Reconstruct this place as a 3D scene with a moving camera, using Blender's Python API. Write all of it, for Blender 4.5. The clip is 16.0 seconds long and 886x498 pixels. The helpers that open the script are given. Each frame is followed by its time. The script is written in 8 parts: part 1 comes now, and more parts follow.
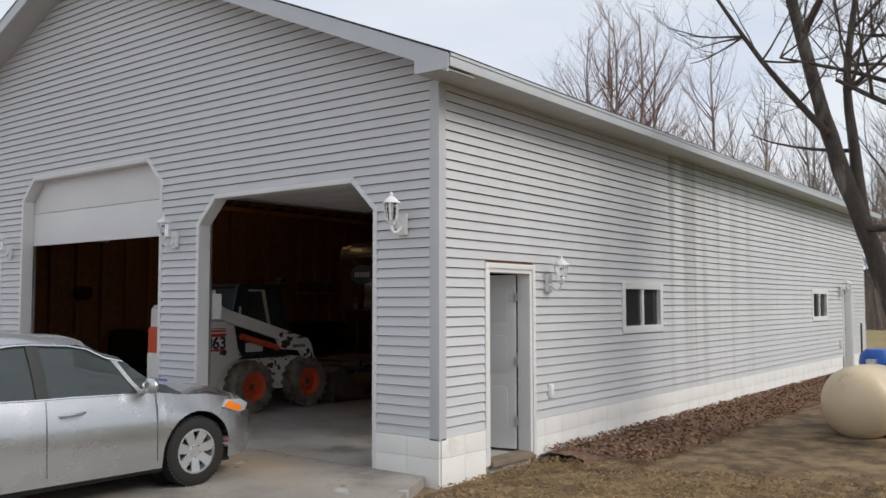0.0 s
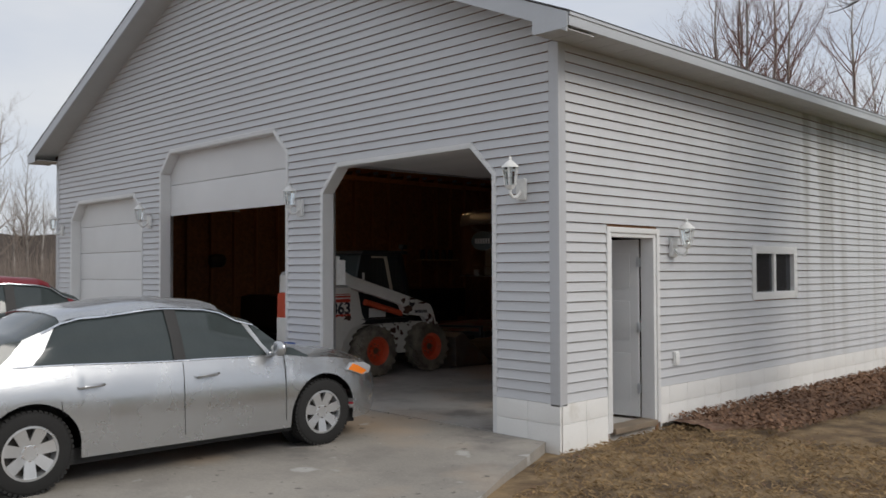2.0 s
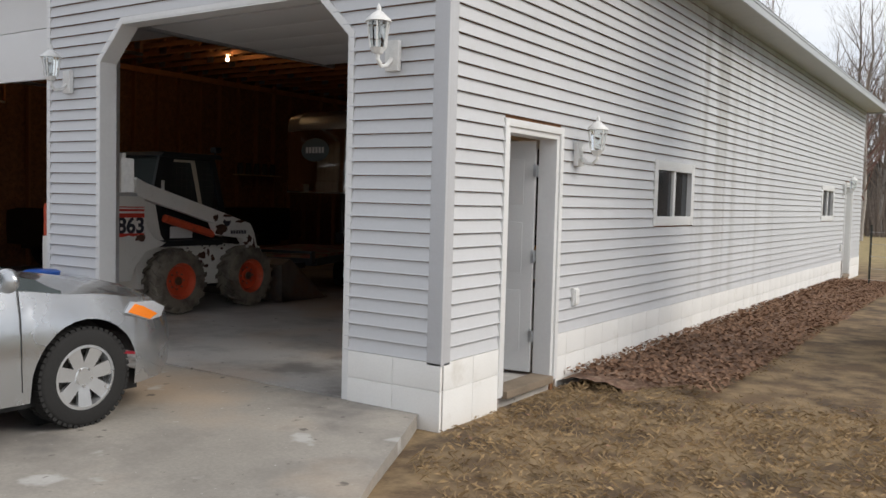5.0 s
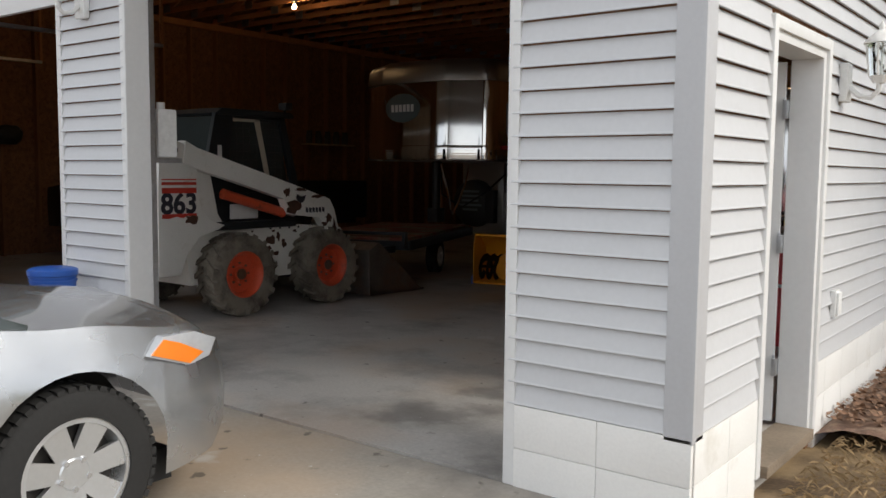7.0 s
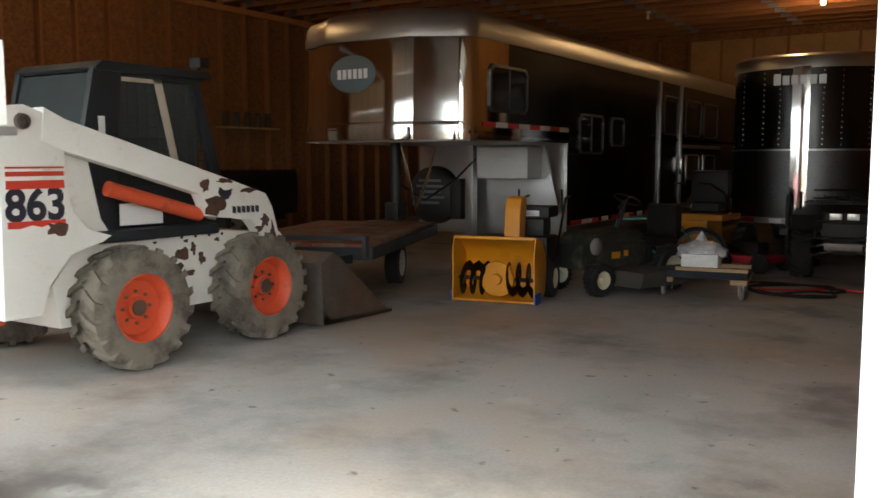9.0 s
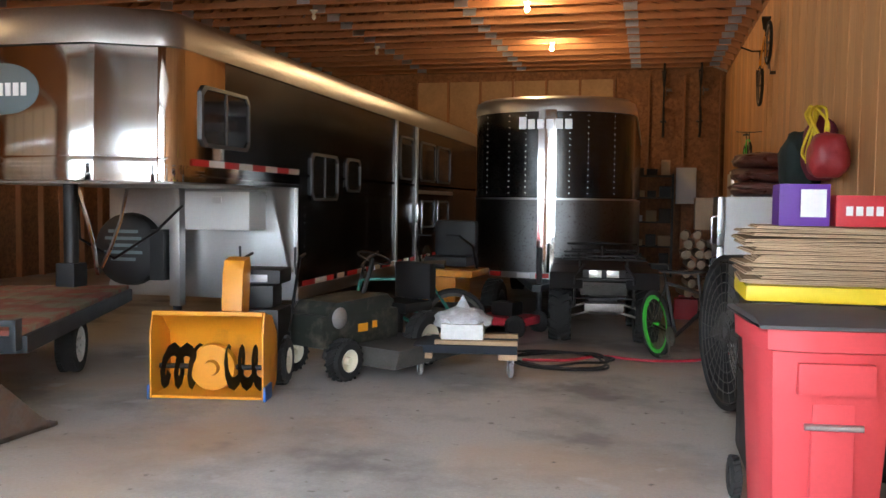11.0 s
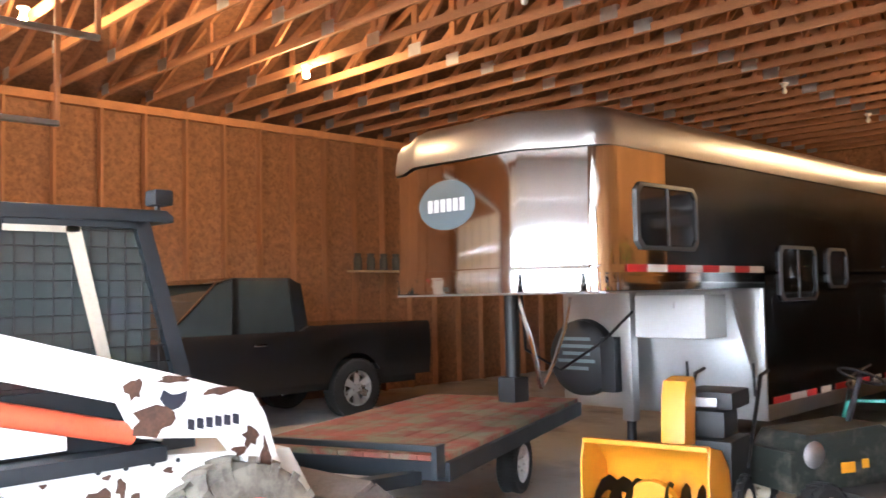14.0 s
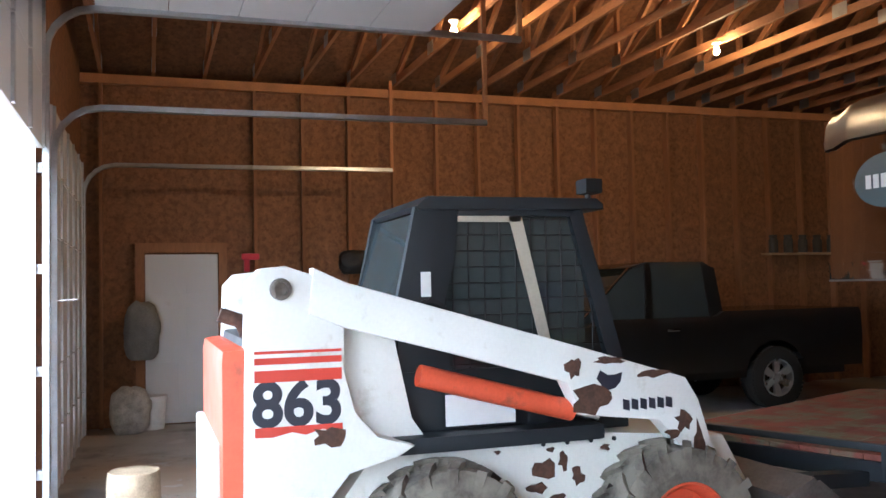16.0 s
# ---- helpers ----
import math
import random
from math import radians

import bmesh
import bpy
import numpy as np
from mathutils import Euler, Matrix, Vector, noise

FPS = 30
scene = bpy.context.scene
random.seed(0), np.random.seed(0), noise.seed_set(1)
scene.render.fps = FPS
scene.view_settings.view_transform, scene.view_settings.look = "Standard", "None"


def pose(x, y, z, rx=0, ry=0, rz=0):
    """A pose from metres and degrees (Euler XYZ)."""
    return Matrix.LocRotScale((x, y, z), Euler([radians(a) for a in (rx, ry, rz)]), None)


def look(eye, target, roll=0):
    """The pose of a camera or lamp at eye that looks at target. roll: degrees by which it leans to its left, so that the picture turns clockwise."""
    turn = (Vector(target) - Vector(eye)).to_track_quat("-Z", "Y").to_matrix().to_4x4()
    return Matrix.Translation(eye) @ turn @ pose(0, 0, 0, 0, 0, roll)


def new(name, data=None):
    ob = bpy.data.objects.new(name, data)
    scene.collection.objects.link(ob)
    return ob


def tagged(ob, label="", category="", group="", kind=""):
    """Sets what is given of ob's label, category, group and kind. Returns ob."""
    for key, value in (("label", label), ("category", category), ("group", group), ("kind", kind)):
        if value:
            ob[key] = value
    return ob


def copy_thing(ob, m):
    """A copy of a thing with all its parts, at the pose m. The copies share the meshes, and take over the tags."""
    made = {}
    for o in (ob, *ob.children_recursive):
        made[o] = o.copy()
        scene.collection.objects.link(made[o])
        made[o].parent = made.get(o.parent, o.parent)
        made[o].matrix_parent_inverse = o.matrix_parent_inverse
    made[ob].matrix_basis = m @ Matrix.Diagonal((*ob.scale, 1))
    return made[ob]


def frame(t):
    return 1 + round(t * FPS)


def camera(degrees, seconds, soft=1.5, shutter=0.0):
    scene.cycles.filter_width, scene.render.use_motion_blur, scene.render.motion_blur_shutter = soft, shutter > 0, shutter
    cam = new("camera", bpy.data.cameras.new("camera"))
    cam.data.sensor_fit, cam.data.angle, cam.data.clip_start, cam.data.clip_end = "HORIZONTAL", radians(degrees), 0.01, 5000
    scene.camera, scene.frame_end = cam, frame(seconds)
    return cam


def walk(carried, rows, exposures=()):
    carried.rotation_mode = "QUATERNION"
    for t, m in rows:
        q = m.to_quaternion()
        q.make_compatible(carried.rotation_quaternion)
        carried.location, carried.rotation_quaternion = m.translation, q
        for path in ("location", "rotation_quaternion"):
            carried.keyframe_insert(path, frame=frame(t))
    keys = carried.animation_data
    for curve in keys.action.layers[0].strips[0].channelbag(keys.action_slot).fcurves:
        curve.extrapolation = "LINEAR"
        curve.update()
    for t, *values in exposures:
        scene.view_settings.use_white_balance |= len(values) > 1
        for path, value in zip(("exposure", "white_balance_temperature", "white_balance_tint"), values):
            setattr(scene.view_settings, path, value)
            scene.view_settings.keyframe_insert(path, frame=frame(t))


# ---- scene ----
cam = camera(54.2, 16.0, 1.5, 0.15)
PATH = [
    (0, (-0.061, -0.010, 1.737), (-1.2794, 1.5715, 1.8605), -0.08),
    (0.5, (-0.015, 0.011, 1.739), (-1.3642, 1.4725, 1.9458), 0.03),
    (1, (-0.027, 0.027, 1.744), (-1.4840, 1.3709, 2.0129), 0.10),
    (1.5, (-0.056, 0.018, 1.736), (-1.5382, 1.3458, 1.9361), 0.05),
    (2, (-0.076, 0.037, 1.716), (-1.5053, 1.4352, 1.7649), -0.22),
    (2.5, (-0.125, 0.075, 1.697), (-1.3230, 1.6759, 1.6625), 0.14),
    (3, (-0.331, 0.302, 1.654), (-1.1696, 2.1167, 1.5930), 1.78),
    (3.5, (-0.632, 0.597, 1.639), (-1.3053, 2.4800, 1.5874), 2.74),
    (4, (-1.088, 0.920, 1.600), (-1.8893, 2.7517, 1.5384), 1.90),
    (4.5, (-1.591, 1.386, 1.562), (-2.5972, 3.1119, 1.4785), 2.13),
    (7, (-4.155, 3.595, 1.436), (-5.3718, 5.1724, 1.2583), 0.57),
    (7.5, (-4.701, 4.065, 1.422), (-5.9633, 5.6090, 1.2679), 0.69),
    (8, (-5.224, 4.496, 1.416), (-6.5115, 6.0218, 1.2968), 0.38),
    (8.5, (-5.757, 4.925, 1.427), (-6.9892, 6.4931, 1.2703), 0.25),
    (9, (-6.175, 5.350, 1.375), (-7.2315, 7.0361, 1.1738), -0.04),
    (9.5, (-6.570, 5.748, 1.410), (-7.4107, 7.5516, 1.2083), -0.68),
    (10, (-6.830, 6.149, 1.417), (-7.4487, 8.0420, 1.2338), -0.10),
    (12.5, (-7.159, 7.873, 1.588), (-7.5825, 9.8280, 1.5915), 1.13),
    (13, (-7.175, 7.952, 1.611), (-7.9073, 9.8131, 1.6414), 0.36),
    (13.5, (-7.147, 7.966, 1.602), (-8.2591, 9.6265, 1.6759), -0.63),
    (14, (-7.179, 7.970, 1.600), (-8.5951, 9.3781, 1.7055), -1.24),
    (14.5, (-7.208, 7.899, 1.597), (-8.8508, 9.0305, 1.7396), -1.21),
    (15, (-7.207, 7.856, 1.609), (-8.9816, 8.7647, 1.7673), -1.12),
    (15.5, (-7.209, 7.825, 1.606), (-9.0638, 8.5572, 1.7639), -1.19),
    (16, (-7.222, 7.822, 1.602), (-9.1131, 8.4678, 1.6912), -1.20),
]
walk(cam, [(t, look(eye, target, roll)) for t, eye, target, roll in PATH],
     [(0, 0.1, 6500, 10), (1.5, -0.35, 6500, 10), (2.5, 0.1, 6500, 10), (3.5, 0.25, 6600, 10), (4.5, 0.25, 6600, 10), (7.0, 0.6, 6700, 9), (8.0, 1.05, 6800, 8), (8.5, 1.55, 7000, 7), (9.0, 2.8, 6900, 4),
      (9.5, 3.85, 6300, 3), (10.0, 4.1, 6100, 3), (12.5, 4.9, 5900, 8), (13.5, 5.2, 5800, 8), (14.0, 5.45, 5800, 8), (15.0, 4.8, 5550, 5), (15.5, 4.45, 5450, 4), (16.0, 3.9, 5450, 5)])

# ---- light: overcast spring sky, wide weak sun, four bare bulbs (added with their fittings) ----
world = bpy.data.worlds.new("sky")
scene.world = world
world.use_nodes = True
wn, wl = world.node_tree.nodes, world.node_tree.links
sky = wn.new("ShaderNodeTexSky")
sky.sky_type, sky.sun_disc, sky.sun_elevation, sky.sun_rotation = "NISHITA", False, radians(42), radians(120)
wcoord = wn.new("ShaderNodeTexCoord")
wmap = wn.new("ShaderNodeMapping")
wmap.inputs["Scale"].default_value = (1.0, 1.0, 3.2)
wnoise = wn.new("ShaderNodeTexNoise")
wnoise.inputs["Scale"].default_value, wnoise.inputs["Detail"].default_value = 2.2, 5.0
wramp = wn.new("ShaderNodeValToRGB")
wramp.color_ramp.elements[0].position, wramp.color_ramp.elements[0].color = 0.35, (7.6, 8.3, 9.6, 1)
wramp.color_ramp.elements[1].position, wramp.color_ramp.elements[1].color = 0.68, (10.2, 10.4, 10.7, 1)
wmix = wn.new("ShaderNodeMix")
wmix.data_type = "RGBA"
wmix.inputs["Factor"].default_value = 0.88
wl.new(wcoord.outputs["Generated"], wmap.inputs["Vector"])
wl.new(wmap.outputs["Vector"], wnoise.inputs["Vector"])
wl.new(wnoise.outputs["Fac"], wramp.inputs["Fac"])
wl.new(sky.outputs["Color"], wmix.inputs["A"])
wl.new(wramp.outputs["Color"], wmix.inputs["B"])
wl.new(wmix.outputs["Result"], wn["Background"].inputs["Color"])
wn["Background"].inputs["Strength"].default_value = 0.088
sun = new("sun", bpy.data.lights.new("sun", "SUN"))
sun.data.energy, sun.data.angle, sun.data.color = 1.9, radians(25), (1.0, 0.95, 0.88)
sun.matrix_world = look((16, 10.5, 13), (0, 8, 0))


# ---- materials ----
def mat(name, color, rough=0.6, metal=0.0, var=0.15, scale=4.0, fine=60.0, bump=0.1, stain=None, stain_at=0.6, stain_scale=1.5,
        stretch=(1, 1, 1), piece=0.0, coat=0.0, stain_soft=0.08, rough_var=0.1):
    m = bpy.data.materials.new(name)
    m.use_nodes = True
    n, l = m.node_tree.nodes, m.node_tree.links
    b = n["Principled BSDF"]
    geo = n.new("ShaderNodeNewGeometry")
    mp = n.new("ShaderNodeMapping")
    mp.inputs["Scale"].default_value = stretch
    l.new(geo.outputs["Position"], mp.inputs["Vector"])
    big = n.new("ShaderNodeTexNoise")
    big.inputs["Scale"].default_value, big.inputs["Detail"].default_value = scale, 6
    small = n.new("ShaderNodeTexNoise")
    small.inputs["Scale"].default_value, small.inputs["Detail"].default_value = fine, 4
    for t in (big, small):
        l.new(mp.outputs["Vector"], t.inputs["Vector"])
    mixn = n.new("ShaderNodeMath")
    mixn.operation = "MULTIPLY_ADD"
    mixn.inputs[1].default_value = 0.4
    l.new(small.outputs["Fac"], mixn.inputs[0])
    sc = n.new("ShaderNodeMath")
    sc.operation = "MULTIPLY"
    sc.inputs[1].default_value = 0.6
    l.new(big.outputs["Fac"], sc.inputs[0])
    l.new(sc.outputs[0], mixn.inputs[2])
    val = n.new("ShaderNodeMapRange")
    val.inputs["From Min"].default_value, val.inputs["From Max"].default_value = 0.3, 0.7
    val.inputs["To Min"].default_value, val.inputs["To Max"].default_value = 1 - var, 1 + var
    l.new(mixn.outputs[0], val.inputs["Value"])
    last = val.outputs["Result"]
    if piece:
        info = n.new("ShaderNodeObjectInfo")
        pr = n.new("ShaderNodeMapRange")
        pr.inputs["To Min"].default_value, pr.inputs["To Max"].default_value = 1 - piece, 1 + piece
        l.new(info.outputs["Random"], pr.inputs["Value"])
        mul = n.new("ShaderNodeMath")
        mul.operation = "MULTIPLY"
        l.new(last, mul.inputs[0])
        l.new(pr.outputs["Result"], mul.inputs[1])
        last = mul.outputs[0]
    hs = n.new("ShaderNodeHueSaturation")
    hs.inputs["Color"].default_value = (*color, 1)
    l.new(last, hs.inputs["Value"])
    col = hs.outputs["Color"]
    if stain:
        sn = n.new("ShaderNodeTexNoise")
        sn.inputs["Scale"].default_value, sn.inputs["Detail"].default_value, sn.inputs["Roughness"].default_value = stain_scale, 8, 0.65
        l.new(mp.outputs["Vector"], sn.inputs["Vector"])
        r = n.new("ShaderNodeMapRange")
        r.inputs["From Min"].default_value, r.inputs["From Max"].default_value = stain_at - stain_soft, stain_at + stain_soft
        l.new(sn.outputs["Fac"], r.inputs["Value"])
        mx = n.new("ShaderNodeMix")
        mx.data_type = "RGBA"
        mx.inputs["B"].default_value = (*stain, 1)
        l.new(r.outputs["Result"], mx.inputs["Factor"])
        l.new(col, mx.inputs["A"])
        col = mx.outputs["Result"]
    l.new(col, b.inputs["Base Color"])
    rr = n.new("ShaderNodeMapRange")
    rr.inputs["To Min"].default_value, rr.inputs["To Max"].default_value = max(0.02, rough - rough_var), min(1, rough + rough_var)
    l.new(big.outputs["Fac"], rr.inputs["Value"])
    l.new(rr.outputs["Result"], b.inputs["Roughness"])
    b.inputs["Metallic"].default_value = metal
    b.inputs["Coat Weight"].default_value = coat
    b.inputs["Coat Roughness"].default_value = 0.06
    if bump:
        bp = n.new("ShaderNodeBump")
        bp.inputs["Strength"].default_value, bp.inputs["Distance"].default_value = bump, 0.01
        l.new(mixn.outputs[0], bp.inputs["Height"])
        l.new(bp.outputs["Normal"], b.inputs["Normal"])
    return m


def glass(name, color=(0.9, 0.95, 0.95), rough=0.02):
    m = bpy.data.materials.new(name)
    m.use_nodes = True
    b = m.node_tree.nodes["Principled BSDF"]
    b.inputs["Base Color"].default_value = (*color, 1)
    b.inputs["Roughness"].default_value = rough
    b.inputs["Transmission Weight"].default_value = 1.0
    b.inputs["IOR"].default_value = 1.45
    return m


def glow(name, color, strength):
    m = bpy.data.materials.new(name)
    m.use_nodes = True
    b = m.node_tree.nodes["Principled BSDF"]
    b.inputs["Base Color"].default_value = (*color, 1)
    b.inputs["Emission Color"].default_value = (*color, 1)
    b.inputs["Emission Strength"].default_value = strength
    return m


def siding_material():
    """Vinyl lap siding, with the rain streaks of mildew below the eave on the long side."""
    m = mat("vinyl_siding", (0.56, 0.565, 0.575), 0.45, var=0.05, scale=0.8, fine=40, bump=0.03, piece=0.025)
    n, l = m.node_tree.nodes, m.node_tree.links
    b = n["Principled BSDF"]
    before = b.inputs["Base Color"].links[0].from_socket
    geo = n.new("ShaderNodeNewGeometry")
    sep = n.new("ShaderNodeSeparateXYZ")
    l.new(geo.outputs["Position"], sep.inputs["Vector"])
    mp = n.new("ShaderNodeMapping")
    mp.inputs["Scale"].default_value = (0.0, 3.0, 0.12)
    l.new(geo.outputs["Position"], mp.inputs["Vector"])
    streak = n.new("ShaderNodeTexNoise")
    streak.inputs["Scale"].default_value, streak.inputs["Detail"].default_value = 1.0, 3
    l.new(mp.outputs["Vector"], streak.inputs["Vector"])
    band = n.new("ShaderNodeValToRGB")
    e = band.color_ramp.elements
    e[0].position, e[0].color = 0.0, (0.12, 0.12, 0.12, 1)
    e[1].position, e[1].color = 1.0, (0.1, 0.1, 0.1, 1)
    for p, v in ((0.26, 0.15), (0.30, 1.0), (0.46, 0.9), (0.56, 0.3)):
        k = e.new(p)
        k.color = (v, v, v, 1)
    yr = n.new("ShaderNodeMapRange")
    yr.inputs["From Min"].default_value, yr.inputs["From Max"].default_value = 7.0, 26.0
    l.new(sep.outputs["Y"], yr.inputs["Value"])
    l.new(yr.outputs["Result"], band.inputs["Fac"])
    side = n.new("ShaderNodeMath")
    side.operation = "GREATER_THAN"
    side.inputs[1].default_value = -5.5
    l.new(sep.outputs["X"], side.inputs[0])
    sr = n.new("ShaderNodeMapRange")
    sr.inputs["From Min"].default_value, sr.inputs["From Max"].default_value = 0.47, 0.66
    l.new(streak.outputs["Fac"], sr.inputs["Value"])
    zr = n.new("ShaderNodeMapRange")
    zr.inputs["From Min"].default_value, zr.inputs["From Max"].default_value = 0.2, 3.4
    zr.inputs["To Min"].default_value, zr.inputs["To Max"].default_value = 0.25, 0.75
    l.new(sep.outputs["Z"], zr.inputs["Value"])
    last = sr.outputs["Result"]
    for s in (band.outputs["Color"], side.outputs[0], zr.outputs["Result"]):
        mul = n.new("ShaderNodeMath")
        mul.operation = "MULTIPLY"
        l.new(last, mul.inputs[0])
        l.new(s, mul.inputs[1])
        last = mul.outputs[0]
    mx = n.new("ShaderNodeMix")
    mx.data_type = "RGBA"
    mx.inputs["B"].default_value = (0.27, 0.26, 0.23, 1)
    l.new(last, mx.inputs["Factor"])
    l.new(before, mx.inputs["A"])
    l.new(mx.outputs["Result"], b.inputs["Base Color"])
    return m


def ground_material():
    """Dead brown lawn by the building, green further out, tan field beyond, mulch along the wall."""
    m = mat("lawn", (0.105, 0.066, 0.034), 0.95, var=0.6, scale=1.4, fine=45, bump=0.6, stain=(0.26, 0.18, 0.095), stain_at=0.52, stain_scale=2.2, stain_soft=0.09)
    n, l = m.node_tree.nodes, m.node_tree.links
    b = n["Principled BSDF"]
    col = b.inputs["Base Color"].links[0].from_socket
    geo = n.new("ShaderNodeNewGeometry")
    sep = n.new("ShaderNodeSeparateXYZ")
    wob = n.new("ShaderNodeTexNoise")
    wob.inputs["Scale"].default_value, wob.inputs["Detail"].default_value = 0.6, 6
    l.new(geo.outputs["Position"], wob.inputs["Vector"])
    l.new(geo.outputs["Position"], sep.inputs["Vector"])
    fine = n.new("ShaderNodeTexNoise")
    fine.inputs["Scale"].default_value, fine.inputs["Detail"].default_value = 5.0, 8
    l.new(geo.outputs["Position"], fine.inputs["Vector"])

    def lay(col, factor, a, bcol):
        cr = n.new("ShaderNodeValToRGB")
        cr.color_ramp.elements[0].position, cr.color_ramp.elements[1].position = 0.35, 0.65
        cr.color_ramp.elements[0].color, cr.color_ramp.elements[1].color = (*a, 1), (*bcol, 1)
        l.new(fine.outputs["Fac"], cr.inputs["Fac"])
        mx = n.new("ShaderNodeMix")
        mx.data_type = "RGBA"
        l.new(factor, mx.inputs["Factor"])
        l.new(col, mx.inputs["A"])
        l.new(cr.outputs["Color"], mx.inputs["B"])
        return mx.outputs["Result"]

    def over(axis, lo, hi, wobble=3.0):
        ad = n.new("ShaderNodeMath")
        ad.operation = "MULTIPLY_ADD"
        ad.inputs[1].default_value = wobble
        l.new(wob.outputs["Fac"], ad.inputs[0])
        l.new(sep.outputs[axis], ad.inputs[2])
        r = n.new("ShaderNodeMapRange")
        r.inputs["From Min"].default_value, r.inputs["From Max"].default_value = lo + wobble / 2, hi + wobble / 2
        l.new(ad.outputs[0], r.inputs["Value"])
        return r.outputs["Result"]

    def times(a, c):
        t = n.new("ShaderNodeMath")
        t.operation = "MULTIPLY"
        l.new(a, t.inputs[0])
        l.new(c, t.inputs[1])
        return t.outputs[0]

    col = lay(col, times(over("Y", 10.6, 13.4), over("X", -3.0, -1.0)), (0.050, 0.080, 0.012), (0.095, 0.145, 0.022))
    col = lay(col, over("Y", 26.0, 34.0), (0.20, 0.155, 0.07), (0.34, 0.26, 0.12))
    l.new(col, b.inputs["Base Color"])
    return m


def concrete_material(name="concrete", tone=(0.30, 0.275, 0.24), rough=0.75, rust=0.6):
    m = mat(name, tone, rough, var=0.22, scale=1.1, fine=50, bump=0.12, stain=(0.17, 0.155, 0.14), stain_at=0.6, stain_scale=0.9, stain_soft=0.12)
    n, l = m.node_tree.nodes, m.node_tree.links
    b = n["Principled BSDF"]
    col = b.inputs["Base Color"].links[0].from_socket
    geo = n.new("ShaderNodeNewGeometry")
    for scale, lo, hi, c, amt in ((0.55, 0.5, 0.68, (0.40, 0.275, 0.17), rust), (2.3, 0.64, 0.70, (0.52, 0.51, 0.49), 0.6), (9.0, 0.66, 0.72, (0.08, 0.07, 0.06), 0.75), (0.9, 0.60, 0.66, (0.15, 0.14, 0.135), 0.55), (26.0, 0.70, 0.74, (0.60, 0.58, 0.55), 0.5)):
        t = n.new("ShaderNodeTexNoise")
        t.inputs["Scale"].default_value, t.inputs["Detail"].default_value = scale, 7
        l.new(geo.outputs["Position"], t.inputs["Vector"])
        r = n.new("ShaderNodeMapRange")
        r.inputs["From Min"].default_value, r.inputs["From Max"].default_value, r.inputs["To Max"].default_value = lo, hi, amt
        l.new(t.outputs["Fac"], r.inputs["Value"])
        mx = n.new("ShaderNodeMix")
        mx.data_type = "RGBA"
        mx.inputs["B"].default_value = (*c, 1)
        l.new(r.outputs["Result"], mx.inputs["Factor"])
        l.new(col, mx.inputs["A"])
        col = mx.outputs["Result"]
    l.new(col, b.inputs["Base Color"])
    return m


SIDING = siding_material()
GROUND = ground_material()
CONCRETE = concrete_material()
# Indoor concrete, smoother than the apron; tone raised to brighten the dim floor.
BRIGHTENED_SLAB = concrete_material("brightened_slab", (0.43, 0.41, 0.38), 0.52, 0.75)
WHITE_BLOCK = mat("painted_block", (0.78, 0.77, 0.74), 0.7, var=0.06, scale=2, fine=70, bump=0.25, stain=(0.6, 0.57, 0.51), stain_at=0.68, piece=0.012)
TRIM = mat("white_trim", (0.72, 0.72, 0.71), 0.45, var=0.05, scale=2, fine=30, bump=0.03)
POST = mat("corner_vinyl", (0.50, 0.505, 0.52), 0.45, var=0.05, scale=1.5, bump=0.02)
FASCIA = mat("aluminium_fascia", (0.50, 0.52, 0.545), 0.4, var=0.07, scale=2, bump=0.03)
SOFFIT = mat("soffit", (0.46, 0.46, 0.45), 0.6, var=0.06, bump=0.05)
SHINGLE = mat("shingle", (0.06, 0.06, 0.062), 0.95, var=0.3, scale=8, fine=90, bump=0.5)
DOOR_PAINT = mat("door_paint", (0.66, 0.665, 0.66), 0.5, var=0.05, scale=1.5, bump=0.04, stain=(0.5, 0.48, 0.44), stain_at=0.7)
OVERHEAD = mat("overhead_door_steel", (0.70, 0.70, 0.695), 0.5, var=0.05, scale=1.5, fine=120, bump=0.06)
OSB = mat("osb", (0.25, 0.115, 0.05), 0.8, var=0.35, scale=9, fine=38, bump=0.2, stain=(0.16, 0.07, 0.03), stain_at=0.56, stain_scale=16)
LUMBER = mat("lumber", (0.42, 0.185, 0.075), 0.75, var=0.22, scale=5, fine=50, bump=0.15, stretch=(0.3, 1, 1), piece=0.12)
STUD = mat("stud", (0.29, 0.13, 0.055), 0.75, var=0.25, scale=5, fine=50, bump=0.15, stretch=(1, 1, 0.2), piece=0.14)
PINE = mat("pine_boards", (0.55, 0.285, 0.115), 0.6, var=0.2, scale=3, fine=30, bump=0.12, stretch=(1, 1, 0.12), piece=0.13, stain=(0.22, 0.09, 0.035), stain_at=0.70, stain_scale=7, stain_soft=0.03)
PAPER = mat("kraft_paper", (0.36, 0.22, 0.11), 0.6, var=0.2, scale=3, fine=20, bump=0.4, piece=0.1)
GALV = mat("galvanised", (0.52, 0.54, 0.56), 0.38, 0.9, var=0.15, scale=14, bump=0.05)
DARK_GLASS = mat("window_glass", (0.02, 0.022, 0.025), 0.06, var=0.05, bump=0.0, rough_var=0.02)
BLACK_PLASTIC = mat("black_plastic", (0.008, 0.008, 0.0085), 0.55, var=0.3, bump=0.1)
RUBBER = mat("rubber", (0.014, 0.0135, 0.013), 0.85, var=0.3, scale=8, bump=0.2)
CHROME = mat("chrome", (0.75, 0.76, 0.78), 0.15, 1.0, var=0.05, bump=0.0)
BULB = glow("lit_bulb", (1.0, 0.62, 0.28), 60)
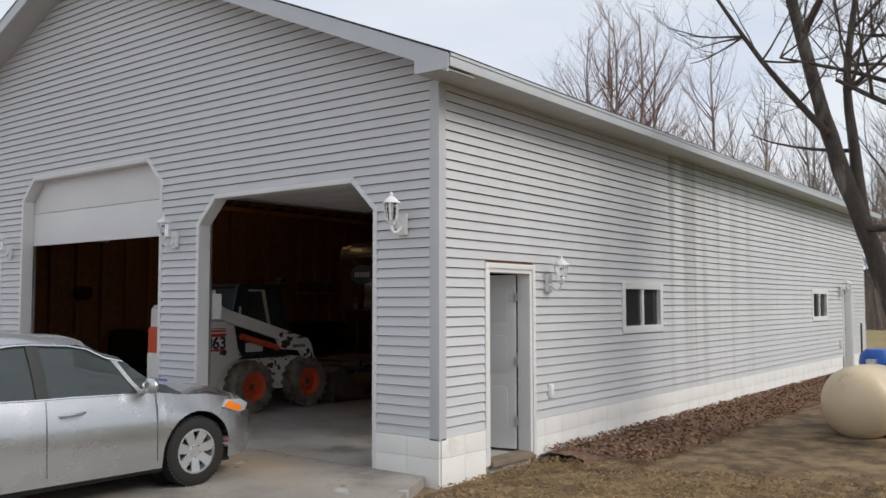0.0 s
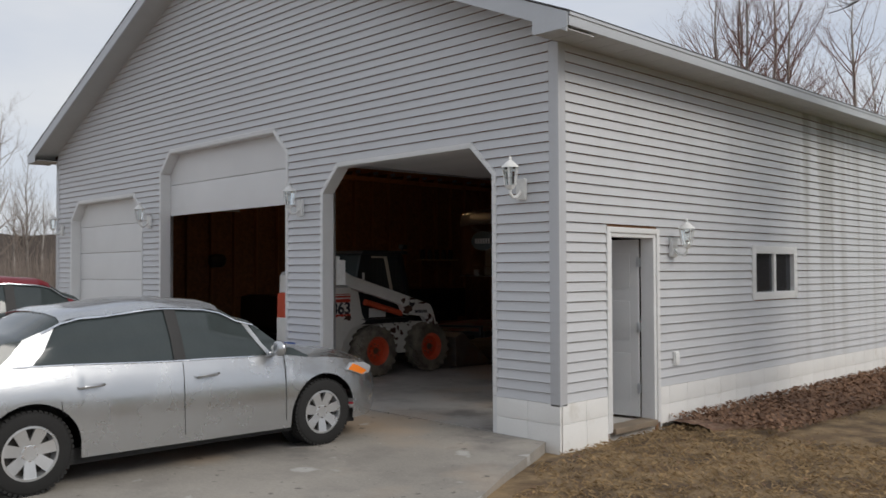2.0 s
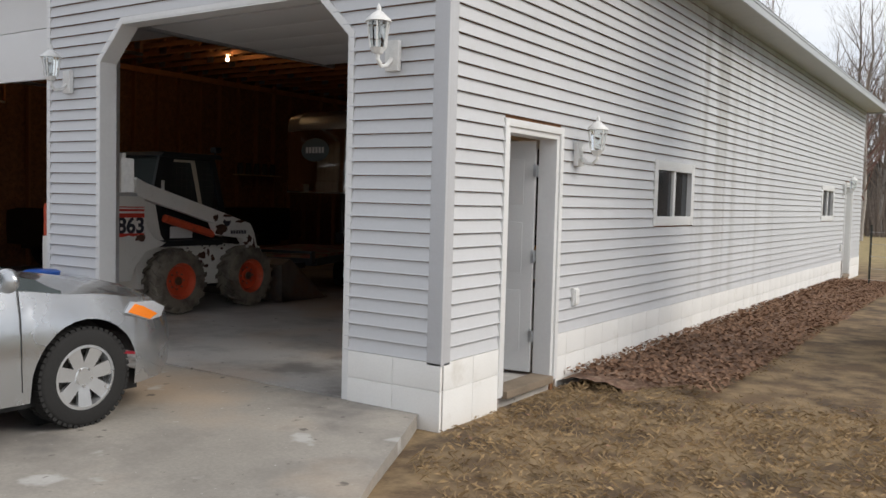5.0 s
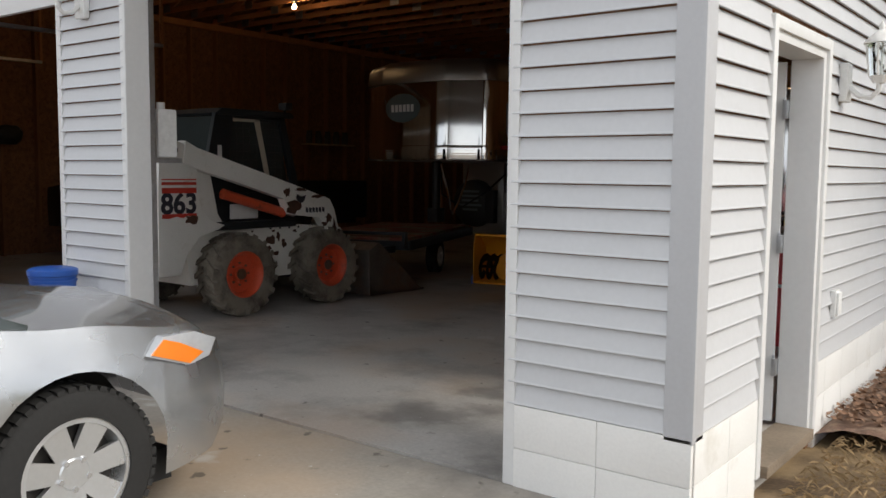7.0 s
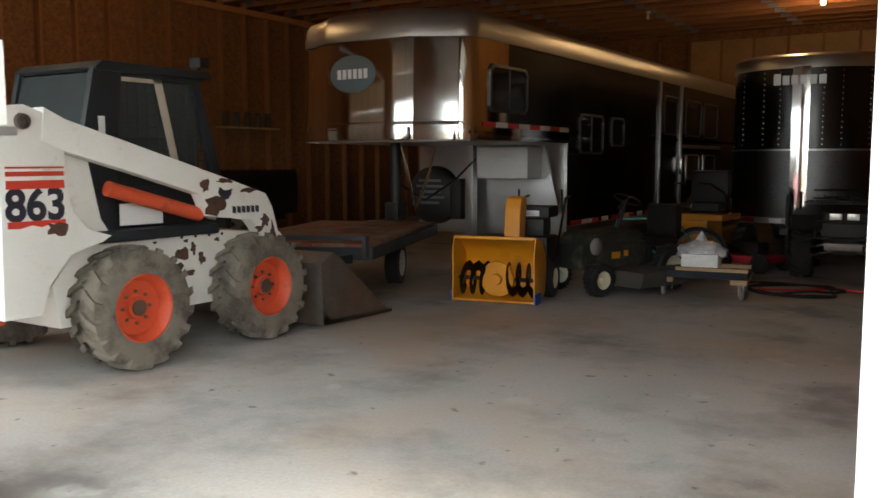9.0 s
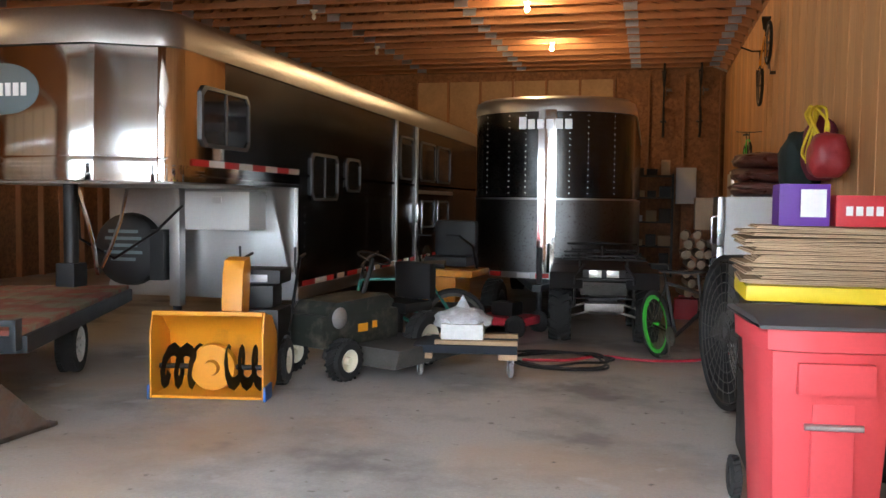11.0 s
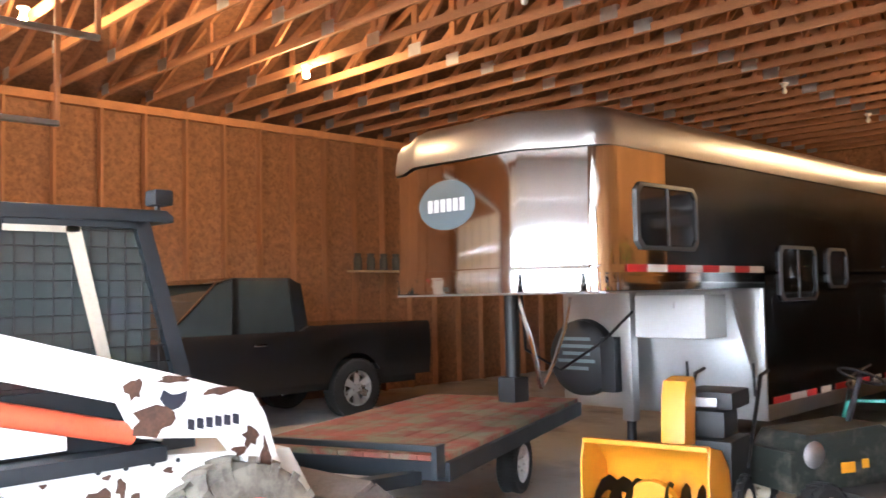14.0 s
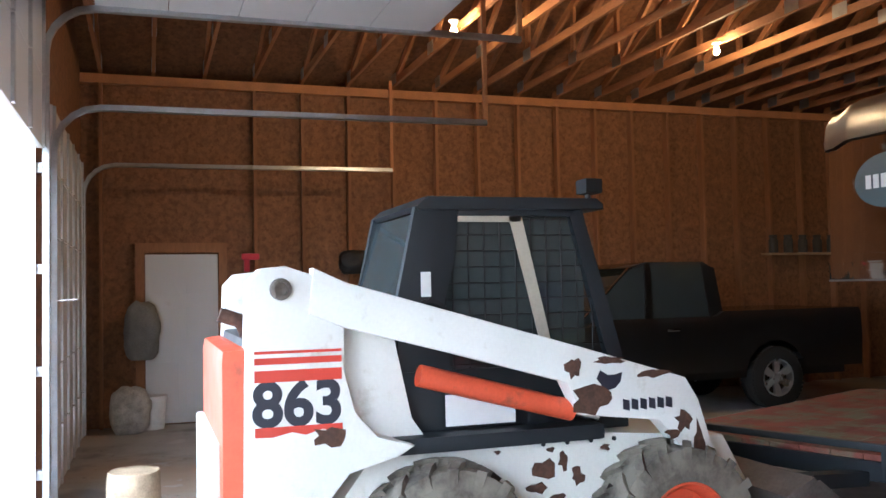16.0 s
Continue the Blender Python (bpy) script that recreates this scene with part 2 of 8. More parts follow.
CLEAR = glass("lamp_glass")
BARK = mat("bark", (0.062, 0.050, 0.042), 0.95, var=0.45, scale=7, fine=40, bump=0.9, stretch=(1, 1, 0.25), stain=(0.19, 0.18, 0.155), stain_at=0.62, stain_scale=4)
TWIG = mat("twig", (0.085, 0.065, 0.055), 0.9, var=0.3, bump=0.0)
BUD = mat("budding_twig", (0.19, 0.11, 0.095), 0.9, var=0.3, bump=0.0)
# Woodland trunks and twigs: distance haze is mixed in as a paler colour.
HAZED_TRUNK = mat("hazed_trunk", (0.29, 0.265, 0.24), 0.9, var=0.35, bump=0.0, piece=0.3)
HAZED_TWIG = mat("hazed_twig", (0.20, 0.165, 0.14), 0.95, var=0.3, bump=0.0, piece=0.3)
NEEDLE = mat("needles", (0.022, 0.035, 0.018), 0.9, var=0.5, scale=3, bump=0.0, piece=0.3)
MULCH = mat("leaf_litter", (0.15, 0.085, 0.055), 0.9, var=0.6, scale=14, fine=60, bump=0.8, stain=(0.28, 0.19, 0.13), stain_at=0.58, stain_scale=12)
LEAF = mat("dead_leaf", (0.22, 0.125, 0.075), 0.9, var=0.6, scale=30, bump=0.0)
GRASS = mat("dead_grass", (0.30, 0.205, 0.105), 0.9, var=0.5, scale=6, bump=0.0)


# ---- building blocks ----
def box(bm, x0, x1, y0, y1, z0, z1, bevel=0.0):
    r = bmesh.ops.create_cube(bm, size=1, matrix=Matrix.Translation(((x0 + x1) / 2, (y0 + y1) / 2, (z0 + z1) / 2)) @ Matrix.Diagonal((abs(x1 - x0), abs(y1 - y0), abs(z1 - z0), 1)))
    if bevel:
        es = {e for v in r["verts"] for e in v.link_edges}
        bmesh.ops.bevel(bm, geom=list(es), offset=bevel, segments=2, affect="EDGES", profile=0.7)
    return bm


def tube(bm, a, b, r0, r1=None, seg=12):
    r1 = r0 if r1 is None else r1
    a, b = Vector(a), Vector(b)
    d = b - a
    m = Matrix.Translation((a + b) / 2) @ d.to_track_quat("Z", "Y").to_matrix().to_4x4()
    bmesh.ops.create_cone(bm, cap_ends=True, segments=seg, radius1=r0, radius2=r1, depth=d.length, matrix=m)
    return bm


def pipe(bm, pts, r, seg=8):
    """A bent tube through the points."""
    pts = [Vector(p) for p in pts]
    rings, up = [], None
    for i, p in enumerate(pts):
        d = (pts[min(i + 1, len(pts) - 1)] - pts[max(i - 1, 0)]).normalized()
        side = d.orthogonal().normalized() if up is None else (up - d * up.dot(d)).normalized()
        up = side
        other = d.cross(side)
        rr = r[i] if isinstance(r, (list, tuple)) else r
        rings.append([bm.verts.new(p + (side * math.cos(k * math.tau / seg) + other * math.sin(k * math.tau / seg)) * rr) for k in range(seg)])
    for a, b in zip(rings, rings[1:]):
        for k in range(seg):
            bm.faces.new((a[k], a[(k + 1) % seg], b[(k + 1) % seg], b[k]))
    bm.faces.new(rings[0][::-1])
    bm.faces.new(rings[-1])
    return bm


def prism(bm, poly, axis, a, b, bevel=0.0):
    """A polygon drawn in the other two axes (in the order x, y, z), pushed from a to b along the axis."""
    def at(p, w):
        q = list(p)
        q.insert("xyz".index(axis), w)
        return q
    va, vb = [bm.verts.new(at(p, a)) for p in poly], [bm.verts.new(at(p, b)) for p in poly]
    n = len(poly)
    fs = [bm.faces.new(va), bm.faces.new(vb[::-1])]
    fs += [bm.faces.new((va[i], vb[i], vb[(i + 1) % n], va[(i + 1) % n])) for i in range(n)]
    bmesh.ops.recalc_face_normals(bm, faces=fs)
    if bevel:
        es = {e for f in fs[:2] for e in f.edges}
        bmesh.ops.bevel(bm, geom=list(es), offset=bevel, segments=2, affect="EDGES", profile=0.7)
    return bm


def lathe(bm, profile, m=Matrix(), seg=20):
    """Turns (radius, height) pairs round the z axis of m."""
    rings = []
    for r, h in profile:
        rings.append([bm.verts.new(m @ Vector((max(r, 1e-4) * math.cos(k * math.tau / seg), max(r, 1e-4) * math.sin(k * math.tau / seg), h))) for k in range(seg)])
    fs = []
    for a, b in zip(rings, rings[1:]):
        for k in range(seg):
            fs.append(bm.faces.new((a[k], a[(k + 1) % seg], b[(k + 1) % seg], b[k])))
    bmesh.ops.recalc_face_normals(bm, faces=fs)
    return bm


def B():
    return bmesh.new()


def mesh_of(name, bm, material, smooth=True):
    me = bpy.data.meshes.new(name)
    bm.to_mesh(me)
    bm.free()
    me.materials.append(material)
    if smooth:
        me.shade_smooth()
        me.set_sharp_from_angle(angle=radians(38))
    return me


def part(name, bm, material, parent, label="", smooth=True):
    ob = new(name, mesh_of(name, bm, material, smooth))
    ob.parent = parent
    if label:
        tagged(ob, label)
    return ob


def thing(name, label, category, m=None, group="", kind=""):
    ob = new(name)
    ob.empty_display_size = 0.2
    if m is not None:
        ob.matrix_world = m
    return tagged(ob, label, category, group, kind)


def structure(name, bm, material, label, category, smooth=False):
    return tagged(new(name, mesh_of(name, bm, material, smooth)), label, category, "", "structure")


def raw(name, verts, faces, material, parent=None, smooth=False):
    me = bpy.data.meshes.new(name)
    me.from_pydata(verts, [], faces)
    me.materials.append(material)
    if smooth:
        me.shade_smooth()
    ob = new(name, me)
    if parent is not None:
        ob.parent = parent
    return ob


# ---- the plan ----
FY, BY, SX, LX = 6.91, 26.0, -5.45, -18.6
XC, SLOPE, EAVE = (SX + LX) / 2, 0.42, 4.10
T = 0.15
OPENINGS = [(-9.36, -6.33, 3.07), (-13.95, -10.22, 3.70), (-17.80, -14.70, 3.07)]
CUT = 0.33
SIDE_DOOR, SIDE_WIN, SIDE_WIN2, SIDE_DOOR2 = (7.76, 8.68, -0.02, 2.12), (11.08, 12.36, 1.35, 1.98), (20.72, 21.98, 1.35, 1.98), (23.52, 24.46, -0.02, 2.12)


def roof_z(x):
    return 7.085 - abs(x - XC) * SLOPE


def edges(o, z):
    xl, xr, top = o
    c = max(0.0, min(z, top) - (top - CUT))
    return xl + c, xr - c


# ground, apron and floor
bm = B()
bmesh.ops.create_grid(bm, x_segments=90, y_segments=90, size=1)
for v in bm.verts:
    x, y = v.co.x, v.co.y
    v.co.x, v.co.y = 12 * x + 588 * x ** 5, 10 + 14 * y + 586 * y ** 5
    far = max(0.0, math.hypot(v.co.x, v.co.y - 10) - 60)
    bump = noise.noise(v.co * 0.35) * 0.03
    v.co.z = -0.06 + bump + (0.12 if v.co.y > 9 and v.co.x > -4.6 else 0.0) * noise.noise(v.co * 0.12) - 0.0006 * far
    if v.co.x < SX + 0.5 and v.co.y > -18 and v.co.y < 27.5:
        v.co.z = min(v.co.z, -0.12)
ground = structure("ground", bm, GROUND, "patchy brown dormant lawn turning green beyond the trees", "ground", True)

bm = B()
prism(bm, [(-19.5, FY - 0.01), (-5.62, FY - 0.01), (-5.0, 5.6), (-2.2, 0.2), (0.8, -6.0), (2.0, -14.0), (-19.5, -14.0)], "z", -0.3, -0.012)
structure("apron", bm, CONCRETE, "stained concrete driveway apron before the garage doors", "driveway")
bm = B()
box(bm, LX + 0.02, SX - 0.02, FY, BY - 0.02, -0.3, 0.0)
structure("floor", bm, BRIGHTENED_SLAB, "dusty stained concrete garage floor", "floor")

# walls: a sheathed frame with real openings
bm = B()
x = LX + 0.005
for xl, xr, top in sorted(OPENINGS):
    box(bm, x, xl, FY + 0.005, FY + T, -0.2, EAVE)
    box(bm, xl, xr, FY + 0.005, FY + T, top, EAVE)
    for s, e in ((1, xl), (-1, xr)):
        prism(bm, [(e, top - CUT), (e, top), (e + s * CUT, top)], "y", FY + 0.005, FY + T)
    x = xr
box(bm, x, SX - 0.005, FY + 0.005, FY + T, -0.2, EAVE)
prism(bm, [(LX + 0.005, EAVE), (SX - 0.005, EAVE), (SX - 0.005, roof_z(SX) - 0.1), (XC, roof_z(XC) - 0.1), (LX + 0.005, roof_z(LX) - 0.1)], "y", FY + 0.005, FY + T)
wall_front = structure("wall_front", bm, OSB, "garage front gable wall clad in grey vinyl siding", "wall")


def side_wall_mesh(xa, xb, holes):
    bm = B()
    y = FY + T
    for y0, y1, z0, z1 in holes:
        box(bm, xa, xb, y, y0, -0.2, 4.3)
        box(bm, xa, xb, y0, y1, z1, 4.3)
        if z0 > 0:
            box(bm, xa, xb, y0, y1, -0.2, z0)
        y = y1
    box(bm, xa, xb, y, BY, -0.2, 4.3)
    return bm


wall_side = structure("wall_side", side_wall_mesh(SX - T, SX - 0.005, [SIDE_DOOR, SIDE_WIN, SIDE_WIN2, SIDE_DOOR2]), OSB, "long garage side wall clad in streaked grey vinyl siding", "wall")
bm = B()
box(bm, LX + 0.005, LX + T, FY + T, BY, -0.2, 4.3)
wall_left = structure("wall_left", bm, OSB, "bare sheathing wall with open wooden studs inside the garage", "wall")
bm = B()
box(bm, LX + T, SX - T, BY - T, BY - 0.005, -0.2, 4.3)
prism(bm, [(LX + 0.005, 4.3), (SX - 0.005, 4.3), (XC, roof_z(XC) - 0.1)], "y", BY - T, BY - 0.005)
wall_back = structure("wall_back", bm, OSB, "rear garage wall of bare sheathing, studs and paper-faced insulation", "wall")

# roof with overhangs, fascia and soffit
OV, GOV = 0.45, 0.42
bm = B()
xe0, xe1 = LX - OV, SX + OV
y0, y1 = FY - GOV, BY + 0.08
prism(bm, [(xe0, roof_z(xe0) - 0.02), (XC, roof_z(XC) - 0.02), (xe1, roof_z(xe1) - 0.02), (xe1, roof_z(xe1)), (XC, roof_z(XC)), (xe0, roof_z(xe0))], "y", y0, y1)
structure("roof_deck", bm, OSB, "underside of the roof decking", "roof")
bm = B()
e = 0.03
prism(bm, [(xe0 - e, roof_z(xe0 - e) + 0.003), (XC, roof_z(XC) + 0.003), (xe1 + e, roof_z(xe1 + e) + 0.003), (xe1 + e, roof_z(xe1 + e) + 0.018), (XC, roof_z(XC) + 0.018), (xe0 - e, roof_z(xe0 - e) + 0.018)], "y", y0 - e, y1 + e)
structure("roof_shingles", bm, SHINGLE, "dark asphalt shingle roof edge", "roof")
FH = 0.13
for s, xe in ((1, xe1), (-1, xe0)):
    bm = B()
    zt = roof_z(xe) - 0.004
    box(bm, xe, xe + s * 0.02, y0, y1, zt - FH, zt, 0.004)
    box(bm, xe + s * 0.02, xe + s * 0.03, y0, y1, zt - 0.035, zt, 0.002)
    structure("fascia", bm, FASCIA, "grey aluminium eave fascia", "trim", True)
    bm = B()
    n = 64
    for i in range(n):
        ya, yb = y0 + (y1 - y0) * i / n, y0 + (y1 - y0) * (i + 1) / n
        box(bm, xe - s * OV, xe, ya + 0.004, yb - 0.004, zt - FH + 0.005, zt - FH + 0.015)
    box(bm, xe - s * OV, xe, y0, y1, zt - FH + 0.015, zt - FH + 0.022)
    structure("soffit", bm, SOFFIT, "vented grey eave soffit", "trim")
for yy, s in ((y0, -1), (y1, 1)):
    for xe in (xe0, xe1):
        bm = B()
        prism(bm, [(xe, roof_z(xe) - 0.004), (XC, roof_z(XC) - 0.004), (XC, roof_z(XC) - 0.19), (xe, roof_z(xe) - 0.19)], "y", yy, yy + s * 0.022)
        structure("rake_fascia", bm, FASCIA, "grey aluminium rake board along the gable", "trim")
        bm = B()
        prism(bm, [(xe, roof_z(xe) - 0.17), (XC, roof_z(XC) - 0.17), (XC, roof_z(XC) - 0.16), (xe, roof_z(xe) - 0.16)], "y", yy, yy - s * GOV)
        structure("rake_soffit", bm, SOFFIT, "grey soffit under the gable overhang", "trim")
        d = 1 if xe == xe1 else -1
        bm = B()
        zt = roof_z(xe)
        prism(bm, [(xe + d * 0.02, zt - 0.01), (xe + d * 0.02, zt - FH - 0.03), (xe - d * 0.40, zt - FH - 0.03), (xe - d * 0.40, zt + 0.05)], "y", yy + s * 0.023, yy + s * 0.03)
        structure("eave_return", bm, FASCIA, "boxed grey eave return", "trim")

# corner posts
for cx, sx in ((SX, 1), (LX, -1)):
    bm = B()
    box(bm, cx - sx * 0.10, cx + sx * 0.025, FY - 0.022, FY, 0.35, 4.02, 0.004)
    box(bm, cx, cx + sx * 0.022, FY, FY + 0.10, 0.35, 4.02, 0.004)
    structure("corner_post", bm, POST, "grey vinyl outside corner post", "trim", True)


# ---- openings: doors, windows, trim, lamps ----
def opening_trim(o):
    xl, xr, top = o
    out, w = 0.02, 0.055
    bm = B()
    for s, e in ((1, xl), (-1, xr)):
        prism(bm, [(e, -0.01), (e - s * w, -0.01), (e - s * w, top - CUT + 0.02), (e + s * (CUT - 0.02), top + w), (e + s * CUT, top), (e, top - CUT)], "y", FY - out, FY + 0.004, 0.003)
        prism(bm, [(e, -0.01), (e, top - CUT), (e + s * CUT, top), (e + s * (CUT + 0.004), top - 0.006), (e + s * 0.004, top - CUT - 0.003), (e + s * 0.004, -0.01)], "y", FY - out + 0.003, FY + T + 0.01)
    box(bm, xl + CUT - 0.02, xr - CUT + 0.02, FY - out, FY + 0.004, top + 0.001, top + w, 0.003)
    box(bm, xl + CUT, xr - CUT, FY - out + 0.003, FY + T + 0.01, top - 0.012, top)
    return structure("door_trim", bm, TRIM, "white aluminium trim round the overhead door", "trim", True)


for o in OPENINGS:
    opening_trim(o)


def overhead_door(o, sections, label):
    """Sections: (z0, z1) of upright panels behind the opening."""
    xl, xr, top = o
    d = thing("overhead_door", label, "garage door")
    for z0, z1 in sections:
        bm = B()
        box(bm, xl - 0.06, xr + 0.06, FY + T + 0.012, FY + T + 0.055, z0 + 0.003, z1 - 0.003, 0.008)
        s = part("section", bm, OVERHEAD, d)
        bm = B()
        k = 5
        for i in range(k + 1):
            xx = xl + (xr - xl) * i / k
            box(bm, xx - 0.03, xx + 0.03, FY + T + 0.055, FY + T + 0.075, z0 + 0.01, z1 - 0.01, 0.003)
        part("stile", bm, GALV, s)
    return d


overhead_door(OPENINGS[1], [(2.66, 3.18), (3.18, 3.75)], "half-raised white sectional steel garage door with embossed panels")
overhead_door(OPENINGS[2], [(0.0, 0.52), (0.52, 1.04), (1.04, 1.56), (1.56, 2.08), (2.08, 2.6), (2.6, 3.12)], "closed white sectional steel garage door")


def raised_door(o, z, y_from, y_to, label):
    """The sections of a raised door, lying level under the trusses."""
    xl, xr, top = o
    d = thing("overhead_door", label, "garage door")
    y = y_from
    while y < y_to - 0.1:
        bm = B()
        box(bm, xl - 0.06, xr + 0.06, y + 0.003, y + 0.517, z, z + 0.043, 0.006)
        s = part("section", bm, OVERHEAD, d)
        bm = B()
        for i in range(6):
            xx = xl + (xr - xl) * i / 5
            box(bm, xx - 0.03, xx + 0.03, y + 0.01, y + 0.51, z + 0.043, z + 0.06)
        part("stile", bm, GALV, s)
        y += 0.52
    return d


def door_track(o, z, y_end):
    xl, xr, top = o
    for e, s in ((xl, -1), (xr, 1)):
        t = thing("door_track", "galvanised curved overhead door track bolted beside the opening", "door track")
        x = e + s * 0.08
        pts = [(x, FY + T + 0.07, 0.02), (x, FY + T + 0.07, z - 0.35)]
        pts += [(x, FY + T + 0.07 + 0.35 * (1 - math.cos(a)), z - 0.35 + 0.35 * math.sin(a)) for a in (0.3, 0.6, 0.9, 1.2, math.pi / 2)]
        pts += [(x, y_end, z + 0.02)]
        bm = B()
        pipe(bm, pts, 0.032, 4)
        part("rail", bm, GALV, t)
        for i in range(5):
            bm = B()
            zz = 0.3 + i * (z - 0.8) / 4
            box(bm, x - 0.03, x + 0.03, FY + T + 0.003, FY + T + 0.05, zz, zz + 0.07, 0.003)
            part("bracket", bm, GALV, t)
        bm = B()
        box(bm, x - 0.02, x + 0.02, y_end - 0.03, y_end + 0.01, z, 4.27, 0.002)
        part("hanger", bm, LUMBER if y_end > 9 else GALV, t)


door_track(OPENINGS[0], 3.16, 10.3)
door_track(OPENINGS[1], 3.72, 10.9)
door_track(OPENINGS[2], 3.10, 10.8)
raised_door(OPENINGS[0], 3.17, FY + T + 0.45, 10.2, "fully raised white sectional garage door under the trusses")
raised_door(OPENINGS[1], 3.74, FY + T + 0.40, 10.1, "raised upper sections of a white sectional garage door")


def side_door(span, opened, label):
    y0, y1, z0, z1 = span
    d = thing("door_1" if opened else "door_2", label, "door", pose(SX, y0, 0), "", "structure")
    w, h, D, f = y1 - y0, z1, 0.16, 0.05
    bm = B()
    for a, b in ((0, f), (w - f, w)):
        box(bm, -D, 0.012, a, b, z0, h, 0.003)
    box(bm, -D, 0.012, f, w - f, h - f, h, 0.003)
    part("jamb", bm, TRIM, d)
    bm = B()
    for a, b in ((-0.055, 0.004), (w - 0.004, w + 0.055)):
        box(bm, 0.002, 0.03, a, b, z0, h + 0.055, 0.005)
    box(bm, 0.002, 0.029, -0.003, w + 0.003, h - 0.004, h + 0.055, 0.005)
    part("casing", bm, TRIM, d)
    bm = B()
    box(bm, -D, 0.05, f, w - f, z0 - 0.02, 0.02, 0.004)
    part("threshold", bm, mat("worn_wood", (0.22, 0.17, 0.12), 0.8, var=0.3), d)
    leaf = new("leaf", None)
    leaf.parent = d
    ang = -82 if opened else 0
    hinge = Vector((-0.18, w - f - 0.01, 0))
    leaf.matrix_local = Matrix.Translation(hinge) @ Matrix.Rotation(radians(ang), 4, "Z")
    bm = B()
    lw = w - 2 * f - 0.02
    box(bm, -0.022, 0.022, -lw, 0, 0.03, h - f - 0.01, 0.003)
    for zz0, zz1 in ((0.2, 0.75), (0.9, 1.35), (1.5, 1.9)):
        for ya, yb in ((-lw + 0.1, -lw / 2 - 0.05), (-lw / 2 + 0.05, -0.1)):
            box(bm, 0.02, 0.027, ya, yb, zz0, zz1, 0.004)
    slab = part("slab", bm, DOOR_PAINT, leaf)
    bm = B()
    for zz in (0.3, 1.0, 1.75):
        box(bm, -0.026, 0.05, -0.008, 0.02, zz, zz + 0.10, 0.003)
        tube(bm, (0.03, 0.0, zz - 0.005), (0.03, 0.0, zz + 0.115), 0.009)
    part("hinge", bm, GALV, leaf)
    bm = B()
    tube(bm, (0.02, -lw + 0.07, 0.95), (0.05, -lw + 0.07, 0.95), 0.012)
    bmesh.ops.create_uvsphere(bm, u_segments=14, v_segments=8, radius=0.028, matrix=Matrix.Translation((0.07, -lw + 0.07, 0.95)))
    part("knob", bm, CHROME, leaf)
    return d


side_door(SIDE_DOOR, True, "open white steel entry door in the siding wall")
side_door(SIDE_DOOR2, False, "closed white entry door near the rear of the side wall")


def slider_window(span, name):
    y0, y1, z0, z1 = span
    d = thing(name, "small white vinyl sliding window in the siding wall", "window", pose(SX, y0, z0), "side windows", "structure")
    w, h, f = y1 - y0, z1 - z0, 0.055
    bm = B()
    for a, b, c, e in ((-0.05, f, -0.05, h + 0.05), (w - f, w + 0.05, -0.05, h + 0.05), (f, w - f, -0.05, f), (f, w - f, h - f, h + 0.05)):
        box(bm, -0.10, 0.025, a, b, c, e, 0.004)
    part("window_frame", bm, TRIM, d)
    bm = B()
    box(bm, -0.05, 0.012, w / 2 - 0.035, w / 2 + 0.035, f, h - f, 0.003)
    part("meeting_rail", bm, TRIM, d)
    for a, b, x in ((f, w / 2 - 0.035, -0.02), (w / 2 + 0.035, w - f, -0.035)):
        bm = B()
        box(bm, x - 0.006, x, a - 0.01, b + 0.01, f - 0.01, h - f + 0.01)
        part("pane", bm, DARK_GLASS, d)
    return d


slider_window(SIDE_WIN, "window_1")
slider_window(SIDE_WIN2, "window_2")

LAMP_WHITE = mat("weathered_white_metal", (0.78, 0.78, 0.76), 0.5, var=0.1, scale=20, bump=0.05)


def wall_lantern():
    """Coach lantern: back plate, curved arm, six-sided glass body, cap and finial. Sticks out along -y."""
    d = thing("wall_lantern", "white coach lantern with clear glass mounted on the siding", "wall lamp", None, "coach lanterns")
    bm = B()
    box(bm, -0.06, 0.06, -0.045, 0.0, -0.12, 0.10, 0.012)
    part("back_plate", bm, LAMP_WHITE, d)
    bm = B()
    pipe(bm, [(0, -0.03, -0.03), (0, -0.10, -0.09), (0, -0.16, -0.10), (0, -0.20, -0.06), (0, -0.20, -0.01)], 0.016, 8)
    tube(bm, (0, -0.20, -0.02), (0, -0.20, 0.02), 0.035, 0.06, 6)
    part("arm", bm, LAMP_WHITE, d)
    bm = B()
    for k in range(6):
        a = k * math.tau / 6
        tube(bm, (0.058 * math.cos(a), -0.20 + 0.058 * math.sin(a), 0.02), (0.082 * math.cos(a), -0.20 + 0.082 * math.sin(a), 0.20), 0.006, 0.006, 5)
    part("cage", bm, LAMP_WHITE, d)
    bm = B()
    tube(bm, (0, -0.20, 0.022), (0, -0.20, 0.198), 0.05, 0.074, 6)
    part("glass", bm, CLEAR, d, "clear bevelled glass")
    bm = B()
    lathe(bm, [(0.0, 0.20), (0.095, 0.20), (0.09, 0.215), (0.06, 0.24), (0.035, 0.265), (0.016, 0.275), (0.018, 0.30), (0.008, 0.315), (0.0, 0.33)], Matrix.Translation((0, -0.20, 0)), 12)
    part("cap", bm, LAMP_WHITE, d)
    return d


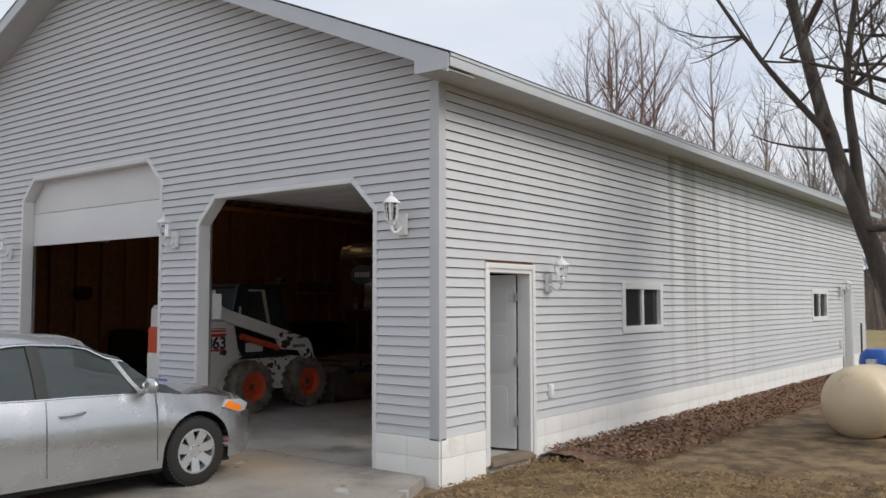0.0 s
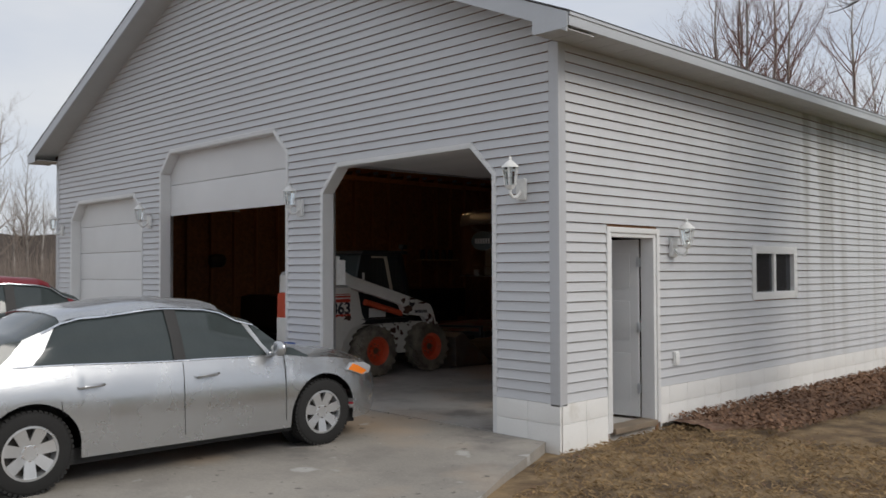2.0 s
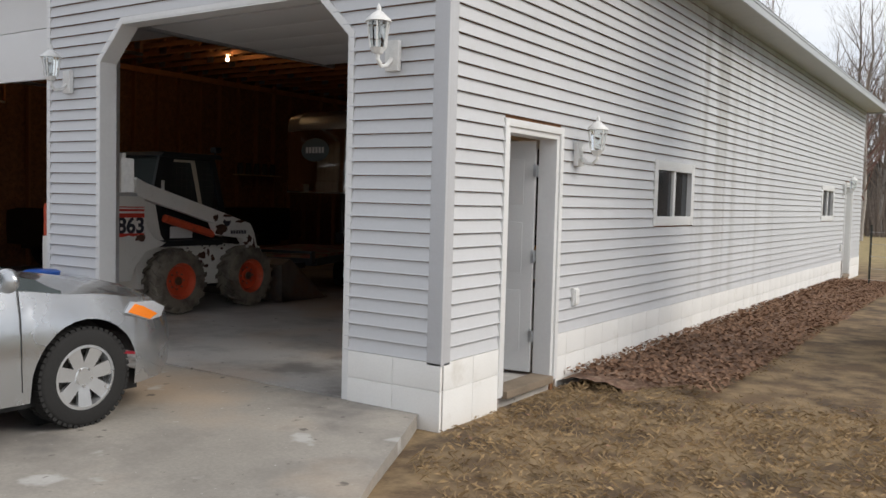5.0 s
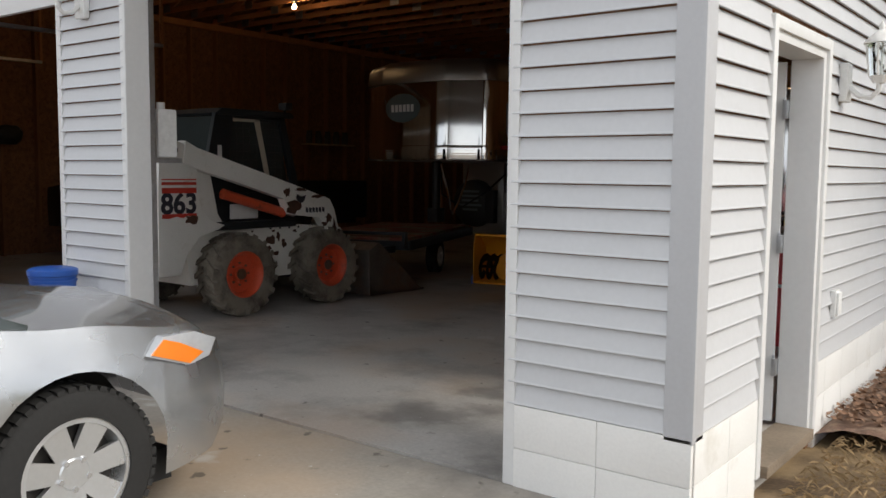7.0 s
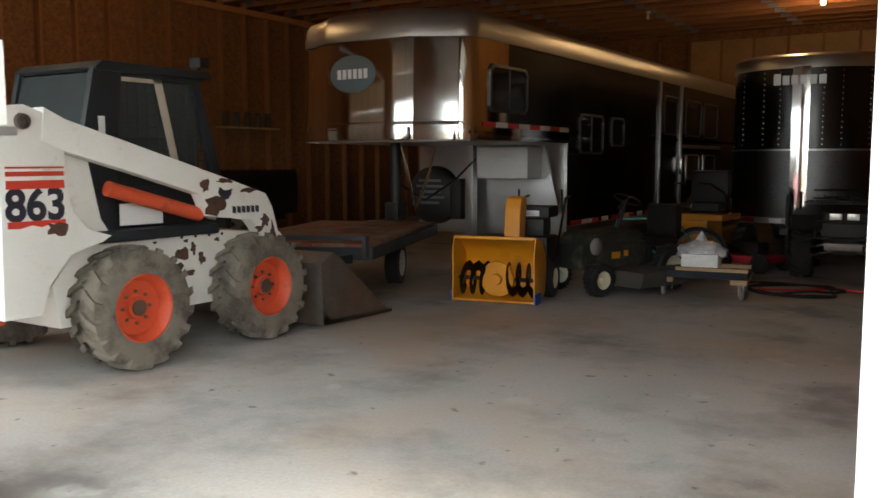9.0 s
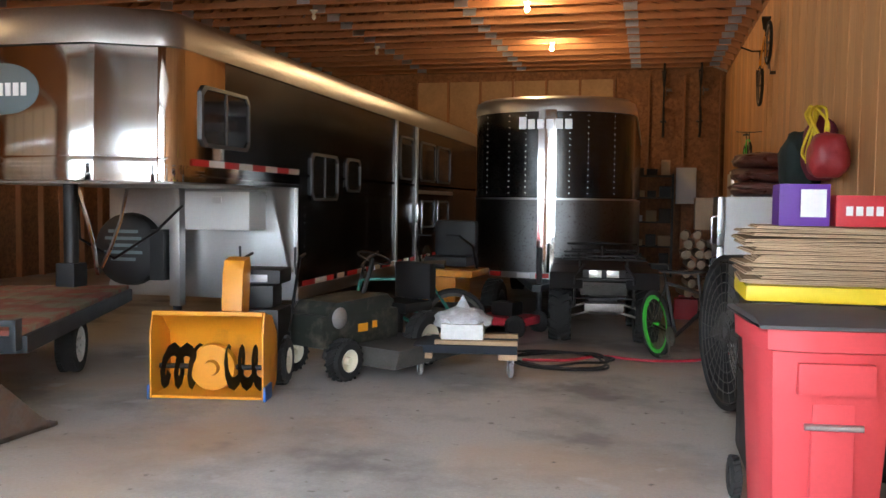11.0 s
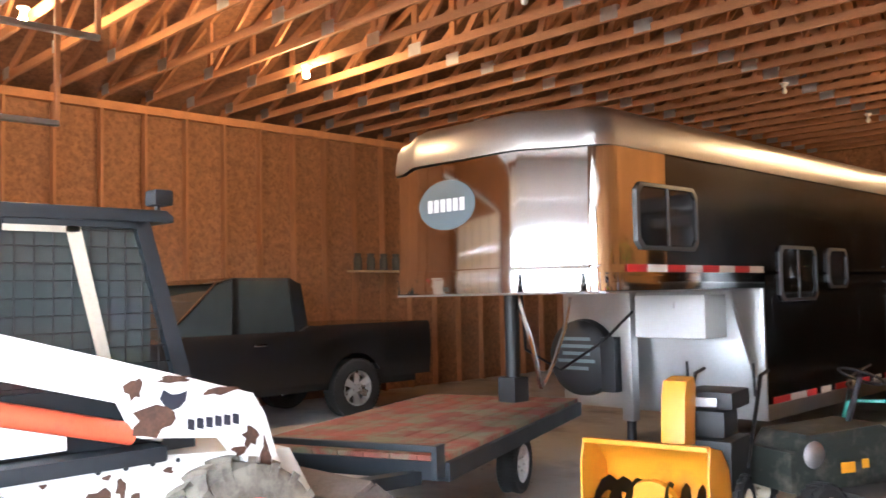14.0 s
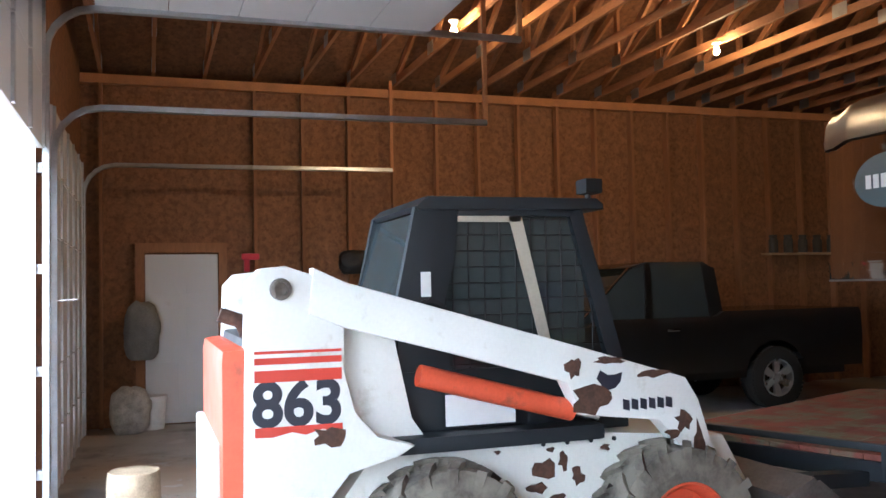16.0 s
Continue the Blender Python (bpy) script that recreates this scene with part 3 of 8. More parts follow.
lantern = wall_lantern()
lantern.matrix_world = pose(-5.90, FY - 0.012, 2.56)
for xx in (-9.84, -14.34, -18.28):
    copy_thing(lantern, pose(xx, FY - 0.012, 2.58))
copy_thing(lantern, pose(SX + 0.012, 9.02, 1.98, 0, 0, 90))
copy_thing(lantern, pose(SX + 0.012, 23.2, 2.0, 0, 0, 90))
for yy in (9.06, 23.1):
    d = thing("outlet_box", "grey weatherproof outlet cover on the siding", "outlet", pose(SX + 0.012, yy, 0.60))
    bm = B()
    box(bm, 0, 0.03, -0.05, 0.05, 0, 0.16, 0.006)
    part("box", bm, LAMP_WHITE, d)
    bm = B()
    box(bm, 0.03, 0.045, -0.04, 0.04, 0.012, 0.148, 0.006)
    part("cover", bm, LAMP_WHITE, d)

# ---- trusses, bulbs, inside walls ----
bz = 4.30


def beam(bm, a, b, w, h):
    """A timber of thickness w along y and depth h, between two points in one x-z plane."""
    a, b = Vector(a), Vector(b)
    d = (b - a).normalized()
    q = Vector((-d.z, 0, d.x)) * h / 2
    prism(bm, [((a + q).x, (a + q).z), ((b + q).x, (b + q).z), ((b - q).x, (b - q).z), ((a - q).x, (a - q).z)], "y", a.y - w / 2, a.y + w / 2)


def roof_truss():
    d = thing("roof_truss", "orange-toned timber roof truss with steel nail plates", "truss", None, "roof trusses")
    hw = (SX - LX) / 2 - 0.16
    top = lambda x: roof_z(XC) - 0.12 - abs(x) * SLOPE
    bm = B()
    box(bm, -hw, hw, -0.02, 0.02, bz, bz + 0.09)
    part("bottom_chord", bm, LUMBER, d, "", False)
    for s in (-1, 1):
        bm = B()
        beam(bm, (0, 0, top(0)), (s * (hw + 0.1), 0, top(hw + 0.1)), 0.04, 0.09)
        part("top_chord", bm, LUMBER, d, "", False)
        for xa, xb in ((4.6, 4.6), (4.6, 2.6), (2.2, 2.2), (2.2, 0.15), (0.9, 0.1)):
            bm = B()
            beam(bm, (s * xa, 0, bz + 0.05), (s * xb, 0, top(xb)), 0.038, 0.085)
            part("web", bm, LUMBER, d, "", False)
    for xx in (-4.6, -2.2, 0.0, 2.2, 4.6, -hw + 0.25, hw - 0.25):
        bm = B()
        box(bm, xx - 0.10, xx + 0.10, -0.024, 0.024, bz + 0.012, bz + 0.15)
        part("nail_plate", bm, GALV, d, "galvanised nail plate", False)
    return d


truss = roof_truss()
truss.matrix_world = pose(XC, 7.29, 0)
for i in range(1, 31):
    copy_thing(truss, pose(XC, 7.29 + 0.61 * i, 0))

BULBS = [(-8.82, 19.23, True), (-8.82, 22.38, True), (-15.34, 10.76, True), (-15.34, 13.90, True), (-12.0, 19.2, False), (-12.0, 22.25, False), (-12.0, 13.85, False)]
COLD_BULB = mat("frosted_bulb", (0.75, 0.75, 0.72), 0.3, var=0.03, bump=0.0)
for xx, yy, on in BULBS:
    d = thing("light_bulb", "bare glowing bulb in a porcelain socket under the trusses" if on else "unlit bare bulb in a porcelain socket", "light bulb", pose(xx, yy, 4.30), "bare bulbs")
    bm = B()
    lathe(bm, [(0.0, 0.0), (0.055, 0.0), (0.055, -0.015), (0.032, -0.03), (0.028, -0.05), (0.0, -0.05)], seg=14)
    part("socket", bm, LAMP_WHITE, d)
    bm = B()
    lathe(bm, [(0.0, -0.05), (0.016, -0.052), (0.02, -0.07), (0.034, -0.10), (0.032, -0.125), (0.018, -0.142), (0.0, -0.147)], seg=14)
    part("bulb", bm, BULB if on else COLD_BULB, d)
    if on:
        lp = new("bulb_light", bpy.data.lights.new("bulb_light", "POINT"))
        lp.data.energy, lp.data.color, lp.data.shadow_soft_size = 1.4, (1.0, 0.66, 0.36), 0.04
        lp.location = (xx, yy, 4.30 - 0.19)

# studs and plates
XL, XR, YB = LX + T, SX - T, BY - T
bm = B()
box(bm, XL, XL + 0.12, FY + T, YB, 4.16, 4.27)
structure("top_plate", bm, LUMBER, "doubled timber plate along the stud wall", "trim")
stud_mesh = None
for i in range(31):
    yy = 7.29 + 0.61 * i
    if 7.7 < yy < 8.7:
        continue
    if stud_mesh is None:
        bm = B()
        box(bm, 0, 0.115, -0.02, 0.02, 0, 4.16)
        stud_mesh = mesh_of("stud", bm, STUD, False)
    s = new("stud", stud_mesh)
    s.location = (XL + 0.002, yy, 0)
    s.parent = wall_left
for i in range(18):
    s = new("stud", stud_mesh)
    s.matrix_world = pose(XL + 0.5 + 0.72 * i, YB - 0.002, 0, 0, 0, -90)
    s.parent = wall_back
bm = B()
box(bm, 0, 0.72 - 0.05, -0.07, 0, 0, 1.5, 0.02)
pap = mesh_of("insulation_batt", bm, PAPER)
for i in range(8, 14):
    s = new("insulation_batt", pap)
    s.location = (XL + 0.5 + 0.72 * i + 0.025, YB - 0.004, 2.62)
    s.parent = wall_back
# vertical pine boards on the long wall
yy, i = FY + T + 0.01, 0
while yy < YB - 0.2:
    spans = [(0.0, 4.16)]
    for y0, y1, z0, z1 in (SIDE_DOOR, SIDE_WIN, SIDE_WIN2, SIDE_DOOR2):
        if yy < y1 and yy + 0.24 > y0:
            spans = [(z1 + 0.02, 4.16)] + ([(0.0, z0 - 0.02)] if z0 > 0.3 else [])
    for z0, z1 in spans:
        raw("board", [(XR - 0.022 + 0.004 * ((a + i) % 2), yy + b, c) for a in (0,) for b in (0.003, 0.237) for c in (z0, z1)] + [(XR - 0.002, yy + b, c) for b in (0.0, 0.24) for c in (z0, z1)],
            [(0, 1, 3, 2), (0, 4, 5, 1), (2, 3, 7, 6), (0, 2, 6, 4), (1, 5, 7, 3)], PINE, wall_side)
    yy += 0.24
    i += 1
# rear door in the left wall
d = thing("door_3", "closed white six-panel steel door in the stud wall", "door", pose(XL + 0.05, 7.79, 0), "", "structure")
bm = B()
box(bm, -0.02, 0.03, 0, 0.86, 0.02, 2.08, 0.004)
for za, zb in ((0.2, 0.75), (0.95, 1.45), (1.6, 1.9)):
    for ya, yb in ((0.1, 0.38), (0.48, 0.76)):
        box(bm, 0.026, 0.034, ya, yb, za, zb, 0.004)
part("slab", bm, DOOR_PAINT, d)
bm = B()
for a, b, c, e in ((-0.11, -0.01, 0, 2.1), (0.87, 0.97, 0, 2.1), (-0.11, 0.97, 2.1, 2.22)):
    box(bm, -0.03, 0.05, a, b, c, e)
part("rough_frame", bm, STUD, d, "rough stud frame", False)
bm = B()
bmesh.ops.create_uvsphere(bm, u_segments=14, v_segments=8, radius=0.03, matrix=Matrix.Translation((0.075, 0.07, 0.98)))
tube(bm, (0.02, 0.07, 0.98), (0.06, 0.07, 0.98), 0.014)
part("knob", bm, mat("brass", (0.7, 0.5, 0.2), 0.25, 1.0), d, "brass knob")


# ---- vehicles ----
SILVER = mat("silver_paint", (0.50, 0.51, 0.52), 0.26, 0.85, var=0.03, scale=3, bump=0.0, coat=0.8)
RED_PAINT = mat("dark_red_paint", (0.20, 0.010, 0.018), 0.45, 0.3, var=0.05, bump=0.0, coat=0.25)
DARK_PAINT = mat("charcoal_paint", (0.008, 0.008, 0.0095), 0.4, 0.0, var=0.08, bump=0.0, coat=0.8)
CAR_GLASS = mat("car_glass", (0.045, 0.055, 0.055), 0.05, var=0.1, bump=0.0, rough_var=0.02)
ALLOY = mat("alloy_rim", (0.62, 0.63, 0.64), 0.3, 0.8, var=0.06, bump=0.0)
AMBER = mat("amber_lens", (0.85, 0.22, 0.02), 0.2, var=0.05, bump=0.0)
LENS = mat("headlight_lens", (0.55, 0.57, 0.60), 0.12, 0.3, var=0.1, bump=0.0)
TEAR = mat("red_lens", (0.45, 0.01, 0.01), 0.2, var=0.05, bump=0.0)


def interp(table, v):
    for (a, fa), (b, fb) in zip(table, table[1:]):
        if v <= b:
            k = 0 if b == a else max(0.0, (v - a) / (b - a))
            k = k * k * (3 - 2 * k)
            return fa + (fb - fa) * k
    return table[-1][1]


def grid_skin(bm, rows):
    vs = [[bm.verts.new(p) for p in r] for r in rows]
    for a, b in zip(vs, vs[1:]):
        for i in range(len(a) - 1):
            bm.faces.new((a[i], a[i + 1], b[i + 1], b[i]))
    return vs


def road_wheel(parent, x, y, r, width, side, rim_mat, spokes=7, name="wheel", rim_k=0.66):
    w = new(name)
    w.parent = parent
    w.matrix_local = pose(x, y, r, 0, 90 * side, 0)
    h = width / 2
    bm = B()
    lathe(bm, [(r * rim_k, -h), (r * 0.9, -h), (r * 0.97, -h * 0.85), (r, -h * 0.6), (r, h * 0.6), (r * 0.97, h * 0.85), (r * 0.9, h), (r * rim_k, h * 0.97), (r * rim_k - 0.005, h * 0.6), (r * rim_k - 0.005, -h)], seg=40)
    for k in range(48):
        a = k * math.tau / 48
        for s in (-1, 1):
            m = Matrix.Rotation(a + 0.04 * s, 4, "Z") @ Matrix.Translation((r * 0.985, 0, s * h * 0.62))
            bmesh.ops.create_cube(bm, size=1, matrix=m @ Matrix.Diagonal((0.02, r * 0.085, h * 0.55, 1)))
    part("tyre", bm, RUBBER, w)
    bm = B()
    lathe(bm, [(r * rim_k, h * 0.9), (r * rim_k - 0.02, h * 0.92), (r * rim_k - 0.03, h * 0.6), (r * rim_k - 0.04, -h * 0.5)], seg=40)
    lathe(bm, [(0.0, h * 0.72), (0.055, h * 0.72), (0.07, h * 0.6), (0.07, h * 0.3)], seg=20)
    for k in range(spokes):
        a = k * math.tau / spokes
        q = Matrix.Rotation(a, 4, "Z")
        R = r * rim_k - 0.015
        vs = [q @ Vector(p) for p in ((0.05, -0.038, h * 0.66), (R, -0.05, h * 0.86), (R, 0.05, h * 0.86), (0.05, 0.038, h * 0.66), (0.05, -0.03, h * 0.35), (R, -0.045, h * 0.5), (R, 0.045, h * 0.5), (0.05, 0.03, h * 0.35))]
        vv = [bm.verts.new(p) for p in vs]
        for f in ((0, 1, 2, 3), (0, 4, 5, 1), (3, 2, 6, 7), (1, 5, 6, 2)):
            bm.faces.new([vv[i] for i in f])
    bmesh.ops.recalc_face_normals(bm, faces=bm.faces[:])
    part("rim", bm, rim_mat, w)
    bm = B()
    lathe(bm, [(0.0, h * 0.2), (r * rim_k - 0.03, h * 0.2), (r * rim_k - 0.03, h * 0.15), (0.0, h * 0.15)], seg=24)
    part("brake_disc", bm, mat("brake_iron", (0.06, 0.055, 0.05), 0.6, 0.5) if "brake_iron" not in bpy.data.materials else bpy.data.materials["brake_iron"], w)
    bm = B()
    for k in range(5):
        a = k * math.tau / 5
        tube(bm, (0.057 * math.cos(a), 0.057 * math.sin(a), h * 0.55), (0.057 * math.cos(a), 0.057 * math.sin(a), h * 0.76), 0.011, 0.011, 6)
    part("wheel_nuts", bm, CHROME, w)
    return w


def sedan(paint, m, label, tall=1.0):
    """A four-door saloon, nose to +y, middle of the wheelbase at the origin."""
    d = thing("car", label, "car", m)
    fa, ra, R = 1.388, -1.388, 0.325
    y_rear, y_front, W = -2.44, 2.26, 0.91
    def half(y):
        t = (y - y_front) / 0.75 + 1 if y > y_front - 0.75 else ((y_rear + 0.6 - y) / 0.6 if y < y_rear + 0.6 else 0)
        t = max(0.0, min(1.0, t))
        return W * (1 - 0.33 * t ** 2.4)
    belt = [(-2.44, 0.93), (-2.2, 1.0), (-1.4, 0.985), (0.0, 0.94), (0.85, 0.92), (1.4, 0.865), (1.95, 0.80), (2.26, 0.66)]
    def low(y):
        z = interp([(-2.44, 0.42), (-2.3, 0.28), (-1.9, 0.24), (1.9, 0.22), (2.12, 0.22), (2.26, 0.30)], y)
        for a in (fa, ra):
            k = abs(y - a)
            if k < 0.385:
                z = max(z, R + math.sqrt(0.385 ** 2 - k * k))
        return z
    ys = sorted({round(y_rear + (y_front - y_rear) * i / 64, 4) for i in range(65)} | {round(a + k, 4) for a in (fa, ra) for k in (-0.386, -0.38, -0.36, -0.32, 0.32, 0.36, 0.38, 0.386)})
    bm = B()
    loops = []
    for y in ys:
        w, zb, zl = half(y), interp(belt, y), low(y)
        row = []
        for k in (0.0, 0.06, 0.2, 0.4, 0.6, 0.78, 0.9, 1.0):
            z = zl + (zb - zl) * k
            g = (z - 0.25) / (zb - 0.25) if zb > 0.3 else 0
            bul = 1 - 0.05 * abs(g - 0.45) ** 1.5 * 2 - 0.055 * max(0, g - 0.72) * 3
            row.append((w * bul, y, z))
        cr = 0.085 if y > 0.9 else 0.05
        for k in (0.85, 0.55, 0.0):
            row.append((row[7][0] * k, y, zb + cr * (1 - k * k) * min(1.0, (y_front - y) * 4 + 0.1) + 0.004))
        loops.append(row + [(-x, yy, zz) for x, yy, zz in row[-2::-1]])
    vs = grid_skin(bm, loops)
    bm.faces.new(vs[0])
    bm.faces.new(vs[-1][::-1])
    bmesh.ops.recalc_face_normals(bm, faces=bm.faces[:])
    body = part("body", bm, paint, d)
    # cabin
    roofline = [(-2.0, 1.0), (-1.45, 1.22), (-0.95, 1.40), (-0.2, 1.465), (0.25, 1.44), (0.6, 1.29), (1.05, 1.0), (1.25, 0.9)]
    rows, rf = [], []
    for i in range(41):
        y = -2.0 + 3.25 * i / 40
        zr, zb = interp(roofline, y) * (tall if y < 0.8 and y > -1.7 else 1), interp(belt, y) - 0.02
        zr = max(zr, zb + 0.02)
        wb = half(y) * 0.90
        k = min(1.0, max(0.0, (zr - zb) / 0.5))
        wr = wb - 0.21 * k
        sec = [(wb, y, zb), (wb - 0.07 * k, y, zb + (zr - zb) * 0.4), (wr + 0.015, y, zr - 0.07 * k), (wr - 0.05, y, zr - 0.015), (wr * 0.5, y, zr + 0.012), (0, y, zr + 0.018)]
        rows.append(sec + [(-a, b, c) for a, b, c in sec[-2::-1]])
    bm = B()
    grid_skin(bm, rows)
    bmesh.ops.recalc_face_normals(bm, faces=bm.faces[:])
    part("cabin_glass", bm, CAR_GLASS, d, "tinted car glass")
    bm = B()
    up = lambda p, q=0.012: (p[0] * 1.012, p[1], p[2] + q)
    grid_skin(bm, [[up(p) for p in r[2:9]] for r in rows[11:30]])
    def strip(ya, wid, i0=0, i1=3, lean=0.0):
        for s in (1, -1):
            pts = []
            for off in (-wid, wid):
                line = []
                for k in range(i0, i1):
                    f = min(39.99, max(0, (ya + off + lean * k + 2.0) / 3.25 * 40))
                    a, b, t = rows[int(f)][k], rows[int(f) + 1][k], f - int(f)
                    line.append((s * (a[0] + (b[0] - a[0]) * t + 0.012), a[1] + (b[1] - a[1]) * t, a[2] + (b[2] - a[2]) * t + (0.004 if k else 0)))
                pts.append(line)
            grid_skin(bm, pts)
    strip(-1.52, 0.13, lean=0.12)
    strip(0.83, 0.03, lean=-0.12)
    bmesh.ops.recalc_face_normals(bm, faces=bm.faces[:])
    bmesh.ops.solidify(bm, geom=bm.faces[:], thickness=0.01)
    part("roof", bm, paint, d)
    bm = B()
    strip(-0.12, 0.055, lean=-0.01)
    bmesh.ops.recalc_face_normals(bm, faces=bm.faces[:])
    part("door_pillar", bm, BLACK_PLASTIC, d, "black door pillar")
    bm = B()
    for s in (1, -1):
        pipe(bm, [(s * (r[0][0] + 0.012), r[0][1], r[0][2] + 0.022) for r in rows[6:36:2]], 0.009, 6)
        pipe(bm, [(s * (r[2][0] + 0.016), r[2][1], r[2][2] + 0.0) for r in rows[9:34:2]], 0.010, 6)
    part("window_molding", bm, CHROME, d, "bright window molding")
    for s in (1, -1):
        for yy in (-0.12, 0.93, -1.16):
            bm = B()
            pts = []
            for k in range(9):
                z = 0.30 + k * 0.078
                g = (z - 0.25) / (0.94 - 0.25)
                pts.append((s * (W * (1 - 0.05 * abs(g - 0.45) ** 1.5 * 2 - 0.055 * max(0, g - 0.72) * 3) + 0.0005), yy + (0.10 if yy < -1 else 0.03) * ((k - 4) / 4) ** 2 * (-1 if yy < -1 else 0.6), z))
            if yy > -1:
                pipe(bm, pts, 0.0035, 4)
            else:
                pipe(bm, pts[4:], 0.0035, 4)
            part("door_seam", bm, BLACK_PLASTIC, d, "dark door gap")
        for yy in (0.12, -0.92):
            bm = B()
            pipe(bm, [(s * (W - 0.005), yy - 0.11, 0.80), (s * (W + 0.028), yy - 0.08, 0.805), (s * (W + 0.032), yy + 0.04, 0.81), (s * (W - 0.005), yy + 0.09, 0.81)], 0.014, 8)
            part("door_handle", bm, paint, d)
        bm = B()
        bmesh.ops.create_uvsphere(bm, u_segments=16, v_segments=10, radius=1, matrix=Matrix.Translation((s * 0.98, 0.80, 1.0)) @ Matrix.Diagonal((0.10, 0.055, 0.075, 1)))
        tube(bm, (s * 0.80, 0.83, 0.93), (s * 0.95, 0.81, 0.97), 0.03)
        part("mirror", bm, paint, d)
        bm = B()
        prism(bm, [(1.68, 0.72), (1.76, 0.785), (1.95, 0.775), (2.13, 0.71), (2.06, 0.65), (1.9, 0.645)], "x", s * 0.70, s * 0.84, 0.012)
        for v in bm.verts:
            v.co.x = s * (half(v.co.y) * 0.985 + 0.012 - 0.16 * max(0, v.co.z - 0.7)) if abs(v.co.x) > 0.77 else v.co.x
        hl = part("headlight", bm, LENS, d, "clear headlight lens")
        bm = B()
        prism(bm, [(1.69, 0.725), (1.76, 0.775), (1.84, 0.75), (2.0, 0.68), (1.9, 0.653)], "x", s * 0.72, s * 0.85, 0.008)
        for v in bm.verts:
            v.co.x = s * (half(v.co.y) * 0.985 + 0.018 - 0.16 * max(0, v.co.z - 0.7)) if abs(v.co.x) > 0.77 else v.co.x
        part("turn_signal", bm, AMBER, hl, "amber turn signal")
        bm = B()
        box(bm, s * 0.45, s * 0.80, -2.44, -2.2, 0.72, 0.9, 0.03)
        part("tail_light", bm, TEAR, d, "red tail light")
        for a in (fa, ra):
            road_wheel(d, s * (W - 0.13), a, R, 0.21, s, ALLOY)
            bm = B()
            lathe(bm, [(0.0, 0.0), (0.38, 0.0), (0.38, 0.02), (0.0, 0.02)], pose(s * 0.6, a, R + 0.01, 0, 90, 0), 24)
            part("wheel_well", bm, BLACK_PLASTIC, d)
    bm = B()
    box(bm, -0.78, 0.78, -1.9, 1.85, 0.17, 0.30)
    part("underbody", bm, BLACK_PLASTIC, d)
    bm = B()
    box(bm, -0.42, 0.42, 2.18, 2.272, 0.45, 0.6, 0.02)
    part("grille", bm, BLACK_PLASTIC, d)
    return d


sedan(SILVER, pose(-7.97, 3.84, -0.012), "silver four-door sedan parked on the concrete apron")
sedan(RED_PAINT, pose(-11.9, 3.75, -0.012), "dark red car parked beyond the silver sedan", 1.13)
d = thing("bucket_lid_tub", "blue plastic pail standing before the door pier", "pail", pose(-9.93, 6.66, -0.012) @ Matrix.Diagonal((1, 1, 0.87, 1)))
bm = B()
lathe(bm, [(0, 0), (0.13, 0), (0.15, 0.82), (0.165, 0.82), (0.165, 0.86), (0.14, 0.875), (0.0, 0.875)], seg=24)
BLUE = mat("blue_plastic", (0.02, 0.10, 0.42), 0.4, var=0.1)
part("pail", bm, BLUE, d)
bm = B()
lathe(bm, [(0.1462, 0.60), (0.1492, 0.72), (0.152, 0.72), (0.149, 0.60)], seg=24)
part("paper_label", bm, TRIM, d, "white paper label")
bm = B()
for z in (0.77, 0.80):
    lathe(bm, [(0.148, z), (0.158, z), (0.158, z + 0.012), (0.148, z + 0.012)], seg=24)
part("rim_ribs", bm, BLUE, d)
bm = B()
pipe(bm, [(0.16 * math.cos(a), 0.16 * math.sin(a) * 0.3 - 0.15, 0.74 - 0.10 * math.sin(a)) for a in (math.pi * k / 8 for k in range(9))], 0.004, 5)
part("bail", bm, GALV, d, "wire handle")

# skid steer loader
BOB_WHITE = mat("chipped_white_paint", (0.72, 0.71, 0.66), 0.45, var=0.07, scale=3, bump=0.05, stain=(0.10, 0.05, 0.03), stain_at=0.70, stain_scale=3.2, stain_soft=0.012)
BOB_CLEAN = mat("white_machine_paint", (0.74, 0.73, 0.69), 0.42, var=0.06, scale=3, bump=0.04, stain=(0.5, 0.46, 0.38), stain_at=0.68, stain_scale=5)
BOB_RED = mat("orange_red_paint", (0.60, 0.085, 0.035), 0.45, var=0.15, scale=6, bump=0.05, stain=(0.25, 0.06, 0.03), stain_at=0.66, stain_scale=6)
CAB = mat("dark_cab_paint", (0.013, 0.017, 0.021), 0.5, var=0.15, bump=0.05)
STEEL = mat("worn_steel", (0.16, 0.14, 0.125), 0.45, 0.6, var=0.35, scale=5, bump=0.15, stain=(0.20, 0.12, 0.07), stain_at=0.6)
RUST = mat("rust_patch", (0.075, 0.035, 0.022), 0.85, var=0.4, scale=15, bump=0.3)
MUD_TYRE = mat("dusty_tyre", (0.10, 0.085, 0.068), 0.95, var=0.4, scale=9, bump=0.3, stain=(0.20, 0.175, 0.14), stain_at=0.5, stain_scale=4)
DECAL = mat("decal_red", (0.55, 0.05, 0.03), 0.4, var=0.05, bump=0.0)
INK = mat("decal_dark", (0.02, 0.022, 0.035), 0.45, var=0.1, bump=0.0)


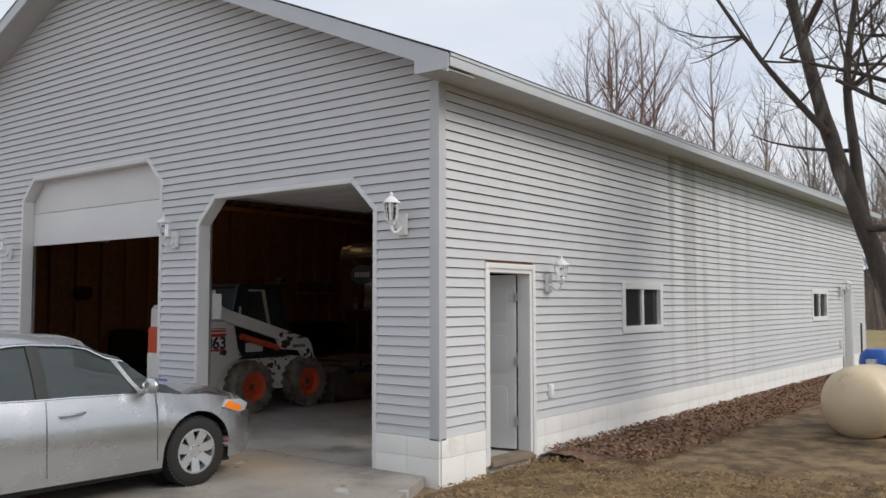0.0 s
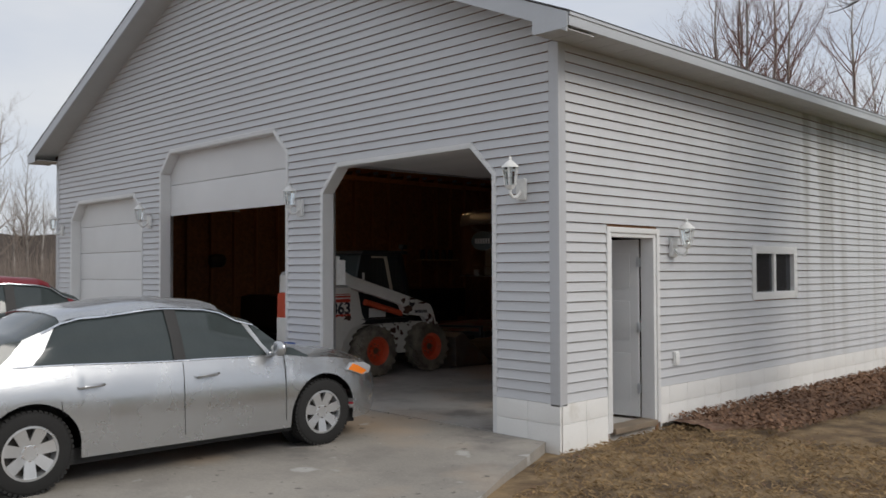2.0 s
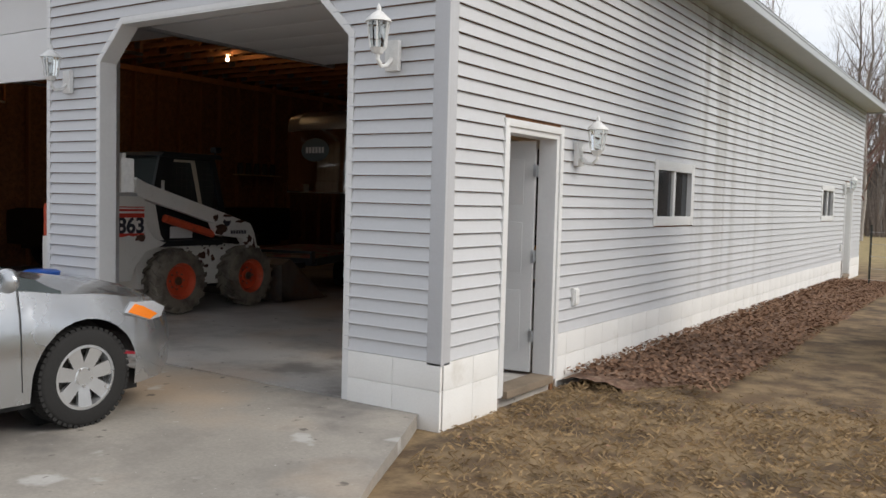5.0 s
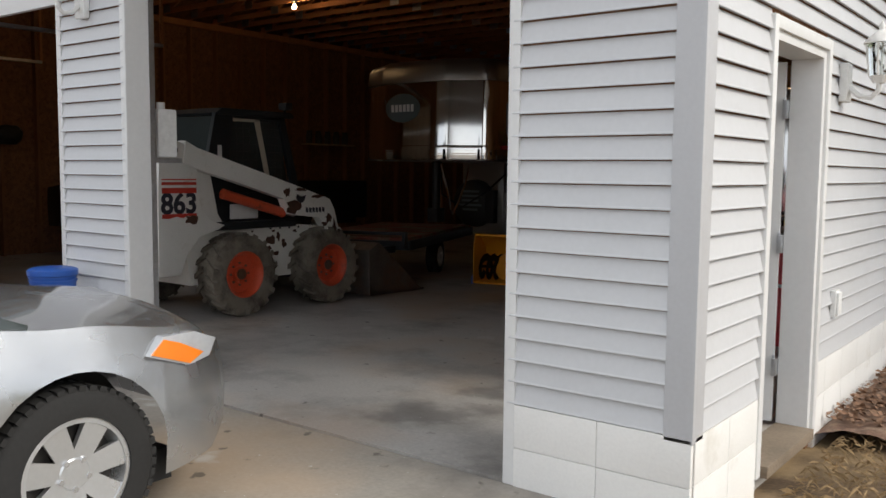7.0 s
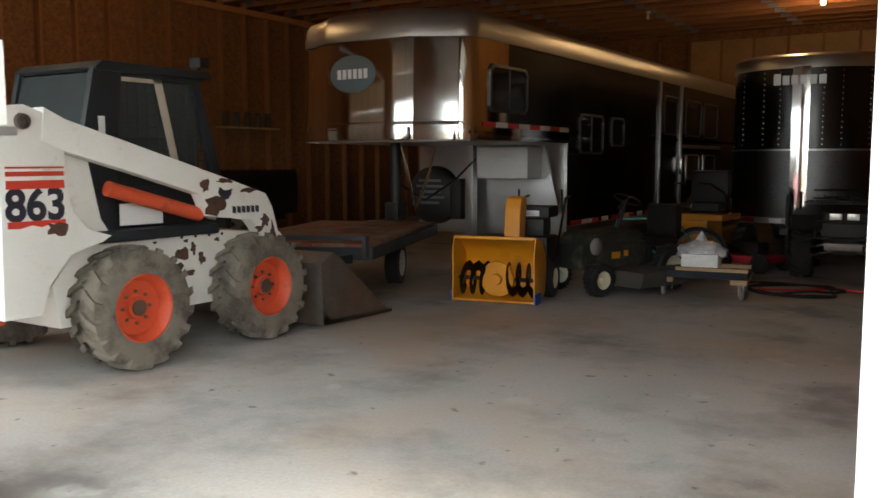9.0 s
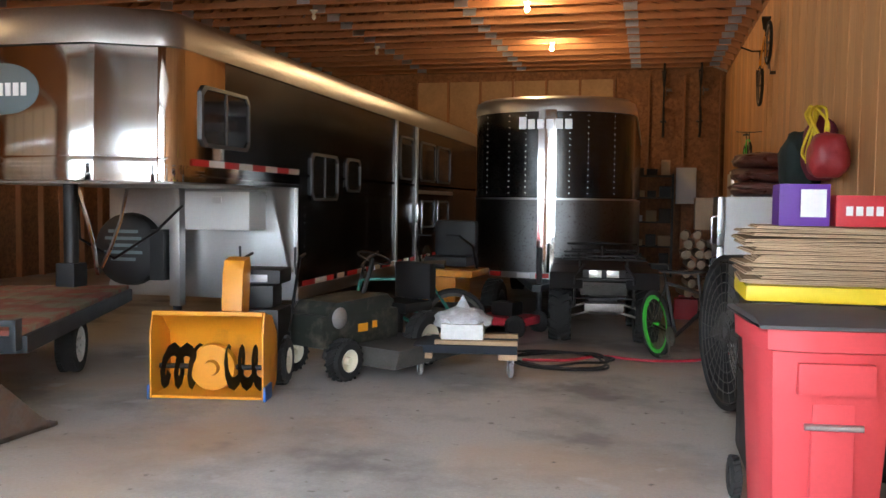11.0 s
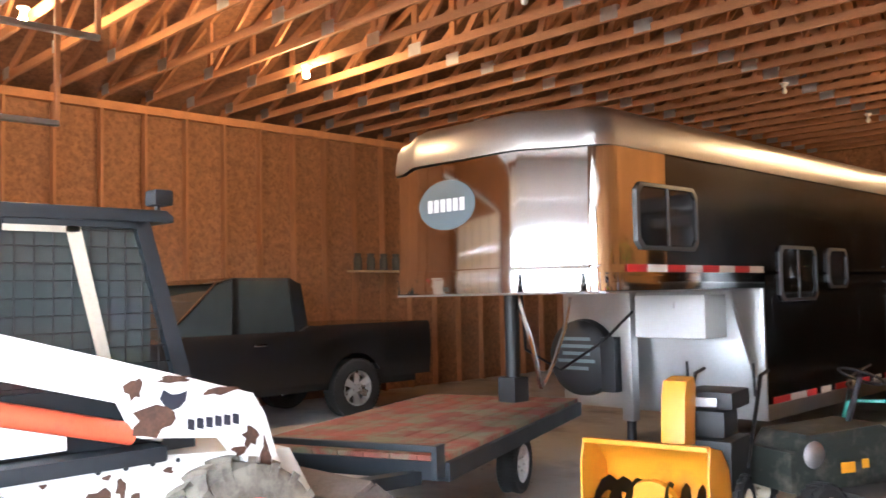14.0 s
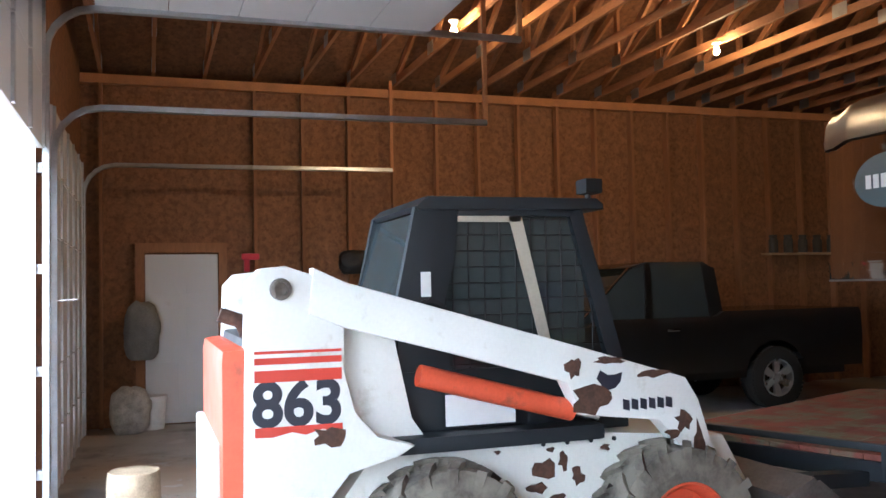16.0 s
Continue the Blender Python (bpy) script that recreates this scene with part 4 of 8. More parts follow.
def writing(text, size, m, material, parent, name="lettering", bold=0.0):
    c = bpy.data.curves.new(name, "FONT")
    c.body, c.size, c.extrude, c.offset, c.align_x = text, size, 0.0015, bold, "CENTER"
    tmp = bpy.data.objects.new(name, c)
    me = bpy.data.meshes.new_from_object(tmp)
    bpy.data.objects.remove(tmp)
    me.materials.append(material)
    ob = new(name, me)
    ob.parent = parent
    ob.matrix_local = m
    return ob


def lug_wheel(parent, x, y, r, width, side, hub_mat, tyre_mat=None):
    w = new("wheel")
    w.parent = parent
    w.matrix_local = pose(x, y, r, 0, 90 * side, 0)
    h = width / 2
    bm = B()
    lathe(bm, [(r * 0.55, -h * 0.9), (r * 0.8, -h), (r * 0.93, -h * 0.8), (r * 0.93, h * 0.8), (r * 0.8, h), (r * 0.56, h * 0.9), (r * 0.53, h * 0.5), (r * 0.53, -h * 0.9)], seg=36)
    n = 18
    for k in range(n):
        for s in (-1, 1):
            a = (k + (0.5 if s > 0 else 0)) * math.tau / n
            prof = []
            for z, da in ((0.02 * s, 0.0), (s * h * 0.55, 0.10 * s), (s * h * 1.0, 0.20 * s)):
                for dd in (-0.062, 0.062):
                    for rr in (r * 0.90 if abs(z) < h * 0.9 else r * 0.80, r if abs(z) < h * 0.9 else r * 0.965):
                        prof.append(bm.verts.new(((rr) * math.cos(a + da * s + dd), rr * math.sin(a + da * s + dd), z)))
            for i in (0, 4):
                p = prof[i:i + 8]
                for f in ((1, 3, 7, 5), (0, 1, 5, 4), (3, 2, 6, 7)):
                    bm.faces.new([p[j] for j in f])
            bm.faces.new((prof[8], prof[9], prof[11], prof[10]))
    bmesh.ops.recalc_face_normals(bm, faces=bm.faces[:])
    part("tyre", bm, tyre_mat or MUD_TYRE, w, "lugged tyre")
    bm = B()
    lathe(bm, [(r * 0.56, h * 0.86), (r * 0.53, h * 0.88), (r * 0.48, h * 0.7), (r * 0.44, h * 0.25), (r * 0.2, h * 0.2), (r * 0.18, h * 0.42), (0, h * 0.42)], seg=28)
    part("rim", bm, hub_mat, w, "red steel rim")
    bm = B()
    lathe(bm, [(r * 0.13, h * 0.40), (r * 0.13, h * 0.52), (0, h * 0.52)], seg=16)
    for k in range(8):
        a = k * math.tau / 8
        tube(bm, (r * 0.26 * math.cos(a), r * 0.26 * math.sin(a), h * 0.18), (r * 0.26 * math.cos(a), r * 0.26 * math.sin(a), h * 0.30), 0.013, 0.013, 6)
    part("wheel_nuts", bm, STEEL, w)
    return w


def skid_steer(m):
    d = thing("skid_steer_loader", "chipped white skid steer loader with a dark caged cab", "loader", m)
    for s in (1, -1):
        xo, xi = s * 0.70, s * 0.50
        bm = B()
        prism(bm, [(-1.30, 0.45), (-1.29, 1.2), (-1.275, 1.64), (-1.22, 1.70), (-1.12, 1.71), (-0.86, 1.62), (-0.87, 1.25), (-0.82, 1.06), (-0.72, 0.95), (-0.55, 0.90), (-0.62, 0.86), (-0.85, 0.80), (-1.00, 0.62), (-1.06, 0.45)], "x", xo, xi, 0.012)
        tower = part("upright", bm, BOB_CLEAN, d)
        bm = B()
        lathe(bm, [(0.0, 0.004), (0.03, 0.004), (0.03, 0.03), (0.045, 0.028), (0.048, 0.0)], pose(xo, -1.14, 1.61, 0, 90 * s, 0), 20)
        part("pivot_pin", bm, STEEL, tower)
        bm = B()
        prism(bm, [(-1.0, 1.70), (-0.86, 1.635), (0.30, 1.30), (0.86, 1.13), (0.93, 1.02), (1.08, 0.55), (1.0, 0.47), (0.90, 0.52), (0.83, 0.78), (0.70, 0.93), (0.28, 0.98), (0.20, 1.14), (-0.4, 1.31), (-0.88, 1.44), (-1.02, 1.5)], "x", xo + s * 0.012, xo - s * 0.10, 0.012)
        arm = part("lift_arm", bm, BOB_CLEAN, d, "white lift arm chipped to rust")
        if s > 0:
            X = xo + 0.0125
            rng = random.Random(5)
            def patch(cy, cz, ry, rz, parent, xx=X):
                bm = B()
                pts = [(cy + ry * math.cos(a) * q, cz + rz * math.sin(a) * q) for a, q in ((k * math.tau / 13, rng.uniform(0.55, 1.15)) for k in range(13))]
                prism(bm, pts, "x", xx, xx + 0.0025)
                part("rust_patch", bm, RUST, parent, "bare rusty chip")
            for p in ((0.33, 1.05, 0.12, 0.07), (0.24, 1.21, 0.05, 0.06), (0.44, 1.235, 0.09, 0.02), (0.66, 1.16, 0.11, 0.025), (0.84, 0.92, 0.05, 0.06), (0.93, 0.80, 0.035, 0.12), (0.98, 0.60, 0.03, 0.05), (0.78, 0.86, 0.05, 0.03)):
                patch(*p, arm)
            for p in ((-0.94, 0.97, 0.08, 0.05),):
                patch(*p, tower, xo + 0.001)
            for z0, z1 in ((1.335, 1.347), (1.29, 1.318), (1.215, 1.265)):
                bm = B()
                box(bm, xo, xo + 0.0025, -1.255, -0.88, z0, z1)
                part("red_stripe", bm, DECAL, tower, "red decal stripe")
            bm = B()
            pts = [(-1.255, 0.985), (-1.255, 1.025), (-0.88, 1.025), (-0.88, 0.985), (-0.97, 1.005), (-1.04, 0.985), (-1.1, 1.0), (-1.18, 0.982)]
            prism(bm, pts, "x", xo, xo + 0.0025)
            part("red_stripe", bm, DECAL, tower, "torn red decal stripe")
            writing("863", 0.262, pose(xo + 0.0005, -1.07, 1.032, 90, 0, 90), INK, tower, "model_number", 0.008)
            bm = B()
            x0 = X
            for k in range(6):
                yy = 0.50 + k * 0.048
                prism(bm, [(yy, 0.995), (yy + 0.036, 0.985), (yy + 0.036, 1.035), (yy, 1.045)], "x", x0, x0 + 0.002)
                part("mark_bar", bm, INK, arm, "dark maker's mark")
                bm = B()
            prism(bm, [(0.36, 1.15), (0.38, 1.19), (0.42, 1.165), (0.46, 1.165), (0.50, 1.175), (0.49, 1.13), (0.46, 1.10), (0.42, 1.09), (0.39, 1.11)], "x", x0, x0 + 0.002)
            part("maker_mark", bm, INK, arm, "dark maker's mark")
        bm = B()
        tube(bm, (s * 0.60, -0.50, 1.20), (s * 0.60, 0.28, 0.99), 0.052)
        part("lift_cylinder", bm, BOB_RED, d, "orange hydraulic cylinder")
        bm = B()
        tube(bm, (s * 0.60, 0.10, 1.04), (s * 0.60, 0.42, 0.955), 0.028)
        part("cylinder_rod", bm, CHROME, d)
        bm = B()
        box(bm, s * 0.46, s * 0.63, -0.80, 0.45, 0.84, 0.92, 0.03)
        part("step_tube", bm, CAB, d)
        bm = B()
        prism(bm, [(-0.86, 1.45), (-0.60, 1.38), (-0.52, 1.0), (-0.45, 0.9), (-0.86, 0.88)], "x", s * 0.49, s * 0.55, 0.006)
        part("side_plate", bm, BOB_CLEAN, d)
        for yy in (-0.62, 0.57):
            lug_wheel(d, s * 0.71, yy, 0.415, 0.29, s, BOB_RED)
    bm = B()
    prism(bm, [(-1.05, 0.32), (1.05, 0.32), (1.12, 0.55), (0.98, 0.80), (0.2, 0.87), (-0.9, 0.86), (-1.1, 0.6)], "x", -0.56, 0.56, 0.012)
    part("chassis", bm, BOB_WHITE, d, "white chain case with paint chips")
    chip = random.Random(17)
    for cy, cz, ry, rz in ((-0.06, 0.70, 0.07, 0.06), (0.05, 0.74, 0.03, 0.05), (-0.10, 0.62, 0.06, 0.03), (0.12, 0.66, 0.04, 0.05), (-0.02, 0.80, 0.025, 0.015), (-0.30, 0.81, 0.02, 0.012), (0.28, 0.79, 0.03, 0.02), (0.02, 0.56, 0.05, 0.03)):
        bm = B()
        prism(bm, [(cy + ry * q * math.cos(a), cz + rz * q * math.sin(a)) for a, q in ((k * math.tau / 11, chip.uniform(0.5, 1.15)) for k in range(11))], "x", 0.5605, 0.563)
        part("chassis_chip", bm, RUST, d, "bare rusty chip")
    for k in range(7):
        bm = B()
        lathe(bm, [(0.012, 0.0), (0.012, 0.006), (0.0, 0.008)], pose(0.5605, -0.45 + 0.13 * k, 0.845 if k < 3 else 0.83, 0, 90, 0), 8)
        part("chassis_bolt", bm, CAB, d)
    bm = B()
    box(bm, 0.505, 0.512, -0.34, 0.02, 0.94, 1.09, 0.002)
    part("instruction_plate", bm, TRIM, d, "white instruction plate")
    bm = B()
    box(bm, 0.428, 0.434, -0.40, -0.06, 1.925, 1.965, 0.002)
    part("cab_strip", bm, mat("tan_bar", (0.45, 0.40, 0.32), 0.7), d, "tan slotted strip")
    bm = B()
    box(bm, -0.62, 0.62, -1.52, -1.36, 0.40, 1.36, 0.06)
    part("engine_door", bm, BOB_RED, d, "orange rear engine door")
    bm = B()
    box(bm, -0.56, 0.56, -1.56, -1.515, 0.45, 0.95, 0.02)
    part("rear_bumper", bm, BOB_CLEAN, d)
    bm = B()
    pipe(bm, [(0.35, -1.36, 1.25), (0.35, -1.38, 1.42), (0.35, -1.41, 1.47), (0.35, -1.50, 1.50)], 0.035, 10)
    part("exhaust", bm, RUST, d)
    bm = B()
    box(bm, -0.50, 0.50, -1.42, -0.7, 0.8, 1.40, 0.04)
    part("engine_hood", bm, CAB, d)
    # cab: posts, roof, caged glass
    W = 0.44
    bm = B()
    prism(bm, [(-0.62, 2.00), (-0.56, 2.05), (0.36, 2.05), (0.40, 2.02), (0.40, 1.99), (-0.6, 1.98)], "x", -W - 0.02, W + 0.02, 0.012)
    part("cab_roof", bm, CAB, d)
    for s in (1, -1):
        bm = B()
        for poly in ([(-0.62, 2.0), (-0.40, 2.0), (-0.42, 1.75), (-0.50, 1.45), (-0.45, 1.2), (-0.72, 1.2), (-0.72, 1.55)],
                     [(0.20, 2.0), (0.28, 2.0), (0.52, 1.15), (0.43, 1.15)],
                     [(-0.45, 1.2), (0.48, 1.2), (0.52, 1.10), (0.52, 0.86), (-0.72, 0.86), (-0.72, 1.2)],
                     [(-0.40, 2.0), (0.24, 2.0), (0.24, 1.955), (-0.40, 1.955)]):
            prism(bm, poly, "x", s * W, s * (W - 0.05), 0.004)
        part("cab_side", bm, CAB, d)
        bm = B()
        for k in range(11):
            yy = -0.43 + 0.085 * k
            top_, bot = 1.97, 1.18
            t = max(0.0, (yy - 0.22) / 0.24)
            if t < 1:
                tube(bm, (s * (W - 0.02), yy, bot), (s * (W - 0.02), yy, top_ - (top_ - bot) * t), 0.004, 0.004, 5)
        for k in range(10):
            z = 1.22 + 0.08 * k
            tube(bm, (s * (W - 0.02), -0.46, z), (s * (W - 0.02), 0.24 + 0.25 * (2.0 - z) / 0.85, z), 0.004, 0.004, 5)
        part("window_grille", bm, BLACK_PLASTIC, d, "black wire window cage")
        bm = B()
        box(bm, s * (W - 0.045), s * (W - 0.04), -0.46, 0.30, 1.19, 1.97)
        part("side_glass", bm, CAR_GLASS, d)
        bm = B()
        prism(bm, [(-0.13, 1.965), (-0.06, 1.965), (0.12, 1.19), (0.06, 1.19)], "x", s * (W - 0.012), s * (W - 0.006))
        part("grab_strip", bm, mat("tan_strip", (0.45, 0.40, 0.32), 0.7), d, "tan slotted strip")
    bm = B()
    prism(bm, [(-0.60, 1.97), (-0.585, 1.97), (-0.715, 1.5), (-0.73, 1.5)], "x", -W + 0.06, W - 0.06)
    part("rear_glass", bm, CAR_GLASS, d)
    bm = B()
    tube(bm, (W - 0.08, 0.36, 2.04), (W - 0.08, 0.36, 2.09), 0.015)
    box(bm, W - 0.14, W - 0.02, 0.32, 0.42, 2.08, 2.16, 0.015)
    part("work_light", bm, BLACK_PLASTIC, d)
    bm = B()
    box(bm, W + 0.001, W + 0.005, -0.60, -0.55, 1.56, 1.68)
    part("warning_label", bm, TRIM, d, "white warning label")
    bm = B()
    lathe(bm, [(0.0, 0.0), (0.07, 0.0), (0.08, 0.02), (0.10, 0.02), (0.10, 0.0)], pose(W, -0.56, 1.45, 0, 90, 0), 18)
    part("air_intake", bm, BLACK_PLASTIC, d)
    # bucket
    bm = B()
    prism(bm, [(1.10, 0.06), (1.12, 0.02), (2.08, 0.005), (2.08, 0.03), (1.22, 0.06), (1.14, 0.14), (1.13, 0.52), (1.28, 0.60), (1.26, 0.62), (1.09, 0.54)], "x", -0.90, 0.90, 0.003)
    for s in (-1, 1):
        prism(bm, [(1.12, 0.03), (2.05, 0.015), (1.92, 0.10), (1.30, 0.60), (1.12, 0.53)], "x", s * 0.90, s * 0.885, 0.003)
    part("bucket", bm, STEEL, d, "scraped grey steel bucket")
    bm = B()
    box(bm, -0.55, 0.55, 0.98, 1.10, 0.15, 0.55, 0.02)
    part("attachment_plate", bm, CAB, d)
    for ob in d.children:
        if ob.name.startswith(("cab", "window_grille", "side_glass", "grab_strip", "rear_glass", "work_light", "warning_label", "air_intake")):
            ob.location.y -= 0.03
        elif ob.name.startswith(("engine", "rear_bumper", "exhaust")):
            ob.location.y -= 0.07
        elif not ob.name.startswith(("wheel", "chassis", "bucket", "attachment")):
            ob.location.y -= 0.20
    return d


skid_steer(pose(-11.66, 9.70, 0))

# ---- trailers ----
ALU = mat("polished_aluminium", (0.70, 0.69, 0.67), 0.07, 1.0, var=0.04, scale=1.2, fine=8, bump=0.006, rough_var=0.03)
ALU_DULL = mat("mill_aluminium", (0.46, 0.46, 0.455), 0.35, 0.9, var=0.1, scale=2, bump=0.05)
SKIN = mat("charcoal_trailer_skin", (0.0045, 0.0042, 0.0042), 0.22, 0.0, var=0.1, scale=1.5, bump=0.02)
RED_TAPE = mat("red_reflector", (0.55, 0.02, 0.02), 0.35, var=0.05, bump=0.0)
WHITE_TAPE = mat("white_reflector", (0.75, 0.75, 0.75), 0.35, var=0.05, bump=0.0)
WIN_FRAME = mat("dull_window_frame", (0.09, 0.09, 0.09), 0.45, 0.5, var=0.1)
LOGO = mat("logo_grey", (0.10, 0.13, 0.14), 0.5, var=0.1, bump=0.0)


def rounded_plan(x0, x1, y0, y1, r, k=8):
    """Outline with rounded front corners, front at y0."""
    pts = [(x1, y1), (x1, y0 + r)]
    pts += [(x1 - r + r * math.cos(a), y0 + r - r * math.sin(a)) for a in (math.pi / 2 * i / k for i in range(1, k + 1))]
    pts += [(x0 + r - r * math.sin(a), y0 + r - r * math.cos(a)) for a in (math.pi / 2 * i / k for i in range(0, k + 1))]
    cx, hw = (x0 + x1) / 2, (x1 - x0) / 2
    out = []
    for i, (x, y) in enumerate(pts):
        out.append((x, y))
        if i == k + 1:
            out += [(cx + 0.52 * hw, y0 - 0.20), (cx + 0.46 * hw, y0 - 0.22), (cx - 0.46 * hw, y0 - 0.22), (cx - 0.52 * hw, y0 - 0.20)]
    return out + [(x0, y1)]


def trailer_window(parent, x, y0, y1, z0, z1, split=True):
    bm = B()
    f = 0.03
    rim = lambda a: [(y0 + a, z0 + a + 0.06), (y0 + a + 0.06, z0 + a), (y1 - a - 0.06, z0 + a), (y1 - a, z0 + a + 0.06), (y1 - a, z1 - a - 0.06), (y1 - a - 0.06, z1 - a), (y0 + a + 0.06, z1 - a), (y0 + a, z1 - a - 0.06)]
    o, i = rim(0), rim(f)
    vs = [[bm.verts.new((x + dx, *p)) for p in q] for q, dx in ((o, 0.0), (o, 0.022), (i, 0.028), (i, 0.0))]
    for a, b in zip(vs, vs[1:]):
        for k in range(8):
            bm.faces.new((a[k], a[(k + 1) % 8], b[(k + 1) % 8], b[k]))
    if split:
        box(bm, x, x + 0.02, (y0 + y1) / 2 - 0.012, (y0 + y1) / 2 + 0.012, z0 + f, z1 - f)
    bmesh.ops.recalc_face_normals(bm, faces=bm.faces[:])
    w = part("window_frame", bm, WIN_FRAME, parent)
    bm = B()
    prism(bm, rim(f - 0.005), "x", x + 0.004, x + 0.010)
    part("pane", bm, DARK_GLASS, w)
    return w


def tape(parent, pieces):
    """Alternate red and white reflector strips; pieces are boxes."""
    for i, p in enumerate(pieces):
        bm = B()
        box(bm, *p)
        part("reflector_strip", bm, (RED_TAPE, WHITE_TAPE)[i % 2], parent, ("red reflector strip", "white reflector strip")[i % 2])


def gooseneck():
    X, XW, NY, KY, Y2 = -10.85, -13.08, 13.36, 15.82, 25.3
    d = thing("horse_trailer", "charcoal gooseneck horse trailer with polished aluminium nose", "trailer", pose((X + XW) / 2, 18.5, 0))
    o = lambda name, bm, m, lab="", p=None: shift(part(name, bm, m, p or d, lab))
    def shift(ob):
        if ob.parent == d:
            ob.matrix_parent_inverse = d.matrix_world.inverted()
        return ob
    bm = B()
    prism(bm, rounded_plan(XW, X, NY, 14.2, 0.20), "z", 1.78, 2.66)
    for v in bm.verts:
        v.co.y += 0.028 * (v.co.z - 1.78)
    o("nose", bm, ALU, "polished aluminium nose")
    bm = B()
    box(bm, XW + 0.005, X - 0.002, 13.60, Y2, 1.72, 2.66)
    box(bm, XW + 0.005, X - 0.002, KY, Y2, 0.52, 1.75)
    o("body", bm, SKIN)
    # rolled roof edge
    bm = B()
    prev = None
    for off, z in ((0.012, 2.64), (0.016, 2.70), (0.0, 2.84), (-0.03, 2.90), (-0.10, 2.94), (-0.22, 2.955)):
        ring = [bm.verts.new((p[0], p[1], z)) for p in rounded_plan(XW - off, X + off, NY - off, Y2, 0.21)]
        if prev:
            for k in range(len(ring) - 1):
                bm.faces.new((prev[k], prev[k + 1], ring[k + 1], ring[k]))
        prev = ring
    bm.faces.new(prev)
    bmesh.ops.recalc_face_normals(bm, faces=bm.faces[:])
    o("roof", bm, ALU_DULL, "rolled aluminium roof edge")
    bm = B()
    prism(bm, rounded_plan(XW - 0.015, X + 0.015, NY - 0.015, KY, 0.21), "z", 1.60, 1.79, 0.006)
    rail = o("rub_rail", bm, ALU, "ribbed aluminium rub rail")
    bm = B()
    for z in (1.66, 1.72):
        prism(bm, rounded_plan(XW - 0.022, X + 0.022, NY - 0.022, KY, 0.215), "z", z, z + 0.012)
    o("rail_ribs", bm, ALU)
    n = 8
    tape(d, [(X + 0.024, X + 0.027, 13.62 + (KY - 13.66) * i / n, 13.62 + (KY - 13.66) * (i + 1) / n, 1.735, 1.79) for i in range(n)])
    n = 26
    tape(d, [(X + 0.004, X + 0.008, KY + 0.1 + 9.2 * i / n, KY + 0.1 + 9.2 * (i + 1) / n - (0.0 if i % 4 < 2 else 0.12), 0.56, 0.62) for i in range(n)])
    for ob in d.children:
        if ob.name.startswith("reflector_strip"):
            ob.matrix_parent_inverse = d.matrix_world.inverted()
    for w in ((13.78, 14.66, 1.90, 2.40, True), (16.14, 16.97, 1.47, 1.99, True), (17.25, 17.77, 1.58, 1.99, False)):
        shift(trailer_window(d, X, *w))
    for y0, y1 in ((19.55, 20.3), (20.72, 21.7), (21.85, 22.8)):
        shift(trailer_window(d, X, y0, y1, 1.80, 2.44, False))
    for y0, y1 in ((20.8, 21.6), (21.9, 22.7)):
        shift(trailer_window(d, X, y0, y1, 1.05, 1.50, False))
    bm = B()
    for y0, y1 in ((19.33, 19.40), (20.42, 20.52)):
        box(bm, X - 0.001, X + 0.03, y0, y1, 0.55, 2.64, 0.006)
    box(bm, X - 0.001, X + 0.028, 20.52, 23.0, 1.60, 1.66, 0.006)
    o("door_frame", bm, ALU_DULL, "aluminium door frame")
    bm = B()
    box(bm, X + 0.03, X + 0.07, 20.38, 20.44, 1.15, 1.45, 0.01)
    for yy in (20.7, 21.75):
        box(bm, X + 0.01, X + 0.05, yy, yy + 0.05, 0.95, 1.5, 0.01)
    o("latch", bm, CHROME)
    # underside of the neck, front wall below it
    bm = B()
    box(bm, XW + 0.03, X - 0.02, NY + 0.06, KY, 1.585, 1.60)
    o("neck_floor", bm, ALU_DULL)
    bm = B()
    box(bm, XW + 0.02, X + 0.004, KY - 0.03, KY + 0.0, 0.45, 1.60, 0.006)
    o("front_wall", bm, ALU_DULL, "bare aluminium front wall")
    bm = B()
    box(bm, XW, X + 0.01, KY - 0.02, Y2, 0.42, 0.56, 0.01)
    o("frame_rail", bm, ALU_DULL)
    bm = B()
    prism(bm, [(15.25, 1.60), (KY - 0.03, 1.60), (KY - 0.03, 0.72), (KY - 0.10, 0.72)], "x", X - 0.03, X - 0.06, 0.004)
    o("gusset", bm, ALU_DULL)
    bm = B()
    box(bm, -11.92, -11.20, 15.40, KY - 0.031, 1.16, 1.55, 0.012)
    box(bm, -11.60, -11.50, 15.385, 15.40, 1.43, 1.50, 0.006)
    o("battery_box", bm, TRIM, "white steel battery box")
    bm = B()
    box(bm, -12.16, -12.04, 15.5, 15.62, 0.35, 1.60, 0.01)
    o("jack_leg", bm, ALU_DULL)
    bm = B()
    tube(bm, (-12.10, 15.56, 0.0), (-12.10, 15.56, 0.4), 0.05, 0.045)
    tube(bm, (-12.10, 15.56, 0.0), (-12.10, 15.56, 0.02), 0.13)
    box(bm, -12.34, -12.18, 15.42, 15.62, 0.62, 1.15, 0.01)
    o("jack_foot", bm, BLACK_PLASTIC)
    bm = B()
    lathe(bm, [(0.0, 0.16), (0.30, 0.16), (0.385, 0.10), (0.40, 0.0)], pose(-12.78, KY - 0.04, 0.92, 90, 0, 0), 32)
    sp = o("spare_tyre_cover", bm, BLACK_PLASTIC, "black vinyl spare tyre cover")
    bm = B()
